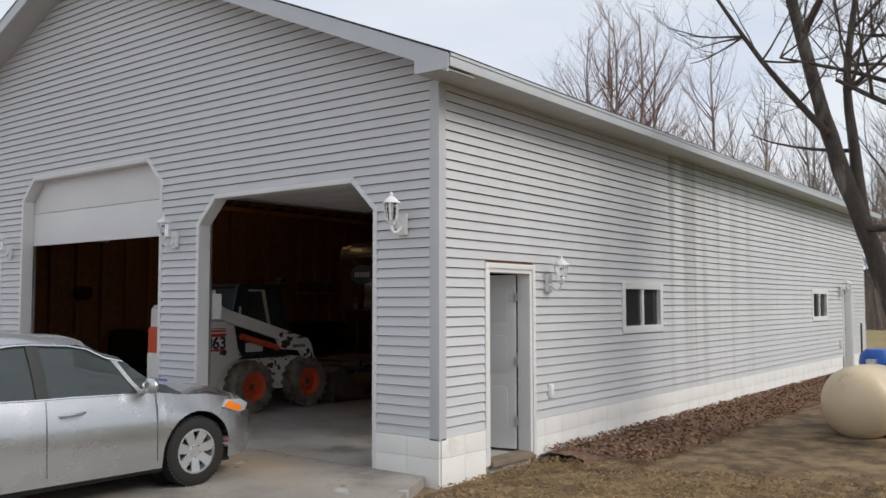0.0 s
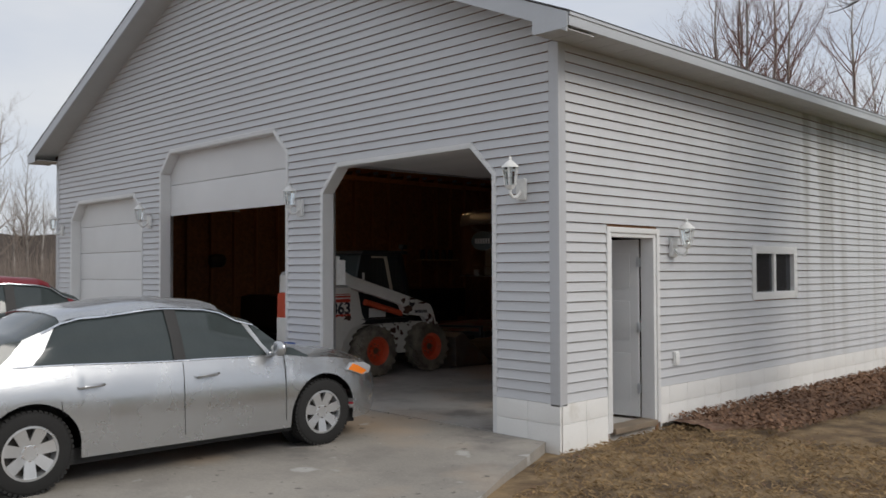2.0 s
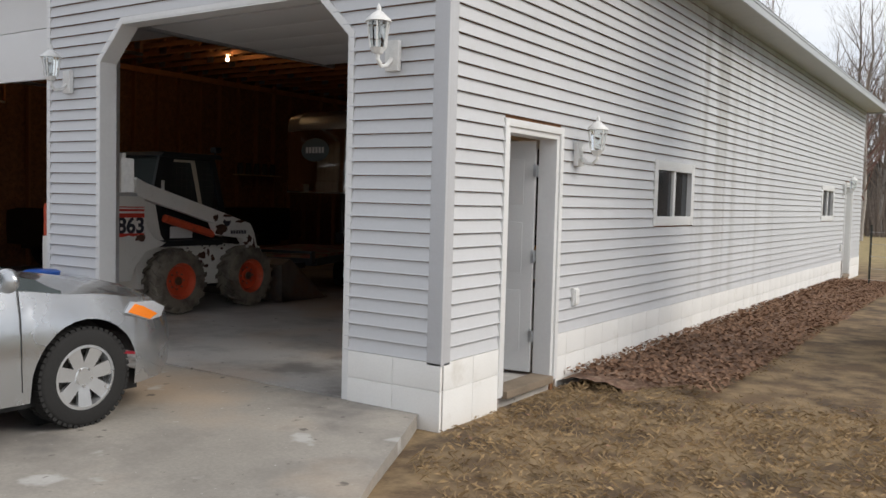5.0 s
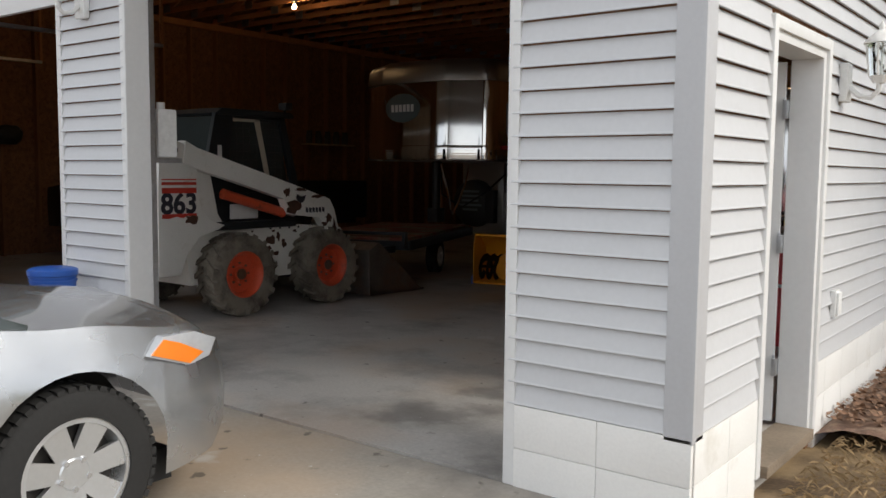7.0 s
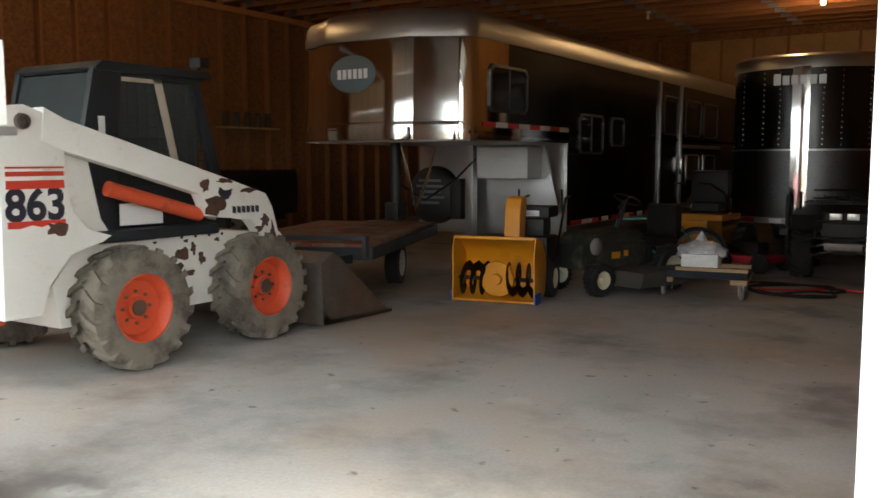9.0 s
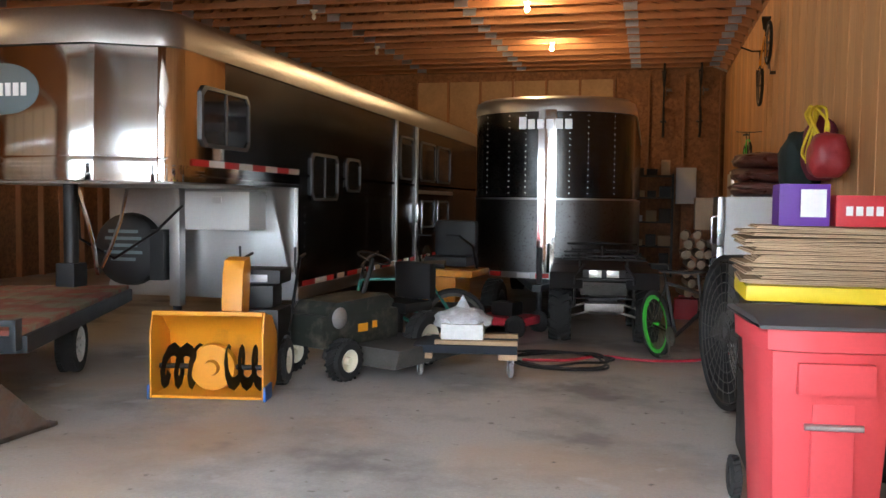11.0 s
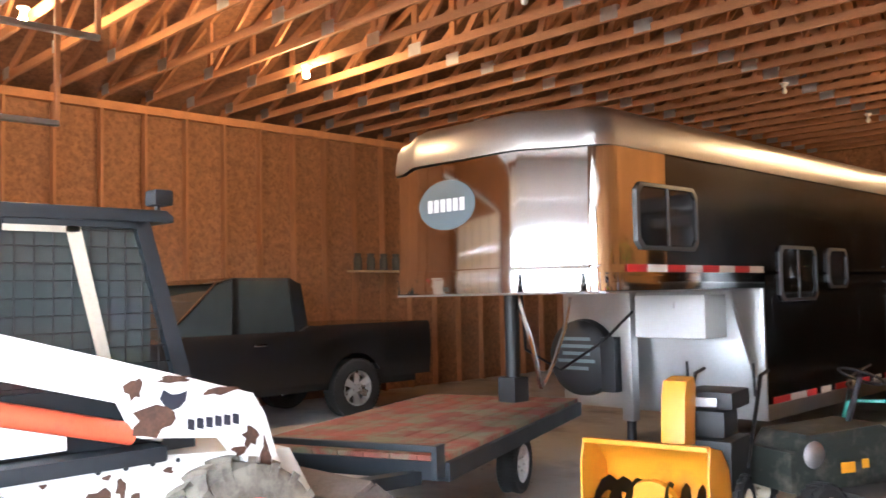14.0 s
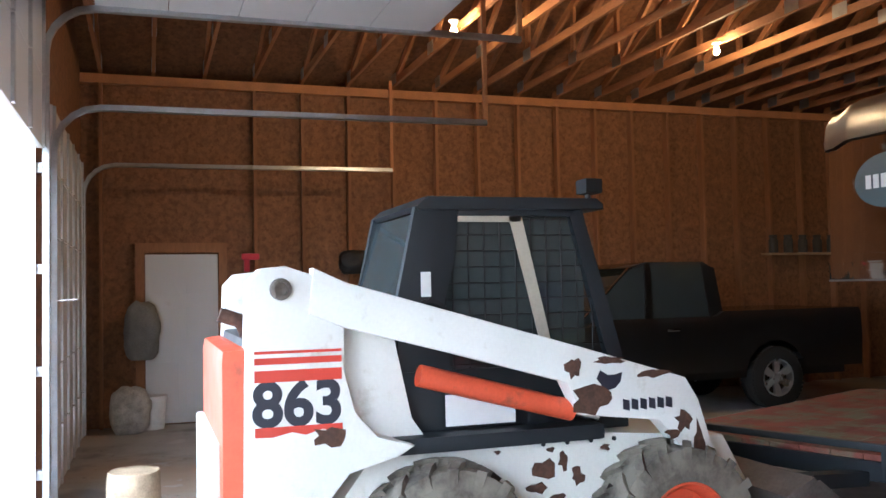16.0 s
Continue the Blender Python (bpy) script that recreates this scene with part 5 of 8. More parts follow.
    for k, w in enumerate((0.36, 0.44, 0.34, 0.46, 0.30)):
        box(bm, -12.78 - w / 2, -12.78 + w / 2, KY - 0.204, KY - 0.201, 1.10 - k * 0.075, 1.135 - k * 0.075)
    o("cover_print", bm, LOGO)
    bm = B()
    tube(bm, (-12.03, 13.75, 0.80), (-12.03, 13.75, 1.60), 0.06)
    box(bm, -12.12, -11.94, 13.66, 13.84, 0.72, 0.92, 0.015)
    o("coupler", bm, BLACK_PLASTIC)
    bm = B()
    pipe(bm, [(-12.0 + 0.05 * math.sin(k), 13.8 + 0.08 * k, 1.55 - 0.75 * math.sin(math.pi * k / 8)) for k in range(9)], 0.018, 6)
    o("safety_chain", bm, CHROME)
    bm = B()
    pipe(bm, [(-12.3, 14.2, 1.58), (-12.35, 14.3, 1.1), (-12.2, 14.6, 0.9), (-12.0, 15.0, 1.15), (-11.95, 15.4, 1.4)], 0.014, 6)
    o("cable", bm, BLACK_PLASTIC)
    # oval maker's sign and mountain graphic on the nose
    bm = B()
    lathe(bm, [(0.0, 0.004), (0.19, 0.004), (0.20, 0.0)], pose(-12.16, NY - 0.2085, 2.30, 90, 0, 0) @ Matrix.Diagonal((1.55, 1, 1, 1)), 32)
    sign = o("maker_sign", bm, LOGO, "grey oval maker's sign")
    bm = B()
    for k in range(6):
        box(bm, -12.36 + k * 0.07, -12.31 + k * 0.07, NY - 0.2155, NY - 0.2115, 2.25, 2.35)
    o("sign_bars", bm, WHITE_TAPE)
    bm = B()
    for yy in (16.0, 18.1, 18.9, 23.1, 24.2):
        for k in range(24):
            bmesh.ops.create_cube(bm, size=1, matrix=Matrix.Translation((X + 0.002, yy, 0.65 + k * 0.083)) @ Matrix.Diagonal((0.008, 0.012, 0.012, 1)))
    o("rivets", bm, SKIN)
    for yy in (21.2, 22.1):
        for xx, s in ((X - 0.10, 1), (XW + 0.10, -1)):
            w = road_wheel(d, xx, yy, 0.38, 0.22, s, ALLOY)
            w.matrix_parent_inverse = d.matrix_world.inverted()
    d.location += Vector((0.20, -0.38, 0))
    return d


gooseneck()


def stock_trailer():
    """Round-nosed trailer: black upper skin, tread plate below."""
    x0, x1, yn, y2 = -9.50, -7.38, 18.15, 25.0
    cx, hw = (x0 + x1) / 2, (x1 - x0) / 2
    d = thing("stock_trailer", "black round-nosed trailer with aluminium tread plate", "trailer", pose(cx, 21, 0))
    inv = d.matrix_world.inverted()
    def o(name, bm, m, lab=""):
        ob = part(name, bm, m, d, lab)
        ob.matrix_parent_inverse = inv
        return ob
    def plan(off, k=24):
        pts = [(x1 + off, y2)]
        pts += [(cx + (hw + off) * math.cos(a), yn + 0.95 - (0.95 + off) * math.sin(a) ** 0.85) for a in (math.pi * i / k for i in range(k + 1))]
        return pts + [(x0 - off, y2)]
    bm = B()
    prism(bm, plan(0.0), "z", 1.53, 2.66)
    o("upper_body", bm, SKIN)
    tread = mat("tread_plate", (0.13, 0.13, 0.13), 0.3, 1.0, var=0.1, scale=60, fine=120, bump=0.35)
    bm = B()
    prism(bm, plan(0.003), "z", 0.60, 1.53)
    o("stone_guard", bm, tread, "aluminium tread plate")
    bm = B()
    prev = None
    for off, z in ((0.010, 2.62), (0.012, 2.70), (-0.01, 2.78), (-0.08, 2.82)):
        ring = [bm.verts.new((*p, z)) for p in plan(off)]
        if prev:
            for k in range(len(ring) - 1):
                bm.faces.new((prev[k], prev[k + 1], ring[k + 1], ring[k]))
        prev = ring
    bm.faces.new(prev)
    bmesh.ops.recalc_face_normals(bm, faces=bm.faces[:])
    o("roof", bm, ALU_DULL, "aluminium roof edge")
    bm = B()
    prism(bm, plan(0.012), "z", 1.515, 1.54)
    prism(bm, plan(0.012), "z", 0.52, 0.60)
    o("trim_band", bm, ALU_DULL)
    # Polished strip added in place of the reflected highlight down the curved nose.
    bm = B()
    for a0, a1 in ((84, 96),):
        pts = [(cx + (hw + 0.014) * math.cos(radians(a)), yn + 0.95 - 0.964 * math.sin(radians(a)) ** 0.85) for a in range(a0, a1 + 1, 2)]
        for (xa, ya), (xb, yb) in zip(pts, pts[1:]):
            vs = [bm.verts.new(p) for p in ((xa, ya, 0.6), (xb, yb, 0.6), (xb, yb, 2.64), (xa, ya, 2.64))]
            bm.faces.new(vs)
    bmesh.ops.remove_doubles(bm, verts=bm.verts[:], dist=1e-4)
    bmesh.ops.solidify(bm, geom=bm.faces[:], thickness=0.008)
    o("nose_highlight", bm, ALU, "added strip standing for the nose highlight")
    bm = B()
    for k in range(6):
        xx = cx - 0.36 + k * 0.115
        y = lambda q: yn + 0.95 - 0.975 * math.sqrt(max(0, 1 - ((q - cx) / hw) ** 2)) ** 0.85
        prism(bm, [(xx, 2.40), (xx + 0.085, 2.40), (xx + 0.085, 2.55 if k == 0 else 2.52), (xx, 2.55 if k == 0 else 2.52)], "y", y(xx + 0.04) - 0.012, y(xx + 0.04) + 0.02)
    o("name_bars", bm, ALU_DULL, "silver maker's lettering as bars")
    bm = B()
    for a in (40, 62, 75, 105, 118, 140):
        for k in range(14):
            p = (cx + (hw + 0.003) * math.cos(radians(a)), yn + 0.95 - 0.953 * math.sin(radians(a)) ** 0.85, 1.6 + k * 0.075)
            bmesh.ops.create_cube(bm, size=1, matrix=Matrix.Translation(p) @ Matrix.Diagonal((0.010, 0.010, 0.010, 1)))
    o("rivets", bm, ALU_DULL)
    for i, a in enumerate((128, 105, 92)):
        bm = B()
        p = (cx + (hw + 0.016) * math.cos(radians(a)), yn + 0.95 - 0.966 * math.sin(radians(a)) ** 0.85)
        box(bm, -0.085, 0.085, -0.008, 0.004, 0.53, 0.59)
        bmesh.ops.rotate(bm, verts=bm.verts[:], matrix=Matrix.Rotation(radians((a - 90) * -0.75), 3, "Z"))
        bmesh.ops.translate(bm, verts=bm.verts[:], vec=(*p, 0))
        o("reflector_strip", bm, WHITE_TAPE if i == 1 else RED_TAPE, "white reflector" if i == 1 else "red reflector")
    bm = B()
    for z in (1.0, 1.35, 1.7, 2.05, 2.4):
        box(bm, x0 - 0.03, x0 + 0.01, 19.15, 19.23, z, z + 0.10, 0.006)
    o("hinge", bm, CHROME)
    bm = B()
    prism(bm, [(cx - 0.5, 19.0), (cx - 0.05, 17.3), (cx + 0.05, 17.3), (cx + 0.5, 19.0)], "z", 0.44, 0.52)
    tube(bm, (cx - 0.0, 17.55, 0.02), (cx, 17.55, 0.95), 0.035)
    tube(bm, (cx, 17.55, 0.0), (cx, 17.55, 0.02), 0.1)
    o("tongue", bm, BLACK_PLASTIC)
    for yy in (22.0, 22.9):
        for xx, s in ((x1 - 0.15, 1), (x0 + 0.15, -1)):
            w = road_wheel(d, xx, yy, 0.36, 0.2, s, ALLOY)
            w.matrix_parent_inverse = inv
    d.location += Vector((0.10, -0.30, 0))
    return d


stock_trailer()


def flatbed():
    d = thing("flatbed_trailer", "small flatbed trailer with a worn red wooden deck", "trailer", pose(-12.20, 12.83, 0, 0, 0, 21))
    deck = mat("worn_red_planks", (0.26, 0.075, 0.05), 0.8, var=0.3, scale=4, bump=0.2, stain=(0.20, 0.19, 0.12), stain_at=0.52, stain_scale=3.5, piece=0.15)
    for k in range(8):
        bm = B()
        x = -0.76 + k * 0.19
        box(bm, x + 0.003, x + 0.187, -1.5, 1.5, 0.585, 0.62, 0.003)
        part("plank", bm, deck, d)
    bm = B()
    for x in (-0.78, 0.74):
        box(bm, x, x + 0.05, -1.5, 1.5, 0.47, 0.585, 0.005)
    for y in (-1.5, -0.5, 0.5, 1.45):
        box(bm, -0.73, 0.74, y, y + 0.05, 0.47, 0.58)
    prism(bm, [(-0.6, -1.5), (-0.04, -2.5), (0.04, -2.5), (0.6, -1.5), (0.5, -1.5), (0.0, -2.3), (-0.5, -1.5)], "z", 0.44, 0.52)
    part("frame", bm, CAB, d)
    bm = B()
    box(bm, -0.74, 0.76, -1.62, -1.58, 0.66, 0.70, 0.004)
    for x in (-0.74, 0.72):
        box(bm, x, x + 0.04, -1.62, -1.5, 0.5, 0.70, 0.004)
    part("front_rail", bm, CAB, d)
    for s in (1, -1):
        road_wheel(d, s * 0.54, 0.35, 0.23, 0.16, s, TRIM, 5)
    return d


flatbed()


def pickup():
    """A dark pickup, nose to -y."""
    d = thing("pickup_truck", "black pickup truck parked along the stud wall", "truck", pose(-17.1, 13.73, 0))
    L0, L1, W = -2.9, 2.9, 0.92
    fa, ra, R = -1.95, 1.55, 0.39
    bm = B()
    rows = []
    ys = sorted({L0 + (L1 - L0) * i / 50 for i in range(51)} | {a + k for a in (fa, ra) for k in (-0.47, -0.44, 0.44, 0.47)})
    for y in ys:
        zl = 0.5
        for a in (fa, ra):
            k = abs(y - a)
            if k < 0.47:
                zl = max(zl, R + math.sqrt(0.47 ** 2 - k * k))
        zt = 1.12 if y < -1.0 else (1.18 if y < 0.75 else 1.24)
        w = W * (1 - 0.14 * max(0, (-2.3 - y) / 0.6) ** 2)
        sec = [(w * 0.97, y, zl), (w, y, zl + (zt - zl) * 0.5), (w * 0.985, y, zt - 0.06), (w * 0.95, y, zt), (w * 0.5, y, zt + (0.05 if y < -1 else -0.0)), (0, y, zt + (0.06 if y < -1 else 0.0))]
        rows.append(sec + [(-a, b, c) for a, b, c in sec[-2::-1]])
    vs = grid_skin(bm, rows)
    bm.faces.new(vs[0])
    bm.faces.new(vs[-1][::-1])
    bmesh.ops.recalc_face_normals(bm, faces=bm.faces[:])
    part("body", bm, DARK_PAINT, d)
    bm = B()
    prism(bm, [(-1.15, 1.13), (-0.45, 1.78), (-0.2, 1.83), (0.6, 1.83), (0.72, 1.75), (0.82, 1.16)], "x", -0.78, 0.78, 0.05)
    part("cab_glass", bm, CAR_GLASS, d)
    bm = B()
    prism(bm, [(-0.50, 1.79), (-0.2, 1.86), (0.6, 1.86), (0.75, 1.78)], "x", -0.76, 0.76, 0.02)
    for s in (1, -1):
        for poly in ([(0.55, 1.82), (0.74, 1.78), (0.86, 1.17), (0.66, 1.17)], [(-0.25, 1.82), (-0.16, 1.82), (-0.16, 1.17), (-0.26, 1.17)]):
            prism(bm, poly, "x", s * 0.775, s * 0.795, 0.004)
    part("cab_roof", bm, DARK_PAINT, d)
    for s in (1, -1):
        bm = B()
        pipe(bm, [(s * 0.80, -1.12, 1.18), (s * 0.79, -0.8, 1.48), (s * 0.785, -0.47, 1.79)], 0.012, 6)
        part("window_molding", bm, CHROME, d, "bright pillar molding")
        bm = B()
        box(bm, s * 0.90, s * 0.95, -0.05, 0.12, 1.02, 1.05, 0.008)
        part("door_handle", bm, CHROME, d)
        for a in (fa, ra):
            road_wheel(d, s * 0.80, a, R, 0.26, s, ALLOY, 6, rim_k=0.6)
    bm = B()
    box(bm, -0.8, 0.8, -2.6, 2.7, 0.4, 0.6)
    part("underbody", bm, BLACK_PLASTIC, d)
    return d


pickup()


# ---- trees, fence, tank, woods ----
def limb(vs, fs, pts, radii, seg):
    base, prev = None, None
    ref = Vector((0.31, 0.87, 0.38))
    for i, p in enumerate(pts):
        d = (pts[min(i + 1, len(pts) - 1)] - pts[max(i - 1, 0)]).normalized()
        a = d.cross(ref).normalized()
        b = d.cross(a)
        base = len(vs)
        for k in range(seg):
            t = k * math.tau / seg
            vs.append(tuple(p + (a * math.cos(t) + b * math.sin(t)) * radii[i]))
        if prev is not None:
            for k in range(seg):
                fs.append((prev + k, prev + (k + 1) % seg, base + (k + 1) % seg, base + k))
        prev = base


def grow(rng, vs, fs, p, d, r, length, depth, up=0.25, kids=(3, 5), wild=0.35):
    """One limb and its side limbs, each thinner."""
    n = 5 if depth > 1 else 3
    pts, radii, q = [p.copy()], [r], p.copy()
    for i in range(n):
        d = (d + Vector((rng.uniform(-1, 1), rng.uniform(-1, 1), rng.uniform(-0.6, 1) * 0.8)) * wild * 0.5 + Vector((0, 0, up * 0.2))).normalized()
        q = q + d * length / n
        pts.append(q.copy())
        radii.append(r * (1 - 0.75 * (i + 1) / n))
    limb(vs, fs, pts, radii, 6 if r > 0.03 else (4 if r > 0.012 else 3))
    if depth == 0:
        return
    for _ in range(rng.randint(*kids)):
        k = rng.uniform(0.3, 1.0)
        i = min(n - 1, int(k * n))
        at = pts[i].lerp(pts[i + 1], k * n - i if k < 1 else 1)
        side = Vector((rng.uniform(-1, 1), rng.uniform(-1, 1), rng.uniform(-0.2, 0.9))).normalized()
        grow(rng, vs, fs, at, (d * 0.55 + side * 0.8).normalized(), max(0.0035, r * (1 - 0.6 * k) * 0.55), length * rng.uniform(0.45, 0.7), depth - 1, up, kids, wild)


def catmull(pts, n=5):
    P = [pts[0]] + pts + [pts[-1]]
    out = []
    for a, b, c, e in zip(P, P[1:], P[2:], P[3:]):
        for i in range(n):
            t = i / n
            out.append(0.5 * ((2 * b) + (c - a) * t + (2 * a - 5 * b + 4 * c - e) * t * t + (3 * b - a - 3 * c + e) * t ** 3))
    return out + [pts[-1]]


def yard_tree(base, trunk, limbs, seed, label, root=1.35):
    rng = random.Random(seed)
    d = thing("tree", label, "tree", Matrix.Translation(base), "bare yard trees")
    pts = catmull([Vector(p[:3]) for p in trunk], 6)
    rad = [0.68 * interp([(p[2], p[3]) for p in trunk], q.z) * (1 + (root - 1) * max(0, 1 - q.z / 0.5) ** 2) * rng.uniform(0.95, 1.05) for q in pts]
    vs, fs = [], []
    limb(vs, fs, pts, rad, 16)
    for i, v in enumerate(vs):
        w = noise.noise(Vector((v[0] * 9, v[1] * 9, v[2] * 2.5)) + Vector((seed, 0, 0))) * 0.022
        c = pts[min(len(pts) - 1, i // 16)]
        q = (Vector(v) - c)
        vs[i] = tuple(Vector(v) + q.normalized() * w)
    raw("trunk", vs, fs, BARK, d, True)
    vs, fs, tv, tf = [], [], [], []
    for line, r in limbs:
        P = catmull([Vector(p) for p in line], 4)
        limb(vs, fs, P, [0.85 * r * (1 - 0.7 * i / (len(P) - 1)) for i in range(len(P))], 8)
        for k in range(9):
            i = rng.randint(len(P) // 4, len(P) - 1)
            side = Vector((rng.uniform(-1, 1), rng.uniform(-1, 1), rng.uniform(-0.3, 1.0))).normalized()
            grow(rng, tv, tf, P[i], side, r * 0.28, rng.uniform(0.9, 1.7), 2, 0.25, (3, 5))
    top = pts[-1]
    for k in range(5):
        grow(rng, tv, tf, pts[-1 - k * 4], Vector((rng.uniform(-1, 1), rng.uniform(-1, 1), 0.8)).normalized(), 0.06, 2.6, 3, 0.3)
    raw("branchwork", vs, fs, BARK, d, True)
    tagged(raw("twig_mass", tv, tf, TWIG, d), "fine bare twigs", "", "", "stuff")
    return d


yard_tree((-1.80, 11.9, -0.08), [(0, 0, 0, 0.23), (-0.25, 0, 1.2, 0.19), (-0.68, 0, 2.7, 0.165), (-1.05, 0.1, 3.8, 0.15), (-1.45, 0.2, 5.4, 0.12), (-2.0, 0.2, 8.0, 0.06), (-2.3, 0.2, 9.5, 0.03)],
          [([(-0.72, 0, 2.9), (-0.85, 0.3, 3.8), (-0.95, 0.5, 5.0), (-0.7, 0.8, 7.0)], 0.11), ([(-0.70, 0, 2.75), (-0.2, -0.5, 2.75), (0.2, -0.8, 3.3), (0.8, -1.1, 4.0)], 0.06),
           ([(-1.1, 0, 4.0), (-1.8, -0.4, 5.0), (-2.6, -0.6, 6.4)], 0.06)], 3, "leaning bare tree with rough grey-brown bark")
yard_tree((-1.46, 11.83, -0.08), [(0, 0, 0, 0.22), (-0.05, 0, 1.5, 0.19), (-0.12, 0, 3.2, 0.17), (-0.2, 0, 5.0, 0.15), (-0.3, 0, 9.0, 0.05)],
          [([(0, 0, 3.6), (0.6, -0.2, 3.95), (1.3, -0.1, 4.1)], 0.04), ([(0, 0, 4.2), (-0.9, -0.4, 4.6), (-1.8, -0.7, 4.9)], 0.05), ([(0, 0, 4.9), (0.9, -0.5, 5.7), (1.6, -0.7, 6.8)], 0.06)], 4, "straight bare tree with grey lichened bark")
yard_tree((0.16, 11.48, -0.08), [(0, 0, 0, 0.31), (-0.06, 0, 1.4, 0.25), (-0.10, 0, 3.0, 0.235), (-0.12, 0, 4.4, 0.22), (-0.15, 0, 6.0, 0.15), (-0.1, 0, 9.5, 0.04)],
          [([(-0.10, 0, 3.2), (-0.5, -0.1, 3.75), (-1.1, -0.2, 3.95), (-1.9, -0.2, 4.0), (-2.8, -0.2, 4.55)], 0.095), ([(-0.12, 0, 3.9), (-0.6, 0.2, 4.6), (-1.1, 0.3, 4.9), (-2.5, 0.4, 5.2)], 0.07),
           ([(-0.1, 0, 4.1), (0.2, -0.3, 4.1), (0.42, -0.5, 4.4), (0.4, -0.6, 5.4)], 0.09), ([(-0.1, 0, 3.1), (1.0, -0.4, 3.3), (1.8, -0.6, 4.0)], 0.06)], 8, "large bare tree with deeply furrowed bark", 1.5)


def bare_tree(seed, height, spread, twig):
    """A tree of the woods, at the origin."""
    rng = random.Random(seed)
    d = thing("bare_tree", "slender leafless tree of the woodland edge", "tree", None, "woodland trees")
    vs, fs, tv, tf = [], [], [], []
    pts = [Vector((0, 0, -0.3))]
    for i in range(8):
        pts.append(pts[-1] + Vector((rng.uniform(-0.2, 0.2), rng.uniform(-0.2, 0.2), height / 8)))
    limb(vs, fs, pts, [height * 0.013 * (1 - 0.9 * i / 8) for i in range(9)], 6)
    for k in range(30):
        z = rng.uniform(0.22, 1.0)
        i = min(7, int(z * 8))
        at = pts[i].lerp(pts[i + 1], z * 8 - i)
        a = rng.uniform(0, math.tau)
        grow(rng, tv, tf, at, Vector((math.cos(a) * spread, math.sin(a) * spread, 0.8)).normalized(), height * 0.0045 * (1.2 - z), height * 0.30 * (1.15 - z * 0.8), 2, 0.5, (3, 5), 0.3)
    raw("trunk", vs, fs, HAZED_TRUNK, d, True)
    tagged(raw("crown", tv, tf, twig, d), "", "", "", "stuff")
    return d


def conifer(seed, height):
    rng = random.Random(seed)
    d = thing("conifer", "dark green spruce standing in the woods", "tree", None, "woodland conifers")
    bm = B()
    tube(bm, (0, 0, -0.2), (0, 0, height), height * 0.016, 0.01, 6)
    part("trunk", bm, HAZED_TRUNK, d)
    vs, fs = [], []
    for k in range(420):
        z = height * (0.12 + 0.88 * rng.random() ** 0.8)
        a, reach = rng.uniform(0, math.tau), (height - z) ** 0.7 * 0.42 * rng.uniform(0.25, 1.3) + 0.15
        c, s = math.cos(a), math.sin(a)
        for w in (-0.14, 0.14):
            b = len(vs)
            vs += [(0, 0, z), (c * reach * 0.6 - s * w * reach, s * reach * 0.6 + c * w * reach, z - reach * 0.22 + w), (c * reach, s * reach, z - reach * 0.42), (c * reach * 0.55 + s * w * reach, s * reach * 0.55 - c * w * reach, z - reach * 0.30)]
            fs.append((b, b + 1, b + 2, b + 3))
    tagged(raw("crown", vs, fs, NEEDLE, d), "", "", "", "stuff")
    return d


rng = random.Random(21)
kinds = [bare_tree(31, 15, 0.9, HAZED_TWIG), bare_tree(32, 18, 0.6, HAZED_TWIG), bare_tree(33, 13, 1.1, HAZED_TWIG), bare_tree(34, 16, 0.8, BUD)]
firs = [conifer(41, 11), conifer(42, 8)]
for ob, xy in zip(kinds + firs, ((-20.0, 41), (9, 70), (-6, 66), (-16.5, 44), (-4.2, 76), (3.5, 80))):
    ob.matrix_world = pose(*xy, -0.1)
for k in range(95):
    x = -34 + 80 * (k + rng.random()) / 95
    y = rng.uniform(62, 82)
    copy_thing(rng.choice(kinds[:3] + [kinds[1]]), pose(x, y, -0.1, 0, 0, rng.uniform(0, 360)) @ Matrix.Scale(1, 4)).scale = (rng.uniform(0.6, 1.05),) * 3
for k in range(12):
    copy_thing(rng.choice(firs), pose(-14 + 58 * (k + rng.random()) / 16, rng.uniform(74, 88), -0.1, 0, 0, rng.uniform(0, 360))).scale = (rng.uniform(0.45, 0.9),) * 3
for x, y, s in ((-20.2, 39.5, 1.08), (-18.6, 38, 1.0), (-22, 41, 1.05), (-19.4, 42, 1.1), (-17.2, 40, 0.95), (-25, 44, 0.9), (-28, 45, 0.8), (-13.5, 43, 0.8), (-29, 46, 0.75), (-9, 52, 0.6)):
    copy_thing(kinds[3], pose(x, y, -0.1, 0, 0, x * 50)).scale = (s,) * 3
copy_thing(kinds[2], pose(-60, 18.1, -0.1, 0, 0, 40)).scale = (0.95,) * 3
for k in range(34):
    a = radians(rng.uniform(46, 82))
    r = rng.uniform(72, 100)
    copy_thing(rng.choice(kinds[:3]) if k % 11 else firs[1], pose(-r * math.sin(a), r * math.cos(a), -0.1, 0, 0, rng.uniform(0, 360))).scale = (rng.uniform(0.5, 0.75),) * 3

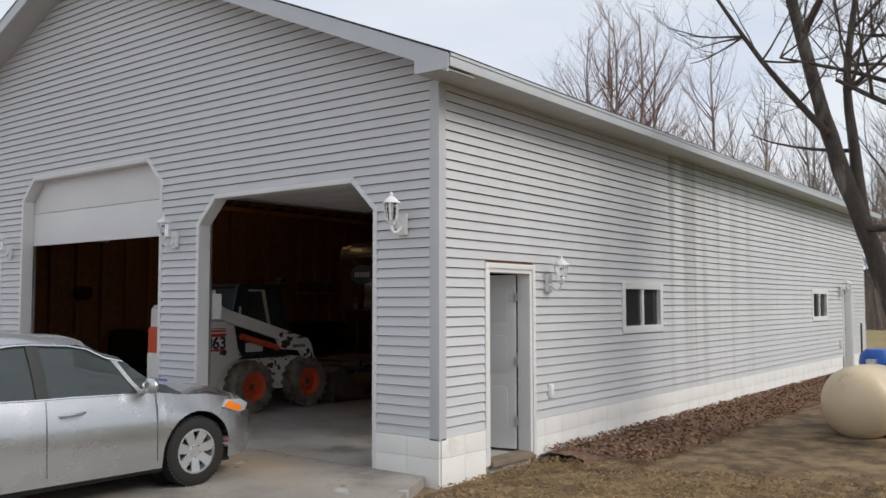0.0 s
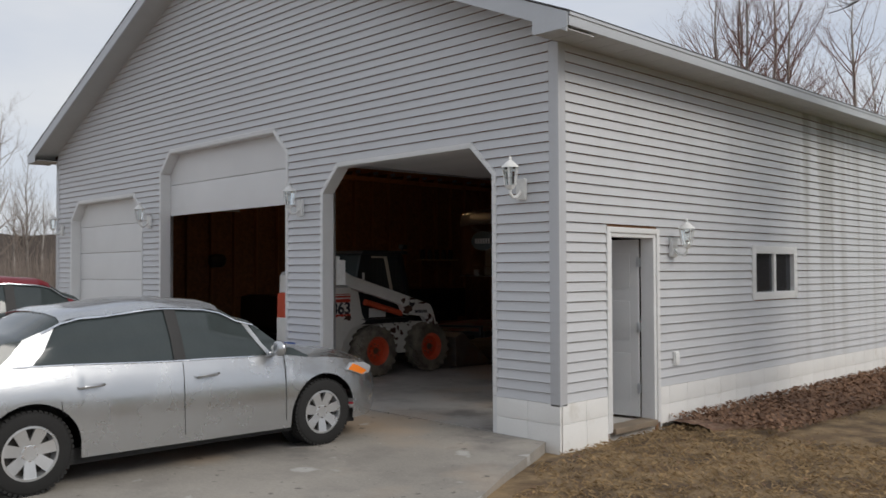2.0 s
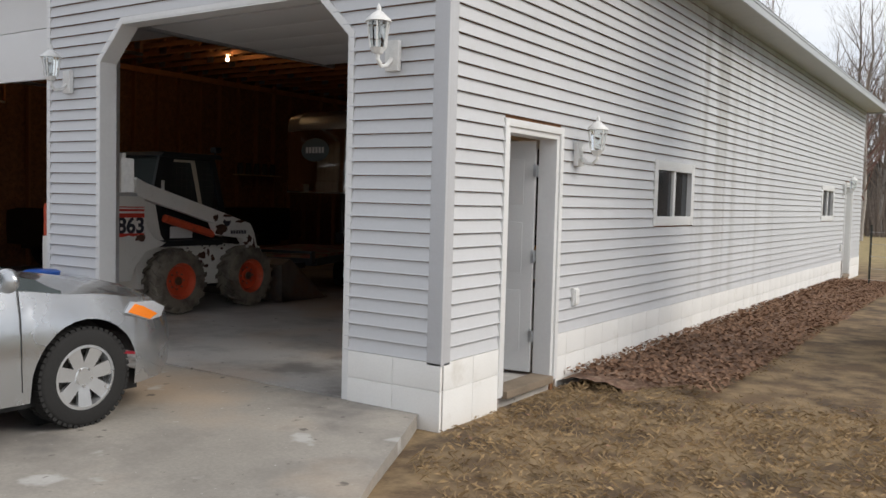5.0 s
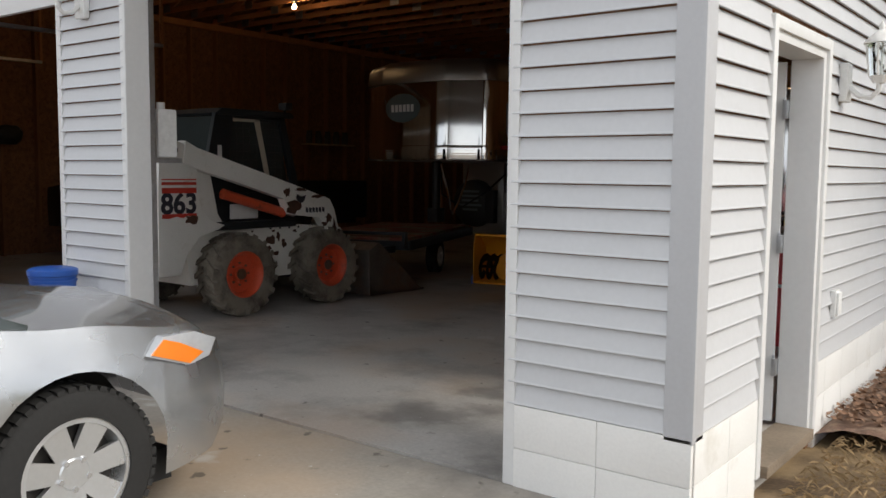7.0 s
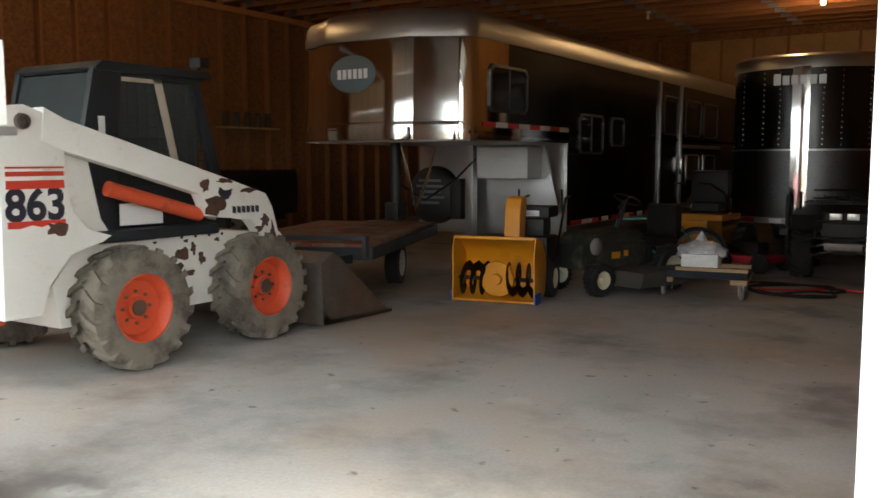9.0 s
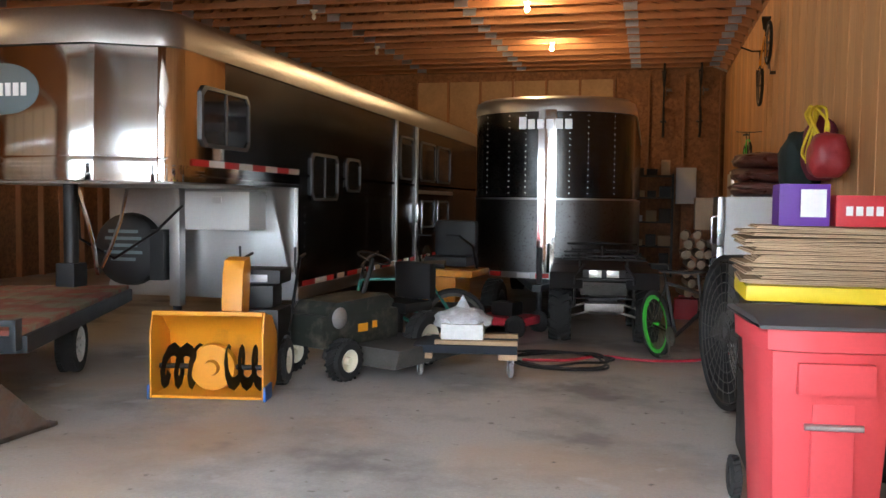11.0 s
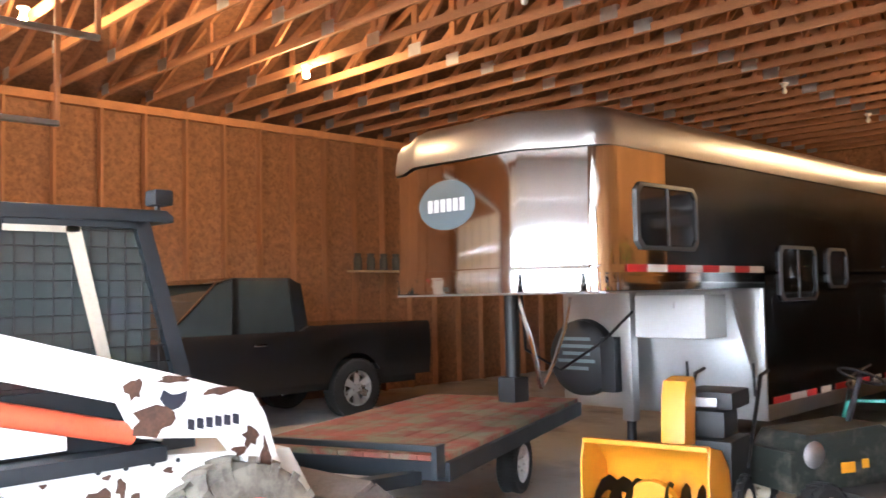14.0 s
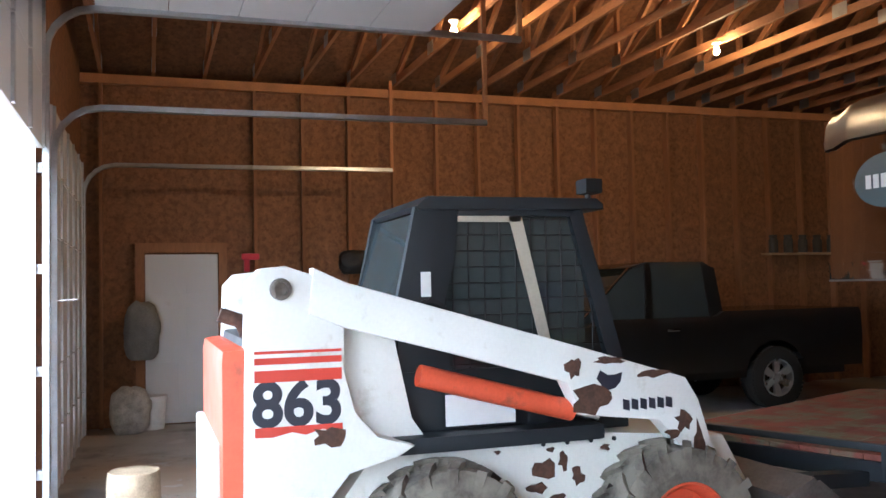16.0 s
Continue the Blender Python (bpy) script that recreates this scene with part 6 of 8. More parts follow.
# undergrowth along the woods
vs, fs = [], []
rng = random.Random(77)
for k in range(26000):
    if k % 3:
        x, y = rng.uniform(-32, 46), rng.uniform(60, 84)
    else:
        a, r = radians(rng.uniform(44, 84)), rng.uniform(68, 98)
        x, y = -r * math.sin(a), r * math.cos(a)
    h, w = rng.uniform(1.2, 4.2), rng.uniform(0.02, 0.06)
    t, lx, ly = rng.uniform(0, math.pi), rng.uniform(-0.7, 0.7), rng.uniform(-0.7, 0.7)
    b = len(vs)
    c, s = math.cos(t) * w, math.sin(t) * w
    vs += [(x - c, y - s, -0.3), (x + c, y + s, -0.3), (x + lx, y + ly, h)]
    fs.append((b, b + 1, b + 2))
tagged(raw("undergrowth", vs, fs, HAZED_TWIG), "dense brown leafless brush at the edge of the woods", "brush", "", "stuff")
bm = B()
prev = None
for k in range(60):
    a = radians(-95 + 190 * k / 59)
    p = (110 * math.sin(a), 6 + 96 * math.cos(a))
    ring = [bm.verts.new((*p, -2)), bm.verts.new((p[0], p[1], 6.0 + 2.0 * noise.noise(Vector((k * 0.9, 0, 0)))))]
    if prev:
        bm.faces.new((prev[0], ring[0], ring[1], prev[1]))
    prev = ring
structure("backdrop", bm, mat("far_woods", (0.10, 0.085, 0.078), 1.0, var=0.35, scale=0.5, fine=4, bump=0.0, stretch=(1, 1, 0.25)), "hazy brown line of distant woods", "woods")

# mulch bed and litter along the wall
bm = B()
bmesh.ops.create_grid(bm, x_segments=14, y_segments=130, size=1)
for v in bm.verts:
    u, t = (v.co.x + 1) / 2, (v.co.y + 1) / 2
    y = 8.75 + 14.0 * t
    wid = 1.35 + 0.25 * noise.noise(Vector((y * 0.8, 3, 0))) - 0.7 * max(0, 1 - t * 12)
    h = -0.04 + 0.06 * math.sin(math.pi * min(1, u * 1.0)) + 0.03 * noise.noise(Vector((u * 6, y * 3, 1)))
    v.co = Vector((SX + 0.024 + wid * u, y, h if u < 0.97 else -0.12))
structure("mulch_bed", bm, MULCH, "bed of dead leaves and mulch along the foundation", "ground", True)
rng = random.Random(9)


def scatter(name, n, place, size, material, label, category, flat=0.35, slim=1.0):
    vs, fs = [], []
    for _ in range(n):
        x, y, z = place(rng)
        t, s = rng.uniform(0, math.tau), size * rng.uniform(0.5, 1.3)
        a = Vector((math.cos(t), math.sin(t), rng.uniform(-flat, flat))) * s
        q = Vector((-math.sin(t), math.cos(t), rng.uniform(-flat, flat))) * s * 0.55 * slim
        b, c = len(vs), Vector((x, y, z))
        vs += [tuple(c - a), tuple(c + q), tuple(c + a), tuple(c - q + Vector((0, 0, s * 0.3)))]
        fs += [(b, b + 1, b + 2), (b, b + 2, b + 3)]
    tagged(raw(name, vs, fs, material), label, category, "", "stuff")


scatter("leaf_litter", 16000, lambda r: (SX + 0.05 + 1.35 * r.random() ** 1.1, 8.9 + 13.5 * r.random(), 0.005 + 0.05 * r.random()), 0.027, LEAF, "dry brown leaves heaped along the foundation", "leaves", 0.6)
scatter("fallen_leaves", 500, lambda r: (-5.2 + 9 * r.random(), 3 + 11 * r.random(), -0.035 + 0.01 * r.random()), 0.022, LEAF, "scattered dead leaves on the lawn", "leaves", 0.4)


def lawn_place(r):
    while True:
        x, y = -5.3 + 9 * r.random(), 2.0 + 10.5 * r.random() ** 0.8
        if x > -5.45 + (6.91 - y) * 0.56 + 0.1 * math.sin(y * 7) or y > 7.0:
            return x, y, -0.045


scatter("dead_grass", 60000, lawn_place, 0.035, GRASS, "short dormant brown grass", "grass", 0.9, 0.16)

# propane tank
TANK = mat("cream_tank_paint", (0.66, 0.54, 0.36), 0.42, var=0.07, scale=2.5, bump=0.03, stain=(0.42, 0.33, 0.21), stain_at=0.68, stain_scale=3)
d = thing("propane_tank", "cream horizontal propane tank with a blue valve dome", "tank", pose(-2.70, 12.3, -0.17, 0, 0, -7))
bm = B()
R, L = 0.48, 2.2
prof = [(0.0, -0.42)] + [(R * math.sin(a), -0.42 * math.cos(a)) for a in (math.pi / 2 * k / 8 for k in range(1, 9))]
prof += [(R + 0.003, 0.30), (R, 0.31), (R, L - 0.31), (R + 0.003, L - 0.30)] + [(R * math.cos(a), L + 0.42 * math.sin(a)) for a in (math.pi / 2 * k / 8 for k in range(0, 9))]
lathe(bm, prof, pose(0, 0, 0.60, -90, 0, 0), 36)
part("shell", bm, TANK, d)
bm = B()
lathe(bm, [(0.24, 0.0), (0.25, 0.05), (0.23, 0.16), (0.16, 0.23), (0.0, 0.25)], pose(0, 0.75, 1.03), 24)
part("valve_dome", bm, BLUE, d, "blue plastic valve dome")
bm = B()
box(bm, -0.06, 0.06, 0.42, 0.54, 1.02, 1.14, 0.02)
tube(bm, (0, 0.35, 1.07), (0, 0.5, 1.07), 0.025)
part("regulator", bm, GALV, d)
for yy in (0.15, 1.95):
    for xx in (-0.25, 0.25):
        bm = B()
        box(bm, xx - 0.05, xx + 0.05, yy - 0.04, yy + 0.04, -0.1, 0.22, 0.006)
        part("leg", bm, RUST, d)
bm = B()
pipe(bm, [(0.1, 0.6, 1.08), (0.44, 0.75, 0.85), (0.50, 0.9, 0.5), (0.44, 0.95, 0.1), (0.4, 1.0, -0.05)], 0.012, 6)
part("gas_line", bm, BLACK_PLASTIC, d)
bm = B()
for k in range(5):
    box(bm, R * 0.93, R * 0.955, 0.95 + k * 0.10, 1.02 + k * 0.10, 0.80, 0.87)
part("tank_marking", bm, LOGO, d)

# fence of steel posts and wire, with a gate
FENCE = mat("green_steel_post", (0.05, 0.055, 0.045), 0.7, 0.3, var=0.3)
d = thing("wire_fence", "wire field fence on dark steel posts", "fence")
xs = [(-4.6, 21.5), (-3.3, 20.9), (-2.0, 20.4), (-0.8, 18.9), (0.35, 17.2), (1.0, 15.6)]
for x, y in xs:
    bm = B()
    prism(bm, [(x - 0.02, y), (x + 0.02, y), (x + 0.02, y + 0.006), (x + 0.004, y + 0.006), (x + 0.004, y + 0.03), (x - 0.004, y + 0.03), (x - 0.004, y + 0.006), (x - 0.02, y + 0.006)], "z", -0.2, 1.25)
    part("post", bm, FENCE, d)
for z in (0.12, 0.35, 0.6, 0.85, 1.1):
    bm = B()
    pipe(bm, [(x, y - 0.004, z) for x, y in xs], 0.004, 4)
    part("wire", bm, GALV, d)
bm = B()
(xa, ya), (xb, yb) = xs[-2:]
for k in range(12):
    t = k / 12
    tube(bm, (xa + (xb - xa) * t, ya + (yb - ya) * t, 0.05), (xa + (xb - xa) * t, ya + (yb - ya) * t, 1.15), 0.003, 0.003, 4)
part("mesh", bm, GALV, d)
WOODPOST = mat("weathered_post", (0.20, 0.165, 0.12), 0.85, var=0.3, stretch=(1, 1, 0.2))
d = thing("gate_post", "square weathered wooden gate post", "post", pose(1.10, 15.42, -0.2))
bm = B()
box(bm, -0.075, 0.075, -0.075, 0.075, 0, 1.75, 0.008)
part("post", bm, WOODPOST, d)
d = thing("metal_gate", "galvanised tube farm gate", "gate", pose(1.26, 15.35, 0.0, 0, 0, -30))
for z in (0.15, 0.4, 0.65, 0.9, 1.2):
    bm = B()
    tube(bm, (0.0, 0, z), (3.2, 0, z), 0.02, 0.02, 8)
    part("rail", bm, GALV, d)
for x in (0.0, 1.6, 3.2):
    bm = B()
    tube(bm, (x, 0, 0.1), (x, 0, 1.25), 0.022, 0.022, 8)
    part("stile", bm, GALV, d)
for dx, l in ((-0.35, 0.25), (-0.5, 0.35), (-0.62, 0.1)):
    d = thing("loose_post", "dark steel post leaning on the fence", "post", pose(1.0 + dx, 15.3, -0.1, 0, l * 22, 0), "leaning posts")
    bm = B()
    tube(bm, (0, 0, 0), (0, 0, 1.25), 0.02, 0.02, 6)
    part("post", bm, FENCE, d)


# ---- things on the garage floor ----
YELLOW = mat("yellow_paint", (0.72, 0.29, 0.012), 0.42, var=0.06, scale=4, bump=0.03, stain=(0.40, 0.16, 0.02), stain_at=0.7)
MOWER = mat("dark_mower_paint", (0.020, 0.024, 0.020), 0.5, var=0.2, bump=0.1, stain=(0.10, 0.09, 0.07), stain_at=0.6, stain_scale=5)
DUST = mat("dusty_black_steel", (0.06, 0.055, 0.048), 0.8, var=0.3, scale=6, bump=0.2)
CREAM = mat("cream_rim", (0.70, 0.64, 0.48), 0.5, var=0.05)
MINT = mat("mint_green_paint", (0.05, 0.32, 0.25), 0.35, var=0.08, bump=0.0)
LIME = mat("lime_rim", (0.08, 0.62, 0.05), 0.4, var=0.05, bump=0.0)
CARD = mat("cardboard", (0.46, 0.33, 0.20), 0.85, var=0.15, scale=5, bump=0.1, piece=0.2)
RED_PLASTIC = mat("faded_red_plastic", (0.55, 0.055, 0.065), 0.5, var=0.08, scale=3, bump=0.05, stain=(0.36, 0.04, 0.05), stain_at=0.68)
FRIDGE = mat("fridge_enamel", (0.62, 0.62, 0.60), 0.4, var=0.05, scale=2, bump=0.05, stain=(0.45, 0.43, 0.40), stain_at=0.7)
BAG = mat("brown_sack", (0.10, 0.035, 0.025), 0.3, var=0.3, scale=8, bump=0.5)
NAVY = mat("dark_green_fabric", (0.012, 0.024, 0.022), 0.85, var=0.3, scale=12, bump=0.5)
MAROON = mat("maroon_fabric", (0.13, 0.012, 0.03), 0.8, var=0.25, scale=10, bump=0.4)
PURPLE = mat("purple_carton", (0.10, 0.02, 0.26), 0.5, var=0.08, bump=0.05)
HOSE_RED = mat("red_hose", (0.55, 0.03, 0.05), 0.5, var=0.1, bump=0.05)
POLY = mat("clear_wrap", (0.55, 0.56, 0.58), 0.25, var=0.2, scale=15, bump=0.6)
WOOD = mat("raw_wood", (0.45, 0.30, 0.17), 0.8, var=0.25, scale=6, bump=0.2, stretch=(0.3, 1, 1))
LOGWOOD = mat("split_log", (0.34, 0.25, 0.16), 0.85, var=0.35, scale=10, bump=0.4, piece=0.2)


def simple_wheel(parent, x, y, r, w, rim, m=None, tyre=None):
    """A small wheel, axle along x."""
    q = new("wheel")
    q.parent = parent
    q.matrix_local = (m or Matrix()) @ pose(x, y, r, 0, 90, 0)
    bm = B()
    h = w / 2
    lathe(bm, [(r * 0.55, -h), (r * 0.85, -h), (r, -h * 0.6), (r, h * 0.6), (r * 0.85, h), (r * 0.55, h), (r * 0.5, 0)], seg=28)
    for k in range(20):
        a = k * math.tau / 20
        bmesh.ops.create_cube(bm, size=1, matrix=Matrix.Rotation(a, 4, "Z") @ Matrix.Translation((r, 0, 0)) @ Matrix.Rotation(0.5, 4, "X") @ Matrix.Diagonal((0.018, r * 0.12, w * 0.8, 1)))
    part("tyre", bm, tyre or RUBBER, q)
    bm = B()
    lathe(bm, [(0.0, -h * 0.7), (r * 0.5, -h * 0.7), (r * 0.56, -h), (r * 0.56, h), (r * 0.5, h * 0.8), (r * 0.2, h * 0.5), (r * 0.15, h), (0, h)], seg=24)
    part("rim", bm, rim, q)
    return q


def snow_blower(m):
    d = thing("snow_blower", "yellow two-stage snow blower with black engine and blue skids", "snow blower", m)
    W, H = 0.41, 0.63
    bm = B()
    arc = [(0.0, 0.03)] + [(0.42 - 0.10 * math.cos(a), 0.30 - 0.27 * math.sin(a)) for a in (math.pi / 2 * k / 6 for k in range(6, -1, -1))]
    back = [(-0.02, 0.03), (0.20, 0.03), (0.33, 0.10), (0.37, 0.28), (0.34, 0.45), (0.20, 0.58), (0.02, H)]
    out = [(0.02, H + 0.015), (0.22, 0.60), (0.36, 0.46), (0.39, 0.28), (0.35, 0.08), (0.22, 0.012), (-0.02, 0.012)]
    prism(bm, back + out, "x", -W, W, 0.002)
    for s in (-1, 1):
        prism(bm, [(-0.03, 0.012), (0.22, 0.012), (0.35, 0.08), (0.39, 0.28), (0.36, 0.46), (0.22, 0.60), (0.02, H + 0.015), (-0.03, 0.5)], "x", s * W, s * (W + 0.012), 0.002)
    box(bm, -W, W, -0.01, 0.05, H - 0.01, H + 0.02, 0.004)
    part("auger_housing", bm, YELLOW, d)
    for s in (-1, 1):
        bm = B()
        box(bm, s * (W + 0.012), s * (W + 0.03), -0.04, 0.16, 0.0, 0.11, 0.006)
        part("skid_shoe", bm, BLUE, d, "blue skid shoe")
        bm = B()
        ribbon = []
        for k in range(29):
            a, x = 0.9 + k * 0.62, s * (0.10 + 0.28 * k / 28)
            ribbon.append([bm.verts.new((x, 0.14 + q * math.cos(a), 0.22 + q * math.sin(a))) for q in (0.075, 0.125, 0.175)])
        for p, q in zip(ribbon, ribbon[1:]):
            for u in (0, 1):
                bm.faces.new((p[u], p[u + 1], q[u + 1], q[u]))
        bmesh.ops.solidify(bm, geom=bm.faces[:], thickness=0.012)
        tube(bm, (s * 0.05, 0.14, 0.22), (s * W, 0.14, 0.22), 0.02)
        part("auger", bm, BLACK_PLASTIC, d, "black spiral auger")
    bm = B()
    lathe(bm, [(0.0, 0.0), (0.05, 0.0), (0.06, -0.05), (0.17, -0.05), (0.18, -0.10), (0.0, -0.12)], pose(0, 0.10, 0.22, 90, 0, 0) @ Matrix.Translation((0, 0, 0.05)), 20)
    part("impeller", bm, YELLOW, d)
    bm = B()
    prism(bm, [(-0.10, 0.0), (0.10, 0.0), (0.10, 0.38), (0.06, 0.44), (-0.08, 0.40), (-0.11, 0.3)], "x", -0.07, 0.09, 0.015)
    bmesh.ops.transform(bm, matrix=pose(0.10, 0.32, 0.60, -8, 0, 0), verts=bm.verts[:])
    part("chute", bm, YELLOW, d, "yellow discharge chute")
    bm = B()
    box(bm, 0.0, 0.42, 0.42, 0.85, 0.30, 0.62, 0.03)
    box(bm, 0.08, 0.36, 0.50, 0.80, 0.62, 0.80, 0.04)
    box(bm, 0.05, 0.40, 0.55, 0.95, 0.80, 0.92, 0.03)
    part("engine", bm, BLACK_PLASTIC, d)
    bm = B()
    box(bm, 0.15, 0.30, 0.535, 0.552, 0.82, 0.88, 0.008)
    part("headlight", bm, LENS, d)
    bm = B()
    for s in (-0.05, 0.42):
        pipe(bm, [(s, 0.75, 0.40), (s, 1.0, 0.75), (s, 1.15, 0.98), (s, 1.35, 1.0)], 0.014, 8)
        tube(bm, (s, 1.0, 0.85), (s, 0.98, 1.08), 0.01)
    part("handlebar", bm, BLACK_PLASTIC, d)
    for x in (-0.18, 0.40):
        simple_wheel(d, x, 0.62, 0.19, 0.12, CREAM)
    return d


snow_blower(pose(-10.20, 12.70, 0, 0, 0, 10))


def riding_mower(m):
    """Old rear-engine mower body with a broad deck, nose to +y."""
    d = thing("riding_mower", "dark dusty riding mower with a cutting deck", "lawn mower", m)
    bm = B()
    box(bm, -0.22, 0.22, -0.5, 0.45, 0.26, 0.53, 0.03)
    prism(bm, [(-0.45, 0.52), (0.35, 0.52), (0.40, 0.60), (0.30, 0.66), (-0.35, 0.63)], "x", -0.22, 0.22, 0.03)
    part("hood", bm, MOWER, d)
    bm = B()
    prism(bm, [(-0.15, 0.10), (1.05, 0.12), (1.05, 0.17), (0.6, 0.27), (-0.1, 0.25)], "x", -0.15, 0.70, 0.02)
    part("cutting_deck", bm, DUST, d, "dusty steel cutting deck")
    bm = B()
    lathe(bm, [(0.0, 0.03), (0.05, 0.03), (0.09, 0.0)], pose(0.22, -0.3, 0.50, 0, 90, 0), 18)
    part("muffler", bm, GALV, d)
    bm = B()
    box(bm, 0.221, 0.225, -0.08, 0.04, 0.36, 0.43)
    box(bm, 0.221, 0.225, 0.10, 0.16, 0.38, 0.44)
    part("warning_label", bm, YELLOW, d, "yellow warning labels")
    bm = B()
    box(bm, -0.22, 0.22, 0.55, 0.95, 0.45, 0.55, 0.04)
    box(bm, -0.22, 0.22, 0.90, 1.0, 0.55, 0.9, 0.04)
    tube(bm, (0, 0.7, 0.25), (0, 0.7, 0.46), 0.05)
    part("seat", bm, BLACK_PLASTIC, d)
    bm = B()
    pipe(bm, [(0, 0.2, 0.6), (0, 0.35, 0.95)], 0.02)
    lathe(bm, [(0.15, -0.01), (0.165, 0.0), (0.15, 0.012), (0.135, 0.0), (0.15, -0.01)], pose(0, 0.36, 0.96, -25, 0, 0), 20)
    part("steering_wheel", bm, BLACK_PLASTIC, d)
    for x, y, r in ((-0.32, -0.35, 0.17), (0.32, -0.35, 0.17), (-0.36, 0.65, 0.24), (0.36, 0.65, 0.24)):
        simple_wheel(d, x, y, r, 0.14, CREAM)
    return d


riding_mower(pose(-9.63, 14.08, 0, 0, 0, -24))


def zero_turn(m):
    d = thing("lawn_tractor", "yellow lawn tractor with a high black seat", "lawn mower", m)
    bm = B()
    box(bm, -0.45, 0.45, -0.12, 0.5, 0.60, 0.68, 0.02)
    box(bm, -0.24, 0.24, -0.10, 0.4, 0.30, 0.60, 0.03)
    part("body", bm, YELLOW, d)
    bm = B()
    box(bm, -0.28, 0.28, 0.15, 0.6, 0.70, 0.82, 0.05)
    box(bm, -0.27, 0.27, 0.48, 0.62, 0.80, 1.25, 0.06)
    part("seat", bm, BLACK_PLASTIC, d)
    bm = B()
    box(bm, -0.6, 0.6, -0.2, 0.7, 0.08, 0.25, 0.04)
    part("deck", bm, MOWER, d)
    for s in (-1, 1):
        bm = B()
        pipe(bm, [(s * 0.36, 0.3, 0.66), (s * 0.36, 0.15, 0.95), (s * 0.25, -0.05, 1.08), (s * 0.1, -0.05, 1.08)], 0.015)
        part("steering_lever", bm, BLACK_PLASTIC, d)
        simple_wheel(d, s * 0.5, 0.55, 0.27, 0.2, BLACK_PLASTIC)
        simple_wheel(d, s * 0.4, -0.45, 0.14, 0.1, BLACK_PLASTIC)
    return d


zero_turn(pose(-9.48, 16.93, 0, 0, 0, -8))


def bicycle(frame_mat, rim_mat, m, label, wheels=True, front_turn=0.0, group=""):
    """A bicycle standing at the origin, rear axle at y 0, front axle at y 1.05."""
    d = thing("bicycle", label, "bicycle", m, group)
    r = 0.33
    bm = B()
    bb, seat, head0, head1 = (0, 0.42, 0.28), (0, 0.25, 0.75), (0, 0.92, 0.72), (0, 0.96, 0.58)
    for a, b, w in ((bb, seat, 0.016), (seat, head0, 0.015), (bb, head1, 0.018), (head0, head1, 0.02), ((0.04, 0, r), bb, 0.009), ((-0.04, 0, r), bb, 0.009), ((0.04, 0, r), seat, 0.008), ((-0.04, 0, r), seat, 0.008)):
        tube(bm, a, b, w, w, 8)
    part("frame", bm, frame_mat, d)
    bm = B()
    for s in (-0.05, 0.05):
        pipe(bm, [(s, 0.97, 0.58), (s, 1.05, r)], 0.012)
    pipe(bm, [(0, 0.92, 0.72), (0, 0.88, 0.88)], 0.014)
    pipe(bm, [(-0.30, 0.80, 0.92), (-0.12, 0.88, 0.90), (0.12, 0.88, 0.90), (0.30, 0.80, 0.92)], 0.013)
    part("fork", bm, BLACK_PLASTIC, d)
    bm = B()
    tube(bm, seat, (0, 0.20, 0.88), 0.013)
    prism(bm, [(-0.07, 0.08), (0.07, 0.08), (0.02, 0.34), (-0.02, 0.34)], "z", 0.87, 0.92, 0.012)
    part("saddle", bm, BLACK_PLASTIC, d)
    bm = B()
    lathe(bm, [(0.0, -0.006), (0.09, -0.006), (0.09, 0.006), (0.0, 0.006)], pose(0.05, 0.42, 0.28, 0, 90, 0), 20)
    box(bm, 0.06, 0.075, 0.41, 0.43, 0.10, 0.28)
    box(bm, 0.06, 0.15, 0.39, 0.45, 0.09, 0.11)
    part("crank", bm, STEEL, d)
    for y in (0.0, 1.05)[:2 if wheels else 1]:
        q = new("wheel")
        q.parent = d
        q.matrix_local = pose(0, y, r, 0, 90, front_turn if y else 0)
        bm = B()
        lathe(bm, [(r - 0.028 + 0.024 * math.cos(a), 0.024 * math.sin(a)) for a in (math.tau * k / 8 for k in range(9))], seg=36)
        part("tyre", bm, RUBBER, q)
        bm = B()
        lathe(bm, [(r - 0.052, -0.014), (r - 0.085, -0.012), (r - 0.085, 0.012), (r - 0.052, 0.014)], seg=36)
        lathe(bm, [(0.02, -0.04), (0.02, 0.04)], seg=10)
        part("rim", bm, rim_mat, q)
        bm = B()
        for k in range(20):
            a = k * math.tau / 20
            tube(bm, (0.02 * math.cos(a + 0.5), 0.02 * math.sin(a + 0.5), 0.03 * (-1) ** k), ((r - 0.08) * math.cos(a), (r - 0.08) * math.sin(a), 0), 0.002, 0.002, 4)
        part("spokes", bm, STEEL, q)
    return d


bicycle(MINT, STEEL, pose(-8.93, 15.33, 0.0, 0, 0, 96) @ pose(0, 0, 0, 0, -14, 0), "mint green bicycle with its front wheel missing", False)
bicycle(BLACK_PLASTIC, LIME, pose(-6.981, 15.48, 0, 0, 0, 204) @ pose(0, 0, 0, 0, 3, 0), "black bicycle with lime green rims on its kickstand", True, -26)
bicycle(BLACK_PLASTIC, BLACK_PLASTIC, pose(-6.85, YB - 0.45, 4.25, 0, 0, 0) @ pose(0, 0, 0, -90, 0, 0), "black bicycle hung by a wheel on the rear wall", True, 0, "hung bicycles")
bicycle(BLACK_PLASTIC, BLACK_PLASTIC, pose(-6.12, YB - 0.45, 4.25, 0, 0, 0) @ pose(0, 0, 0, -90, 0, 0), "black bicycle hung by a wheel on the rear wall", True, 0, "hung bicycles")
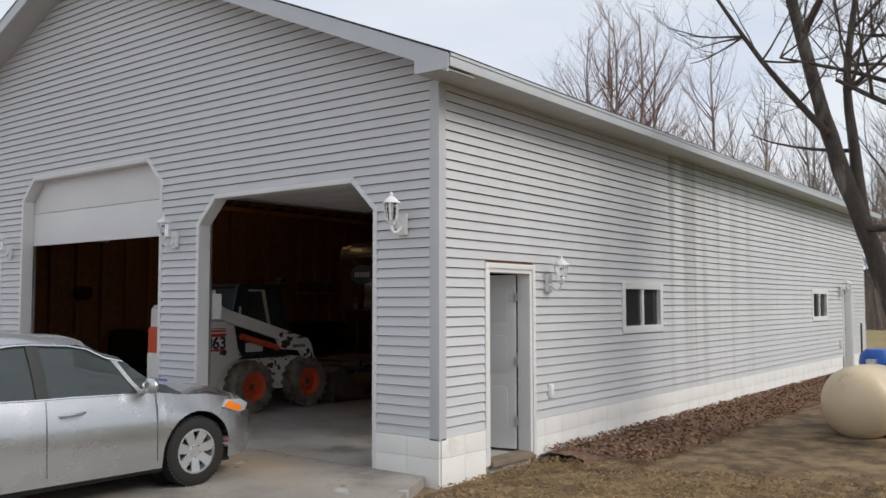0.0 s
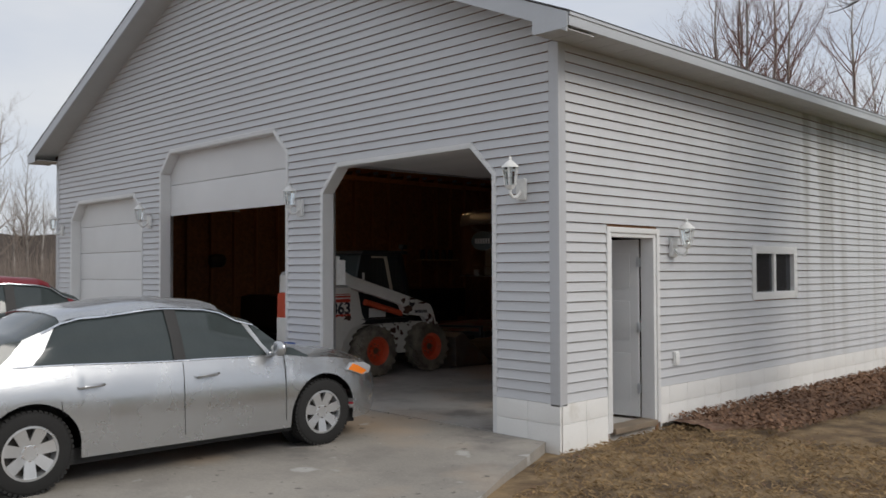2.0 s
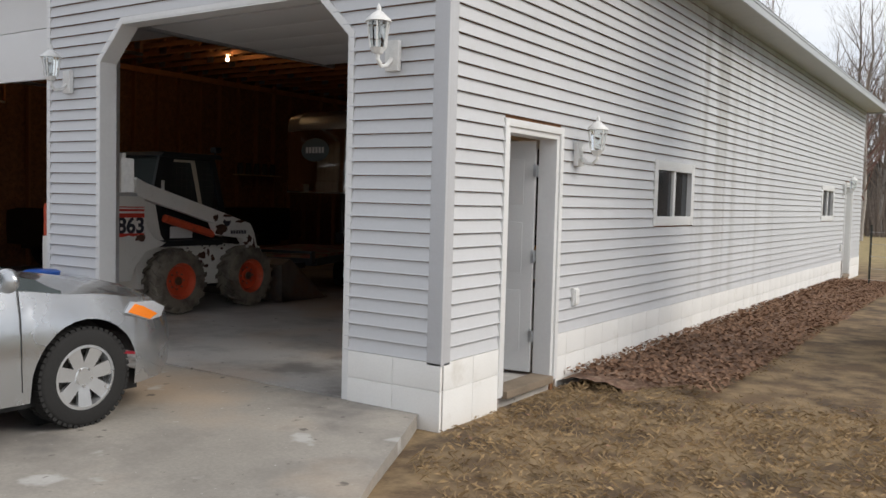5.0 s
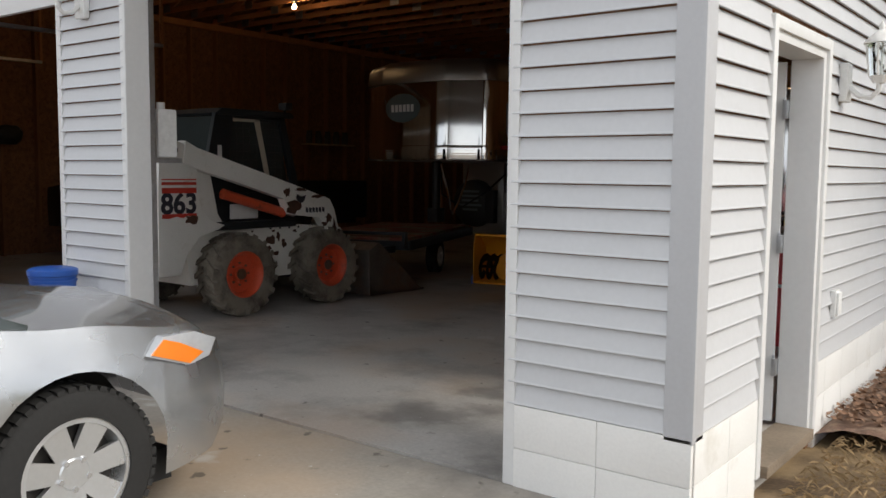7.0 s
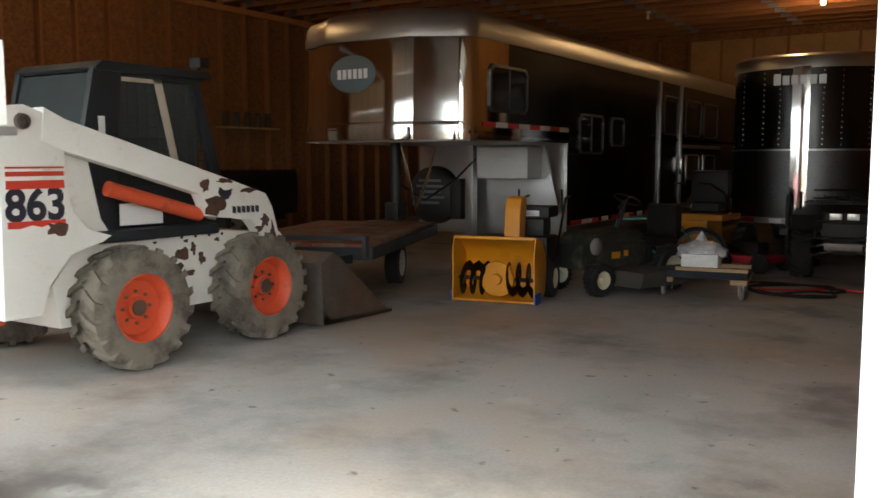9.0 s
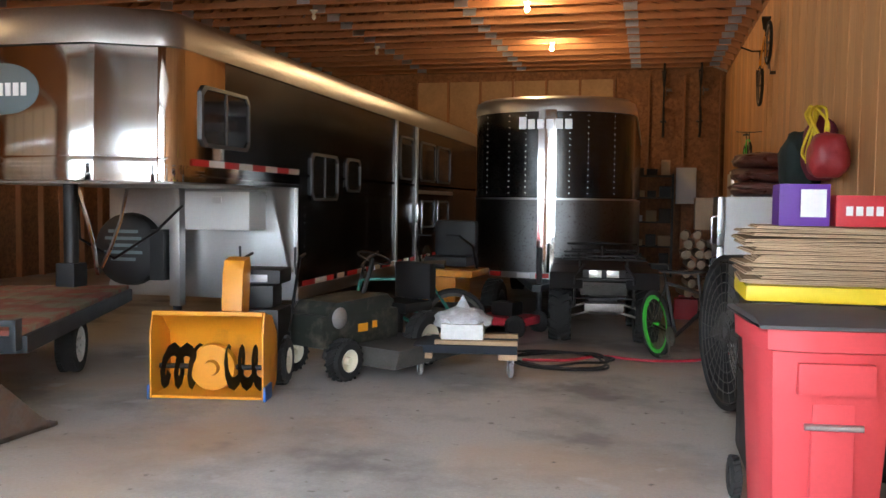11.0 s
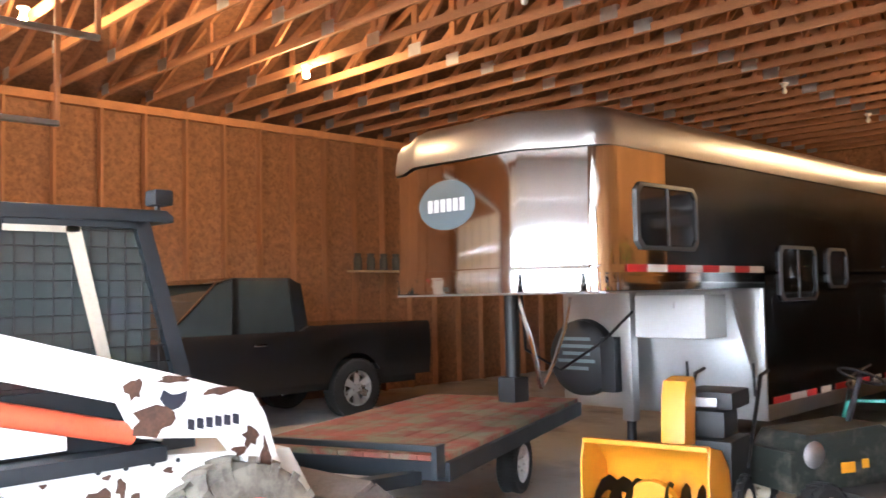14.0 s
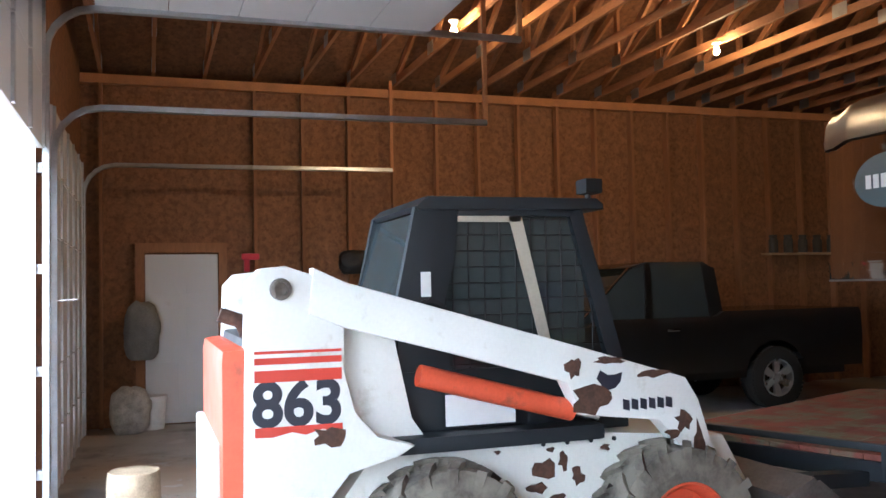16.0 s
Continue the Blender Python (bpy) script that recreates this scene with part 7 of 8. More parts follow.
bicycle(YELLOW, STEEL, pose(XR - 0.14, 17.98, 3.2) @ pose(0, 0, 0, -30, 0, 0) @ Matrix.Scale(0.8, 4), "yellow bicycle hung on the pine wall", True)
bicycle(LIME, BLACK_PLASTIC, pose(XR - 0.22, 19.63, 1.95, 0, 0, 180) @ Matrix.Scale(0.55, 4), "small lime green child's bicycle hung on the wall", True)


def dolly(m):
    d = thing("dolly", "carpeted flat dolly on four casters", "dolly", m)
    bm = B()
    box(bm, -0.44, 0.44, -0.30, 0.30, 0.20, 0.27, 0.012)
    part("platform", bm, mat("dark_carpet", (0.02, 0.024, 0.032), 0.95, var=0.3, fine=150, bump=0.4), d)
    bm = B()
    for x in (-0.36, 0.36):
        box(bm, x - 0.08, x + 0.08, -0.28, 0.28, 0.15, 0.20, 0.004)
    part("bolster", bm, WOOD, d)
    for x in (-0.38, 0.38):
        for y in (-0.24, 0.24):
            bm = B()
            lathe(bm, [(0.0, -0.018), (0.05, -0.018), (0.06, -0.01), (0.06, 0.01), (0.05, 0.018), (0.0, 0.018)], pose(x, y, 0.06, 0, 90, 15), 20)
            c = part("caster", bm, mat("grey_caster", (0.25, 0.23, 0.22), 0.6) if "grey_caster" not in bpy.data.materials else bpy.data.materials["grey_caster"], d)
            bm = B()
            for s in (-0.026, 0.022):
                box(bm, x + s, x + s + 0.004, y - 0.02, y + 0.02, 0.04, 0.15)
            part("caster_fork", bm, GALV, c)
    return d


dolly(pose(-8.6, 14.33, 0, 0, 0, 8))
d = thing("board", "short pine boards lying on the dolly", "board", pose(-8.56, 14.33, 0.27, 0, 0, 8))
bm = B()
box(bm, -0.30, 0.40, -0.26, -0.18, 0.0, 0.035, 0.003)
box(bm, -0.30, 0.40, 0.15, 0.23, 0.0, 0.035, 0.003)
part("board", bm, WOOD, d)
d = thing("wrapped_carton", "white carton half covered with clear plastic", "carton", pose(-8.64, 14.31, 0.305, 0, 0, 8))
bm = B()
box(bm, -0.17, 0.19, -0.20, 0.12, 0.0, 0.13, 0.006)
part("carton", bm, LAMP_WHITE, d)
bm = B()
bmesh.ops.create_icosphere(bm, subdivisions=3, radius=1)
for v in bm.verts:
    q = 1 + 0.25 * noise.noise(v.co * 2.3)
    v.co = Vector((v.co.x * 0.25 * q, 0.03 + v.co.y * 0.19 * q, 0.13 + (v.co.z * 0.12 if v.co.z > 0 else v.co.z * 0.10) * q + max(0, 0.12 - v.co.xy.length) * max(0, v.co.z) * 0.9))
part("wrap", bm, POLY, d, "crumpled clear wrap")


def quad_bike(m):
    """An all-terrain vehicle, nose to -y."""
    d = thing("quad_bike", "black utility quad bike with steel racks", "quad bike", m)
    bm = B()
    prism(bm, [(-0.75, 0.55), (-0.70, 0.78), (-0.3, 0.86), (0.0, 0.70), (0.55, 0.74), (0.95, 0.80), (1.0, 0.62), (0.3, 0.45)], "x", -0.26, 0.26, 0.03)
    for s in (-1, 1):
        for y in (-0.52, 0.70):
            prism(bm, [(y - 0.40, 0.60), (y - 0.28, 0.76), (y + 0.28, 0.80), (y + 0.40, 0.62), (y + 0.36, 0.62), (y + 0.26, 0.76), (y - 0.26, 0.72), (y - 0.36, 0.60)], "x", s * 0.22, s * 0.56, 0.01)
    part("bodywork", bm, BLACK_PLASTIC, d)
    bm = B()
    prism(bm, [(0.0, 0.78), (0.1, 0.86), (0.6, 0.90), (0.62, 0.80)], "x", -0.16, 0.16, 0.03)
    part("seat", bm, RUBBER, d)
    for s in (-0.09, 0.09):
        bm = B()
        box(bm, s - 0.065, s + 0.065, -0.785, -0.72, 0.70, 0.78, 0.01)
        part("headlight", bm, mat("lamp_lens", (0.75, 0.74, 0.66), 0.15, 0.2) if "lamp_lens" not in bpy.data.materials else bpy.data.materials["lamp_lens"], d, "clear square headlight")
    bm = B()
    box(bm, -0.24, 0.24, -0.80, -0.72, 0.52, 0.66, 0.012)
    for k in range(5):
        lathe(bm, [(0.02, 0.0), (0.036, 0.0), (0.036, 0.014), (0.02, 0.014)], pose(-0.18 + 0.09 * k, -0.80, 0.59, 90, 0, 0), 12)
    part("grille", bm, DUST, d)
    bm = B()
    for s in (-0.30, 0.30):
        pipe(bm, [(s, -0.72, 0.40), (s, -0.88, 0.50), (s, -0.88, 0.72), (s * 0.7, -0.80, 0.84)], 0.014)
    for z in (0.50, 0.70):
        tube(bm, (-0.30, -0.88, z), (0.30, -0.88, z), 0.012)
    part("bumper", bm, BLACK_PLASTIC, d)
    bm = B()
    box(bm, -0.2, 0.2, -0.90, -0.82, 0.36, 0.45, 0.02)
    part("winch_plate", bm, STEEL, d)
    for y0, y1 in ((-0.85, -0.25), (0.55, 1.05)):
        bm = B()
        pipe(bm, [(-0.42, y0, 0.90), (0.42, y0, 0.90), (0.42, y1, 0.90), (-0.42, y1, 0.90), (-0.42, y0, 0.90)], 0.012)
        for k in range(6):
            tube(bm, (-0.35 + 0.14 * k, y0, 0.90), (-0.35 + 0.14 * k, y1, 0.90), 0.007, 0.007, 6)
        for x in (-0.25, 0.25):
            tube(bm, (x, (y0 + y1) / 2, 0.74), (x, (y0 + y1) / 2, 0.90), 0.012)
        part("rack", bm, BLACK_PLASTIC, d)
    bm = B()
    pipe(bm, [(0, -0.25, 0.80), (0, -0.12, 1.0)], 0.02)
    pipe(bm, [(-0.38, 0.02, 1.02), (-0.15, -0.12, 1.03), (0.15, -0.12, 1.03), (0.38, 0.02, 1.02)], 0.014)
    part("handlebar", bm, BLACK_PLASTIC, d)
    for s in (-1, 1):
        for y in (-0.52, 0.70):
            lug_wheel(d, s * 0.45, y, 0.30, 0.24, s, BLACK_PLASTIC, RUBBER)
        bm = B()
        for z in (0.26, 0.36):
            tube(bm, (s * 0.14, -0.5, z + 0.06), (s * 0.36, -0.52, z), 0.014)
        part("suspension_arm", bm, STEEL, d)
    bm = B()
    box(bm, -0.16, 0.16, -0.5, 0.75, 0.28, 0.55, 0.03)
    part("engine", bm, DUST, d)
    return d


quad_bike(pose(-7.592, 16.88, 0, 0, 0, 5))
d = thing("push_mower", "small red mower with a black engine", "lawn mower", pose(-8.63, 16.68, 0, 0, 0, 70))
bm = B()
box(bm, -0.25, 0.25, -0.3, 0.3, 0.10, 0.20, 0.03)
part("deck", bm, HOSE_RED, d)
bm = B()
box(bm, -0.13, 0.13, -0.14, 0.14, 0.20, 0.36, 0.04)
part("engine", bm, BLACK_PLASTIC, d)
for x in (-0.28, 0.28):
    for y in (-0.26, 0.26):
        simple_wheel(d, x, y, 0.12, 0.05, BLACK_PLASTIC)


def coil(name, pts, r, material, label):
    d = thing(name, label, "hose")
    bm = B()
    pipe(bm, catmull([Vector(p) for p in pts], 6), r, 8)
    part("tube", bm, material, d)


coil("air_hose", [(-8.20, 14.93, 0.015), (-7.80, 15.03, 0.015), (-7.50, 15.33, 0.015), (-7.10, 15.23, 0.015), (-6.70, 15.33, 0.015), (-6.40, 15.63, 0.015), (-6.30, 15.83, 0.02)], 0.014, HOSE_RED, "red air hose trailing across the concrete floor")
rng = random.Random(14)
coil("garden_hose", [(-7.83 + (0.50 - 0.004 * k) * math.cos(k * 0.75) + rng.uniform(-0.08, 0.08), 14.98 + 0.42 * math.sin(k * 0.75) + rng.uniform(-0.06, 0.06), 0.015 + 0.05 * rng.random() ** 2) for k in range(30)], 0.012, BLACK_PLASTIC, "loosely coiled black hose on the floor")


# ---- along the pine wall ----
def wheelie_bin(m):
    d = thing("trash_can", "faded red wheeled trash can with a dark lid", "trash can", m)
    bm = B()
    rows = []
    for z, w, l in ((0.0, 0.24, 0.24), (0.05, 0.25, 0.26), (0.84, 0.29, 0.32), (0.85, 0.32, 0.35), (0.94, 0.325, 0.355), (0.945, 0.30, 0.33)):
        ring = []
        for k in range(24):
            a = k * math.tau / 24
            c, s = math.cos(a), math.sin(a)
            q = (abs(c) ** 5 + abs(s) ** 5) ** (-1 / 5)
            ring.append((c * q * w, s * q * l, z))
        rows.append(ring + [ring[0]])
    grid_skin(bm, rows)
    bmesh.ops.remove_doubles(bm, verts=bm.verts[:], dist=1e-5)
    bm.faces.new([v for v in bm.verts if v.co.z < 0.001][::-1])
    bmesh.ops.recalc_face_normals(bm, faces=bm.faces[:])
    part("body", bm, RED_PLASTIC, d)
    bm = B()
    box(bm, -0.16, 0.16, -0.345, -0.30, 0.66, 0.80, 0.02)
    box(bm, -0.09, 0.09, -0.31, -0.27, 0.20, 0.62, 0.02)
    part("front_rib", bm, RED_PLASTIC, d)
    bm = B()
    tube(bm, (-0.12, -0.315, 0.52), (0.12, -0.315, 0.52), 0.015)
    part("lift_bar", bm, GALV, d)
    bm = B()
    prism(bm, [(-0.37, 0.945), (0.36, 0.945), (0.36, 0.97), (0.2, 0.99), (-0.25, 0.985), (-0.37, 0.96)], "x", -0.33, 0.33, 0.015)
    part("lid", bm, mat("dark_grey_lid", (0.06, 0.06, 0.062), 0.5, var=0.2), d, "dark grey lid")
    for s in (-1, 1):
        simple_wheel(d, s * 0.28, 0.30, 0.10, 0.05, BLACK_PLASTIC)
    return d


wheelie_bin(pose(-6.323, 11.25, 0, 0, 0, 6))
d = thing("storage_tote", "black storage tote with a yellow lid", "tote", pose(-6.135, 12.23, 0.05))
bm = B()
for z0, z1 in ((-0.05, 0.44), (0.46, 0.90)):
    box(bm, -0.40, 0.40, -0.30, 0.30, z0, z1, 0.03)
part("tote", bm, BLACK_PLASTIC, d)
bm = B()
box(bm, -0.43, 0.43, -0.33, 0.33, 0.90, 0.99, 0.025)
part("lid", bm, mat("yellow_lid", (0.78, 0.60, 0.02), 0.45, var=0.05), d, "yellow plastic lid")
rng = random.Random(3)
z = 1.041
for k in range(17):
    d = thing("flat_carton", "flattened brown cardboard carton in a stack", "cardboard", pose(-6.12 + rng.uniform(-0.05, 0.05), 12.23 + rng.uniform(-0.04, 0.04), z, rng.uniform(-1, 1), rng.uniform(-1, 1), rng.uniform(-4, 4)), "stacked cartons")
    bm = B()
    box(bm, -0.42, 0.40, -0.28, 0.28, 0, 0.008, 0.002)
    box(bm, -0.41, 0.41, -0.27, 0.28, 0.009, 0.015, 0.002)
    part("sheet", bm, CARD, d)
    z += 0.0185
for x, w, h, m, lab in ((-6.26, 0.13, 0.23, PURPLE, "purple printed carton with a white label"), (-5.95, 0.15, 0.17, mat("red_carton", (0.5, 0.02, 0.03), 0.5), "red drinks carton on the cardboard stack")):
    d = thing("carton", lab, "carton", pose(x, 12.15, z + 0.004))
    bm = B()
    box(bm, -w, w, -0.12, 0.16, 0, h, 0.004)
    part("box", bm, m, d)
    bm = B()
    if m is PURPLE:
        box(bm, -0.02, 0.11, -0.1225, -0.1205, 0.05, 0.20)
    else:
        for k in range(4):
            box(bm, -0.10 + k * 0.05, -0.065 + k * 0.05, -0.1225, -0.1205, 0.06, 0.11)
    part("label", bm, TRIM, d, "white label")

d = thing("refrigerator", "old white refrigerator standing against the pine wall", "fridge", pose(-6.022, 16.48, 0))
bm = B()
box(bm, -0.32, 0.38, -0.36, 0.36, 0.04, 1.56, 0.015)
part("cabinet", bm, FRIDGE, d)
for z0, z1 in ((0.06, 1.05), (1.065, 1.56)):
    bm = B()
    box(bm, -0.39, -0.325, -0.36, 0.36, z0, z1, 0.015)
    dr = part("door", bm, mat("steel_door", (0.50, 0.50, 0.50), 0.3, 0.8) if "steel_door" not in bpy.data.materials else bpy.data.materials["steel_door"], d, "steel door")
    bm = B()
    zc = z1 - 0.25 if z0 < 1 else z0 + 0.15
    pipe(bm, [(-0.39, -0.30, zc - 0.15), (-0.44, -0.30, zc - 0.13), (-0.44, -0.30, zc + 0.13), (-0.39, -0.30, zc + 0.15)], 0.012)
    part("handle", bm, CHROME, dr)


def sack(name, m, size, material, label, category, seed, group=""):
    bm = B()
    bmesh.ops.create_icosphere(bm, subdivisions=4, radius=1)
    for v in bm.verts:
        c = v.co.copy()
        q = (abs(c.x) ** 3 + abs(c.y) ** 3 + abs(c.z) ** 2.4) ** (-1 / 2.6)
        w = 1 + 0.13 * noise.noise(c * 2.2 + Vector((seed, 0, 0))) + 0.05 * noise.noise(c * 7 + Vector((0, seed, 0)))
        v.co = Vector((c.x * size[0], c.y * size[1], c.z * size[2])) * q * w
        v.co.z = max(v.co.z, -size[2] * 0.93)
    ob = new(name, mesh_of(name, bm, material))
    ob.matrix_world = m
    return tagged(ob, label, category, group)


for k in range(3):
    sack("sack", pose(-5.98 + 0.02 * k, 16.45, 1.64 + 0.145 * k, 0, 0, 7 * k), (0.30, 0.30, 0.085), BAG, "shiny brown plastic sack stacked on the refrigerator", "sack", 4 + k, "stacked sacks")
sack("duffel_bag", pose(-5.8, 15.18, 1.84), (0.17, 0.22, 0.28), NAVY, "dark green cloth bag hanging on the pine wall", "bag", 11)
sack("cloth_bag", pose(-5.76, 14.48, 1.92), (0.13, 0.13, 0.26), MAROON, "maroon cloth bag hanging on the pine wall", "bag", 12)
sack("red_float", pose(-5.8, 13.93, 1.84), (0.14, 0.14, 0.17), mat("red_vinyl", (0.30, 0.025, 0.03), 0.45), "dull red vinyl float hanging on the wall", "float", 2)
rng = random.Random(6)
coil("yellow_rope", [(-5.85 + rng.uniform(-0.07, 0.07), 14.18 + 0.17 * math.sin(k * 1.1) + rng.uniform(-0.04, 0.04), 2.02 + 0.22 * math.cos(k * 1.1)) for k in range(26)], 0.011, mat("yellow_rope", (0.70, 0.55, 0.03), 0.7), "yellow rope hanging in a coil on the wall")
coil("wall_cable", [(-5.85 + rng.uniform(-0.04, 0.04), 18.93 + 0.16 * math.sin(k * 1.1), 1.75 + 0.28 * math.cos(k * 1.1)) for k in range(22)], 0.012, BLACK_PLASTIC, "black cable hung in loops on the wall")

# barn fan
d = thing("barn_fan", "large black drum fan leaning by the trash can", "fan", pose(-6.436, 13.48, 0.56, 0, 90, 15))
bm = B()
lathe(bm, [(0.52, -0.10), (0.555, -0.11), (0.56, 0.0), (0.555, 0.11), (0.52, 0.10), (0.53, 0.0), (0.52, -0.10)], seg=48)
part("drum", bm, BLACK_PLASTIC, d)
for s in (-1, 1):
    bm = B()
    for k in range(7):
        r = 0.07 + 0.072 * k
        lathe(bm, [(r - 0.004, s * 0.10), (r + 0.004, s * 0.10), (r, s * 0.107), (r - 0.004, s * 0.10)], seg=36)
    for k in range(24):
        a = k * math.tau / 24
        tube(bm, (0.05 * math.cos(a), 0.05 * math.sin(a), s * 0.11), (0.53 * math.cos(a), 0.53 * math.sin(a), s * 0.10), 0.003, 0.003, 4)
    part("guard", bm, DUST, d)
bm = B()
for k in range(4):
    a = k * math.tau / 4
    q = Matrix.Rotation(a, 4, "Z") @ Matrix.Translation((0.27, 0, 0)) @ Matrix.Rotation(0.5, 4, "X") @ Matrix.Diagonal((0.44, 0.22, 0.006, 1))
    bmesh.ops.create_cube(bm, size=1, matrix=q)
lathe(bm, [(0, -0.09), (0.08, -0.09), (0.08, 0.06), (0, 0.06)], seg=16)
part("blades", bm, DUST, d)

# shelving, carton, logs and cans at the rear
d = thing("shelf_unit", "black steel shelf unit with bins and tools", "shelf", pose(-7.05, YB - 0.42, 0))
for x in (-0.42, 0.42):
    for y in (-0.22, 0.22):
        bm = B()
        box(bm, x - 0.02, x + 0.02, y - 0.02, y + 0.02, 0, 2.1)
        part("post", bm, BLACK_PLASTIC, d)
for z in (0.1, 0.6, 1.1, 1.6, 2.05):
    bm = B()
    box(bm, -0.42, 0.42, -0.22, 0.22, z, z + 0.03, 0.003)
    part("shelf", bm, DUST, d)
rng = random.Random(8)
for z in (0.13, 0.63, 1.13, 1.63, 2.08):
    for k in range(3):
        w, h = rng.uniform(0.08, 0.13), rng.uniform(0.12, 0.34)
        b = thing("storage_box", "small box of tools on a shelf", "box", pose(-7.05 - 0.27 + 0.27 * k, YB - 0.42, z), "boxes on the shelf")
        bm = B()
        box(bm, -w, w, -0.16, 0.12, 0, h, 0.01)
        box(bm, -w * 1.04, w * 1.04, -0.165, 0.125, h * 0.8, h * 0.9, 0.004)
        part("box", bm, rng.choice([DUST, BLACK_PLASTIC, GALV, CARD]), b)
d = thing("electrical_panel", "grey steel electrical panel on the rear wall", "panel", pose(-6.36, YB - 0.20, 1.5))
bm = B()
box(bm, -0.20, 0.20, 0.0, 0.12, 0, 0.75, 0.008)
part("case", bm, FASCIA, d)
bm = B()
box(bm, -0.18, 0.18, -0.012, 0.0, 0.03, 0.72, 0.006)
part("cover", bm, FASCIA, d)
rng = random.Random(30)
log = None
for r in range(7):
    for k in range(4 - r // 3):
        bm = B()
        R = rng.uniform(0.055, 0.075)
        prism(bm, [(R * math.cos(a) * rng.uniform(0.8, 1.1), R * math.sin(a) * rng.uniform(0.8, 1.1)) for a in (math.tau * i / 7 for i in range(7))], "y", -0.3, 0.3, 0.004)
        ob = tagged(new("log", mesh_of("log", bm, LOGWOOD)), "split firewood log in a pile", "log", "firewood pile")
        ob.matrix_world = pose(-6.62 + 0.15 * k + 0.05 * (r % 2), 18.6, 0.36 + 0.122 * r, 0, 0, rng.uniform(-12, 12))
for x in (-6.6, -6.25):
    d = thing("fuel_can", "red plastic fuel can on the floor", "fuel can", pose(x, 18.55, 0), "fuel cans")
    bm = B()
    box(bm, -0.15, 0.15, -0.11, 0.11, 0, 0.27, 0.03)
    pipe(bm, [(-0.1, 0, 0.26), (-0.08, 0, 0.295), (0.06, 0, 0.295), (0.1, 0, 0.26)], 0.014)
    part("body", bm, RED_PLASTIC, d)
d = thing("carton", "plain brown cardboard carton on the firewood", "carton", pose(-6.323, 18.48, 1.165))
bm = B()
box(bm, -0.20, 0.20, -0.20, 0.20, 0, 0.40, 0.006)
part("box", bm, CARD, d)

# ---- by the stud wall and the front ----
d = thing("tree_stump", "sawn log round standing on the floor", "stump", pose(-13.9, 7.72, 0))
bm = B()
lathe(bm, [(0.0, 0.0), (0.19, 0.0), (0.185, 0.28), (0.18, 0.33), (0.175, 0.335), (0.0, 0.335)], seg=20)
for v in bm.verts:
    v.co.xy *= 1 + 0.08 * noise.noise(v.co * 6)
part("log", bm, LOGWOOD, d)
sack("hung_coat", pose(-18.2, 7.75, 1.15), (0.13, 0.20, 0.36), mat("grey_coat", (0.20, 0.20, 0.19), 0.9, var=0.3), "grey work coat hanging beside the door", "coat", 22)
sack("feed_bag", pose(-17.95, 7.62, 0.25), (0.20, 0.22, 0.28), mat("white_feed_bag", (0.45, 0.45, 0.42), 0.6, var=0.4, scale=12), "crumpled white feed bag standing on the floor", "sack", 23)
d = thing("bucket", "white plastic bucket by the wall", "bucket", pose(-18.15, 7.98 - 0.1, 0))
bm = B()
lathe(bm, [(0, 0), (0.12, 0), (0.145, 0.36), (0.155, 0.36), (0.155, 0.39), (0, 0.39)], seg=20)
part("bucket", bm, LAMP_WHITE, d)
d = thing("wall_shelf", "narrow wooden shelf with jars on the stud wall", "shelf", pose(XL + 0.12, 16.83, 2.0))
bm = B()
box(bm, 0, 0.2, 0, 1.5, 0, 0.03)
part("board", bm, WOOD, d)
for k in range(5):
    b = thing("jar", "dusty jar on the wall shelf", "jar", pose(XL + 0.22, 16.98 + 0.28 * k, 2.03), "jars on the shelf")
    bm = B()
    lathe(bm, [(0, 0), (0.07, 0), (0.07, 0.2), (0.05, 0.23), (0.06, 0.24), (0.06, 0.28), (0, 0.28)], seg=16)
    part("jar", bm, DUST, b)
d = thing("drill", "red cordless drill hung on a stud", "tool", pose(XL + 0.18, 9.03, 1.95))
bm = B()
box(bm, -0.04, 0.04, -0.1, 0.12, 0.05, 0.13, 0.02)
box(bm, -0.03, 0.03, -0.07, 0.0, -0.1, 0.06, 0.015)
part("body", bm, HOSE_RED, d)
sack("tool_bag", pose(-18.08, 10.33, 1.95), (0.12, 0.20, 0.16), BLACK_PLASTIC, "black tool bag hanging from a stud", "bag", 31)
d = thing("plastic_jug", "white plastic canister fixed beside the door track", "canister", pose(-9.585, 7.31, 1.52))
bm = B()
box(bm, -0.08, 0.08, -0.08, 0.08, 0.0, 0.34, 0.02)
tube(bm, (0, 0, 0.33), (0, 0, 0.39), 0.03)
part("body", bm, LAMP_WHITE, d)
d = thing("wall_bracket", "steel bracket holding the canister", "bracket", pose(-9.585, FY + T, 1.48))
bm = B()
box(bm, -0.09, 0.09, 0, 0.36, 0.0, 0.035, 0.004)
part("plate", bm, GALV, d)
d = thing("ratchet_strap", "red strap end lying on the concrete", "strap", pose(-9.0, 7.0, 0.0, 0, 0, 30))
bm = B()
box(bm, -0.2, 0.2, -0.03, 0.03, 0, 0.02, 0.005)
part("strap", bm, HOSE_RED, d)

# ---- siding courses and foundation blocks ----
COURSE = 0.1016


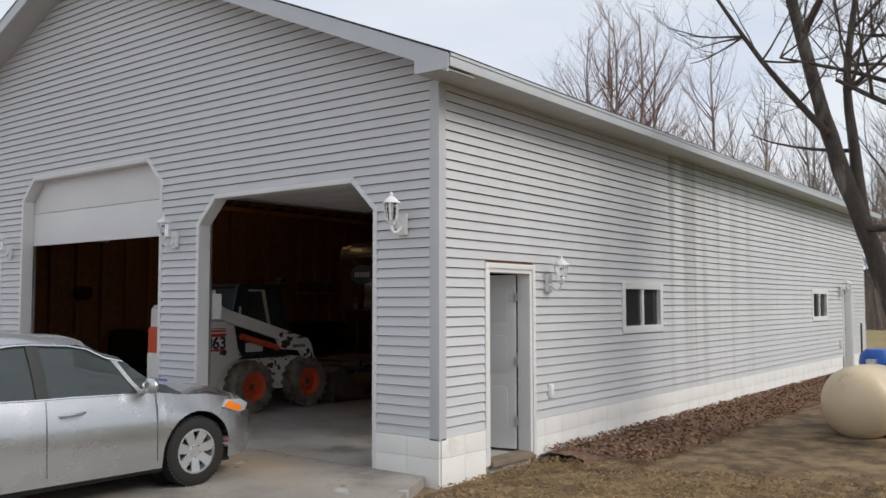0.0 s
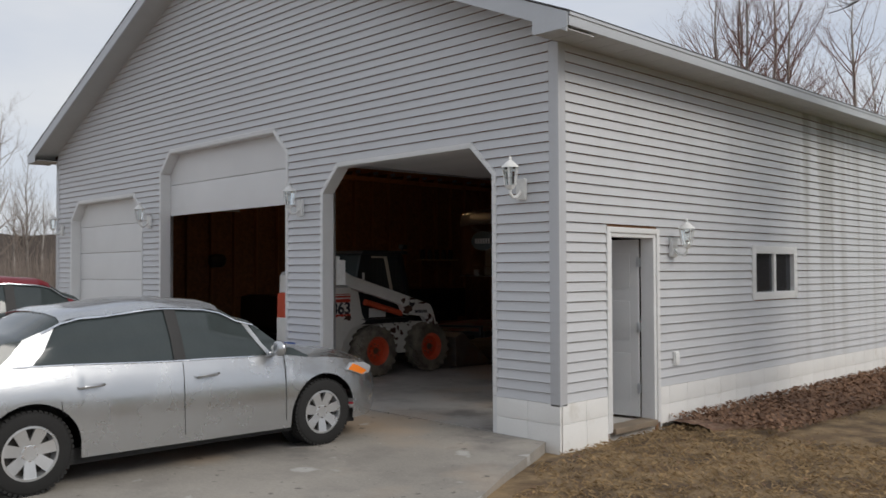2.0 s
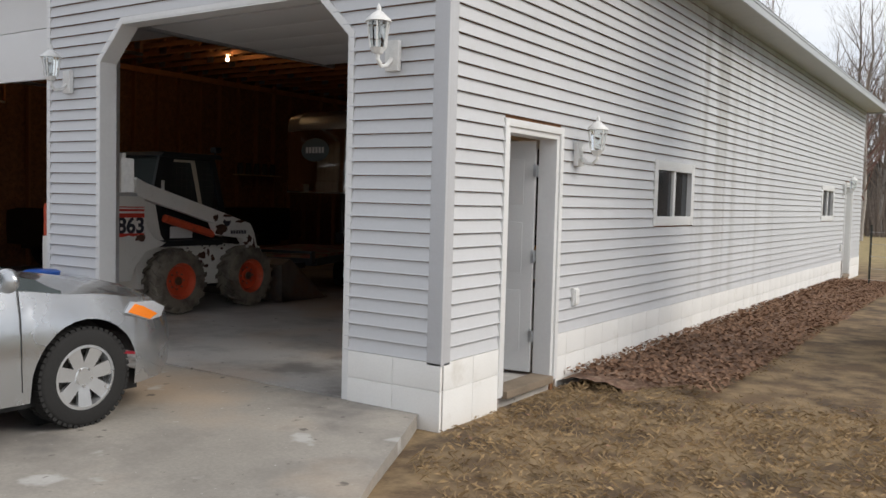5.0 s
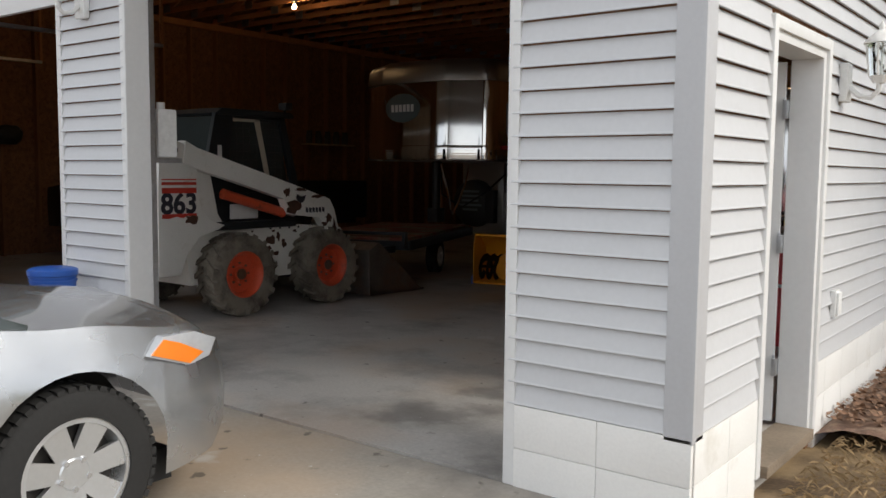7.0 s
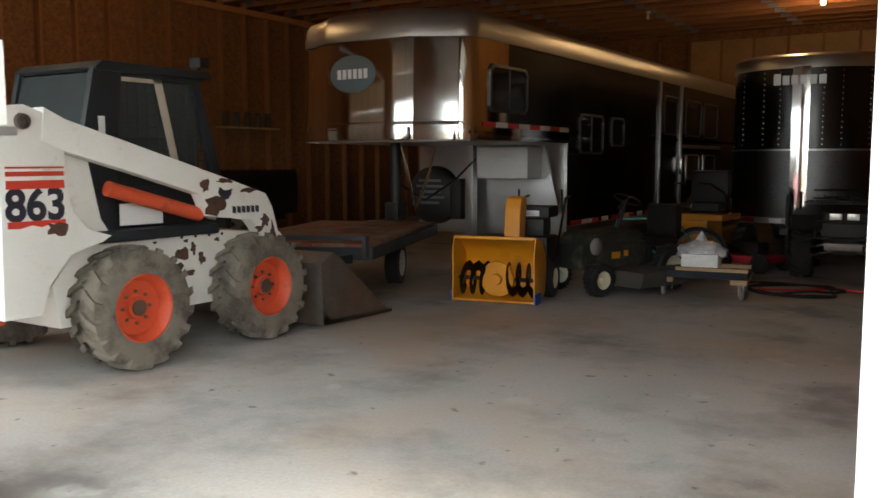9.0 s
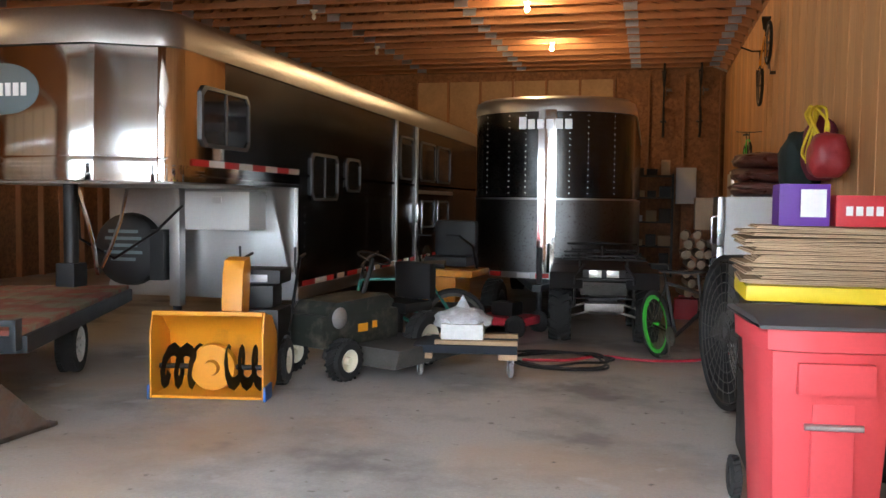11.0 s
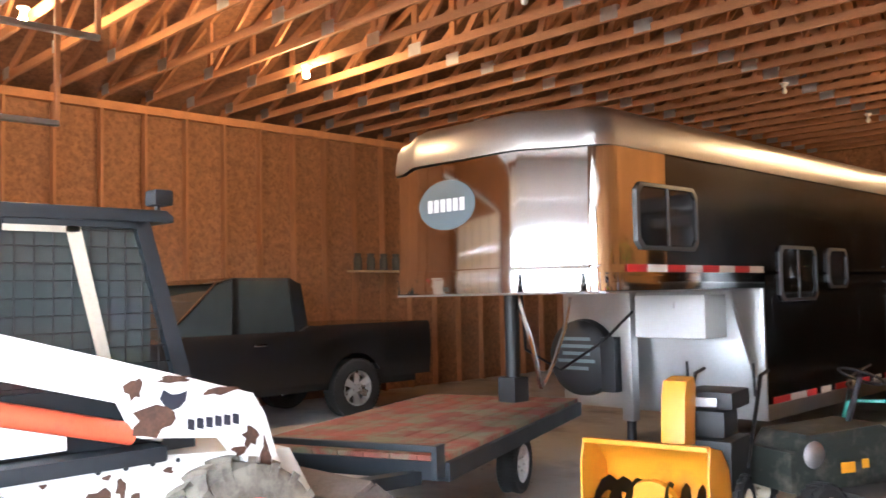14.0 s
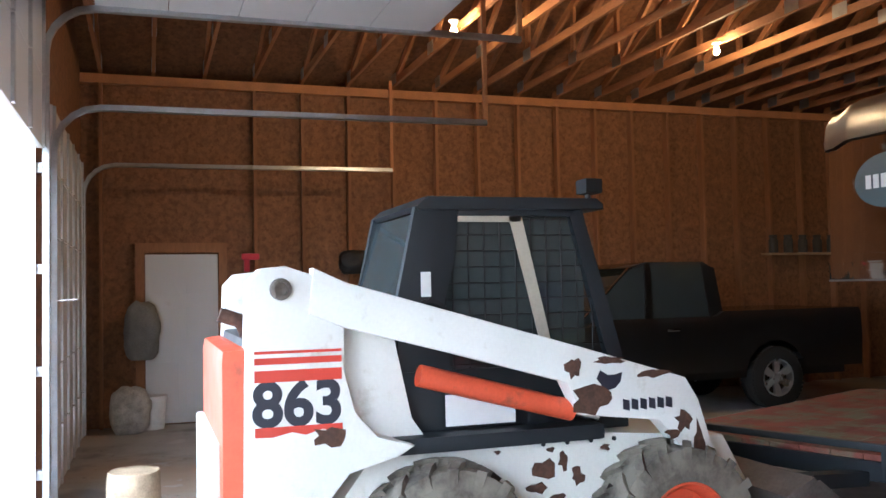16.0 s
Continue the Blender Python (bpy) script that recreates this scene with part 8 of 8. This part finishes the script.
def course(ends, z0, z1, along, parent, off=0.0):
    """One lap of siding. ends: (start at z0, start at z1, end at z0, end at z1)."""
    prof = [(0.001, z1 - 0.005, 0.95), (0.019, z0 + 0.012, 0.12), (0.022, z0 + 0.004, 0.03), (0.021, z0, 0.0), (0.001, z0 + 0.004, 0.0)]
    a0, a1, b0, b1 = ends
    vs = []
    for s0, s1 in ((a0, a1), (b0, b1)):
        for out, z, k in prof:
            p = s0 + (s1 - s0) * k
            vs.append((p, FY - out, z) if along == "x" else (SX + out, p, z))
    n = len(prof)
    fs = [(i, i + 1, n + i + 1, n + i) for i in range(n - 1)] + [tuple(range(n))[::-1], tuple(range(n, 2 * n))]
    if along == "y":
        fs = [f[::-1] for f in fs]
    return raw("siding_course", vs, fs, SIDING, parent)


z = 0.375
while z < roof_z(XC) - 0.25:
    z1 = min(z + COURSE, roof_z(XC) - 0.2)

    def reach(h):
        w = (SX - LX) / 2 - 0.02 if h < roof_z(SX) - 0.2 else (roof_z(XC) - 0.17 - h) / SLOPE
        return min(w, (SX - LX) / 2 - 0.02)
    w0, w1 = reach(z), max(0.01, reach(z1))
    cuts = []
    for o in sorted(OPENINGS):
        if z < o[2] - 0.02:
            (l0, r0), (l1, r1) = edges(o, z), edges(o, z1)
            cuts.append((l0, l1, r0, r1))
    a0, a1 = XC - w0, XC - w1
    for l0, l1, r0, r1 in cuts:
        course((a0, a1, l0 - 0.02, l1 - 0.02), z, z1, "x", wall_front)
        a0, a1 = r0 + 0.02, r1 + 0.02
    course((a0, a1, XC + w0, XC + w1), z, z1, "x", wall_front)
    z += COURSE
z = 0.375
while z < 4.0:
    z1 = z + COURSE
    a = FY + 0.05
    for y0, y1, za, zb in (SIDE_DOOR, SIDE_WIN, SIDE_WIN2, SIDE_DOOR2):
        if z + 0.05 > za - 0.04 and z + 0.05 < zb + 0.04:
            course((a, a, y0 - 0.03, y0 - 0.03), z, z1, "y", wall_side)
            a = y1 + 0.03
    course((a, a, BY, BY), z, z1, "y", wall_side)
    z += COURSE


def block(x0, x1, y0, y1, z0, z1, parent):
    bm = B()
    box(bm, x0, x1, y0, y1, z0, z1, 0.004)
    return part("block", bm, WHITE_BLOCK, parent)


for row, (z0, z1) in enumerate(((-0.2, 0.17), (0.17, 0.373))):
    y = FY + 0.02
    while y < BY:
        e = min(y + 0.4, BY)
        if not any(a - 0.03 < (y + e) / 2 < b + 0.03 for a, b, c, f in (SIDE_DOOR, SIDE_DOOR2)):
            lo, hi = y, e
            for a, b, c, f in (SIDE_DOOR, SIDE_DOOR2):
                hi = min(hi, a - 0.05) if lo < a < hi + 0.05 else hi
                lo = max(lo, b + 0.05) if lo - 0.05 < b < hi else lo
            if hi - lo > 0.03:
                block(SX - 0.004, SX + 0.022, lo + 0.001, hi - 0.001, z0 + 0.001, z1 - 0.001, wall_side)
        y = e
    xs = [LX] + [v for o in sorted(OPENINGS) for v in (o[0] - 0.055, o[1] + 0.055)] + [SX + 0.022]
    for a, b in zip(xs[::2], xs[1::2]):
        n = max(1, round((b - a) / 0.4))
        for k in range(n):
            block(a + (b - a) * k / n + 0.001, a + (b - a) * (k + 1) / n - 0.001, FY - 0.022, FY + 0.004, z0 + 0.001, z1 - 0.001, wall_front)
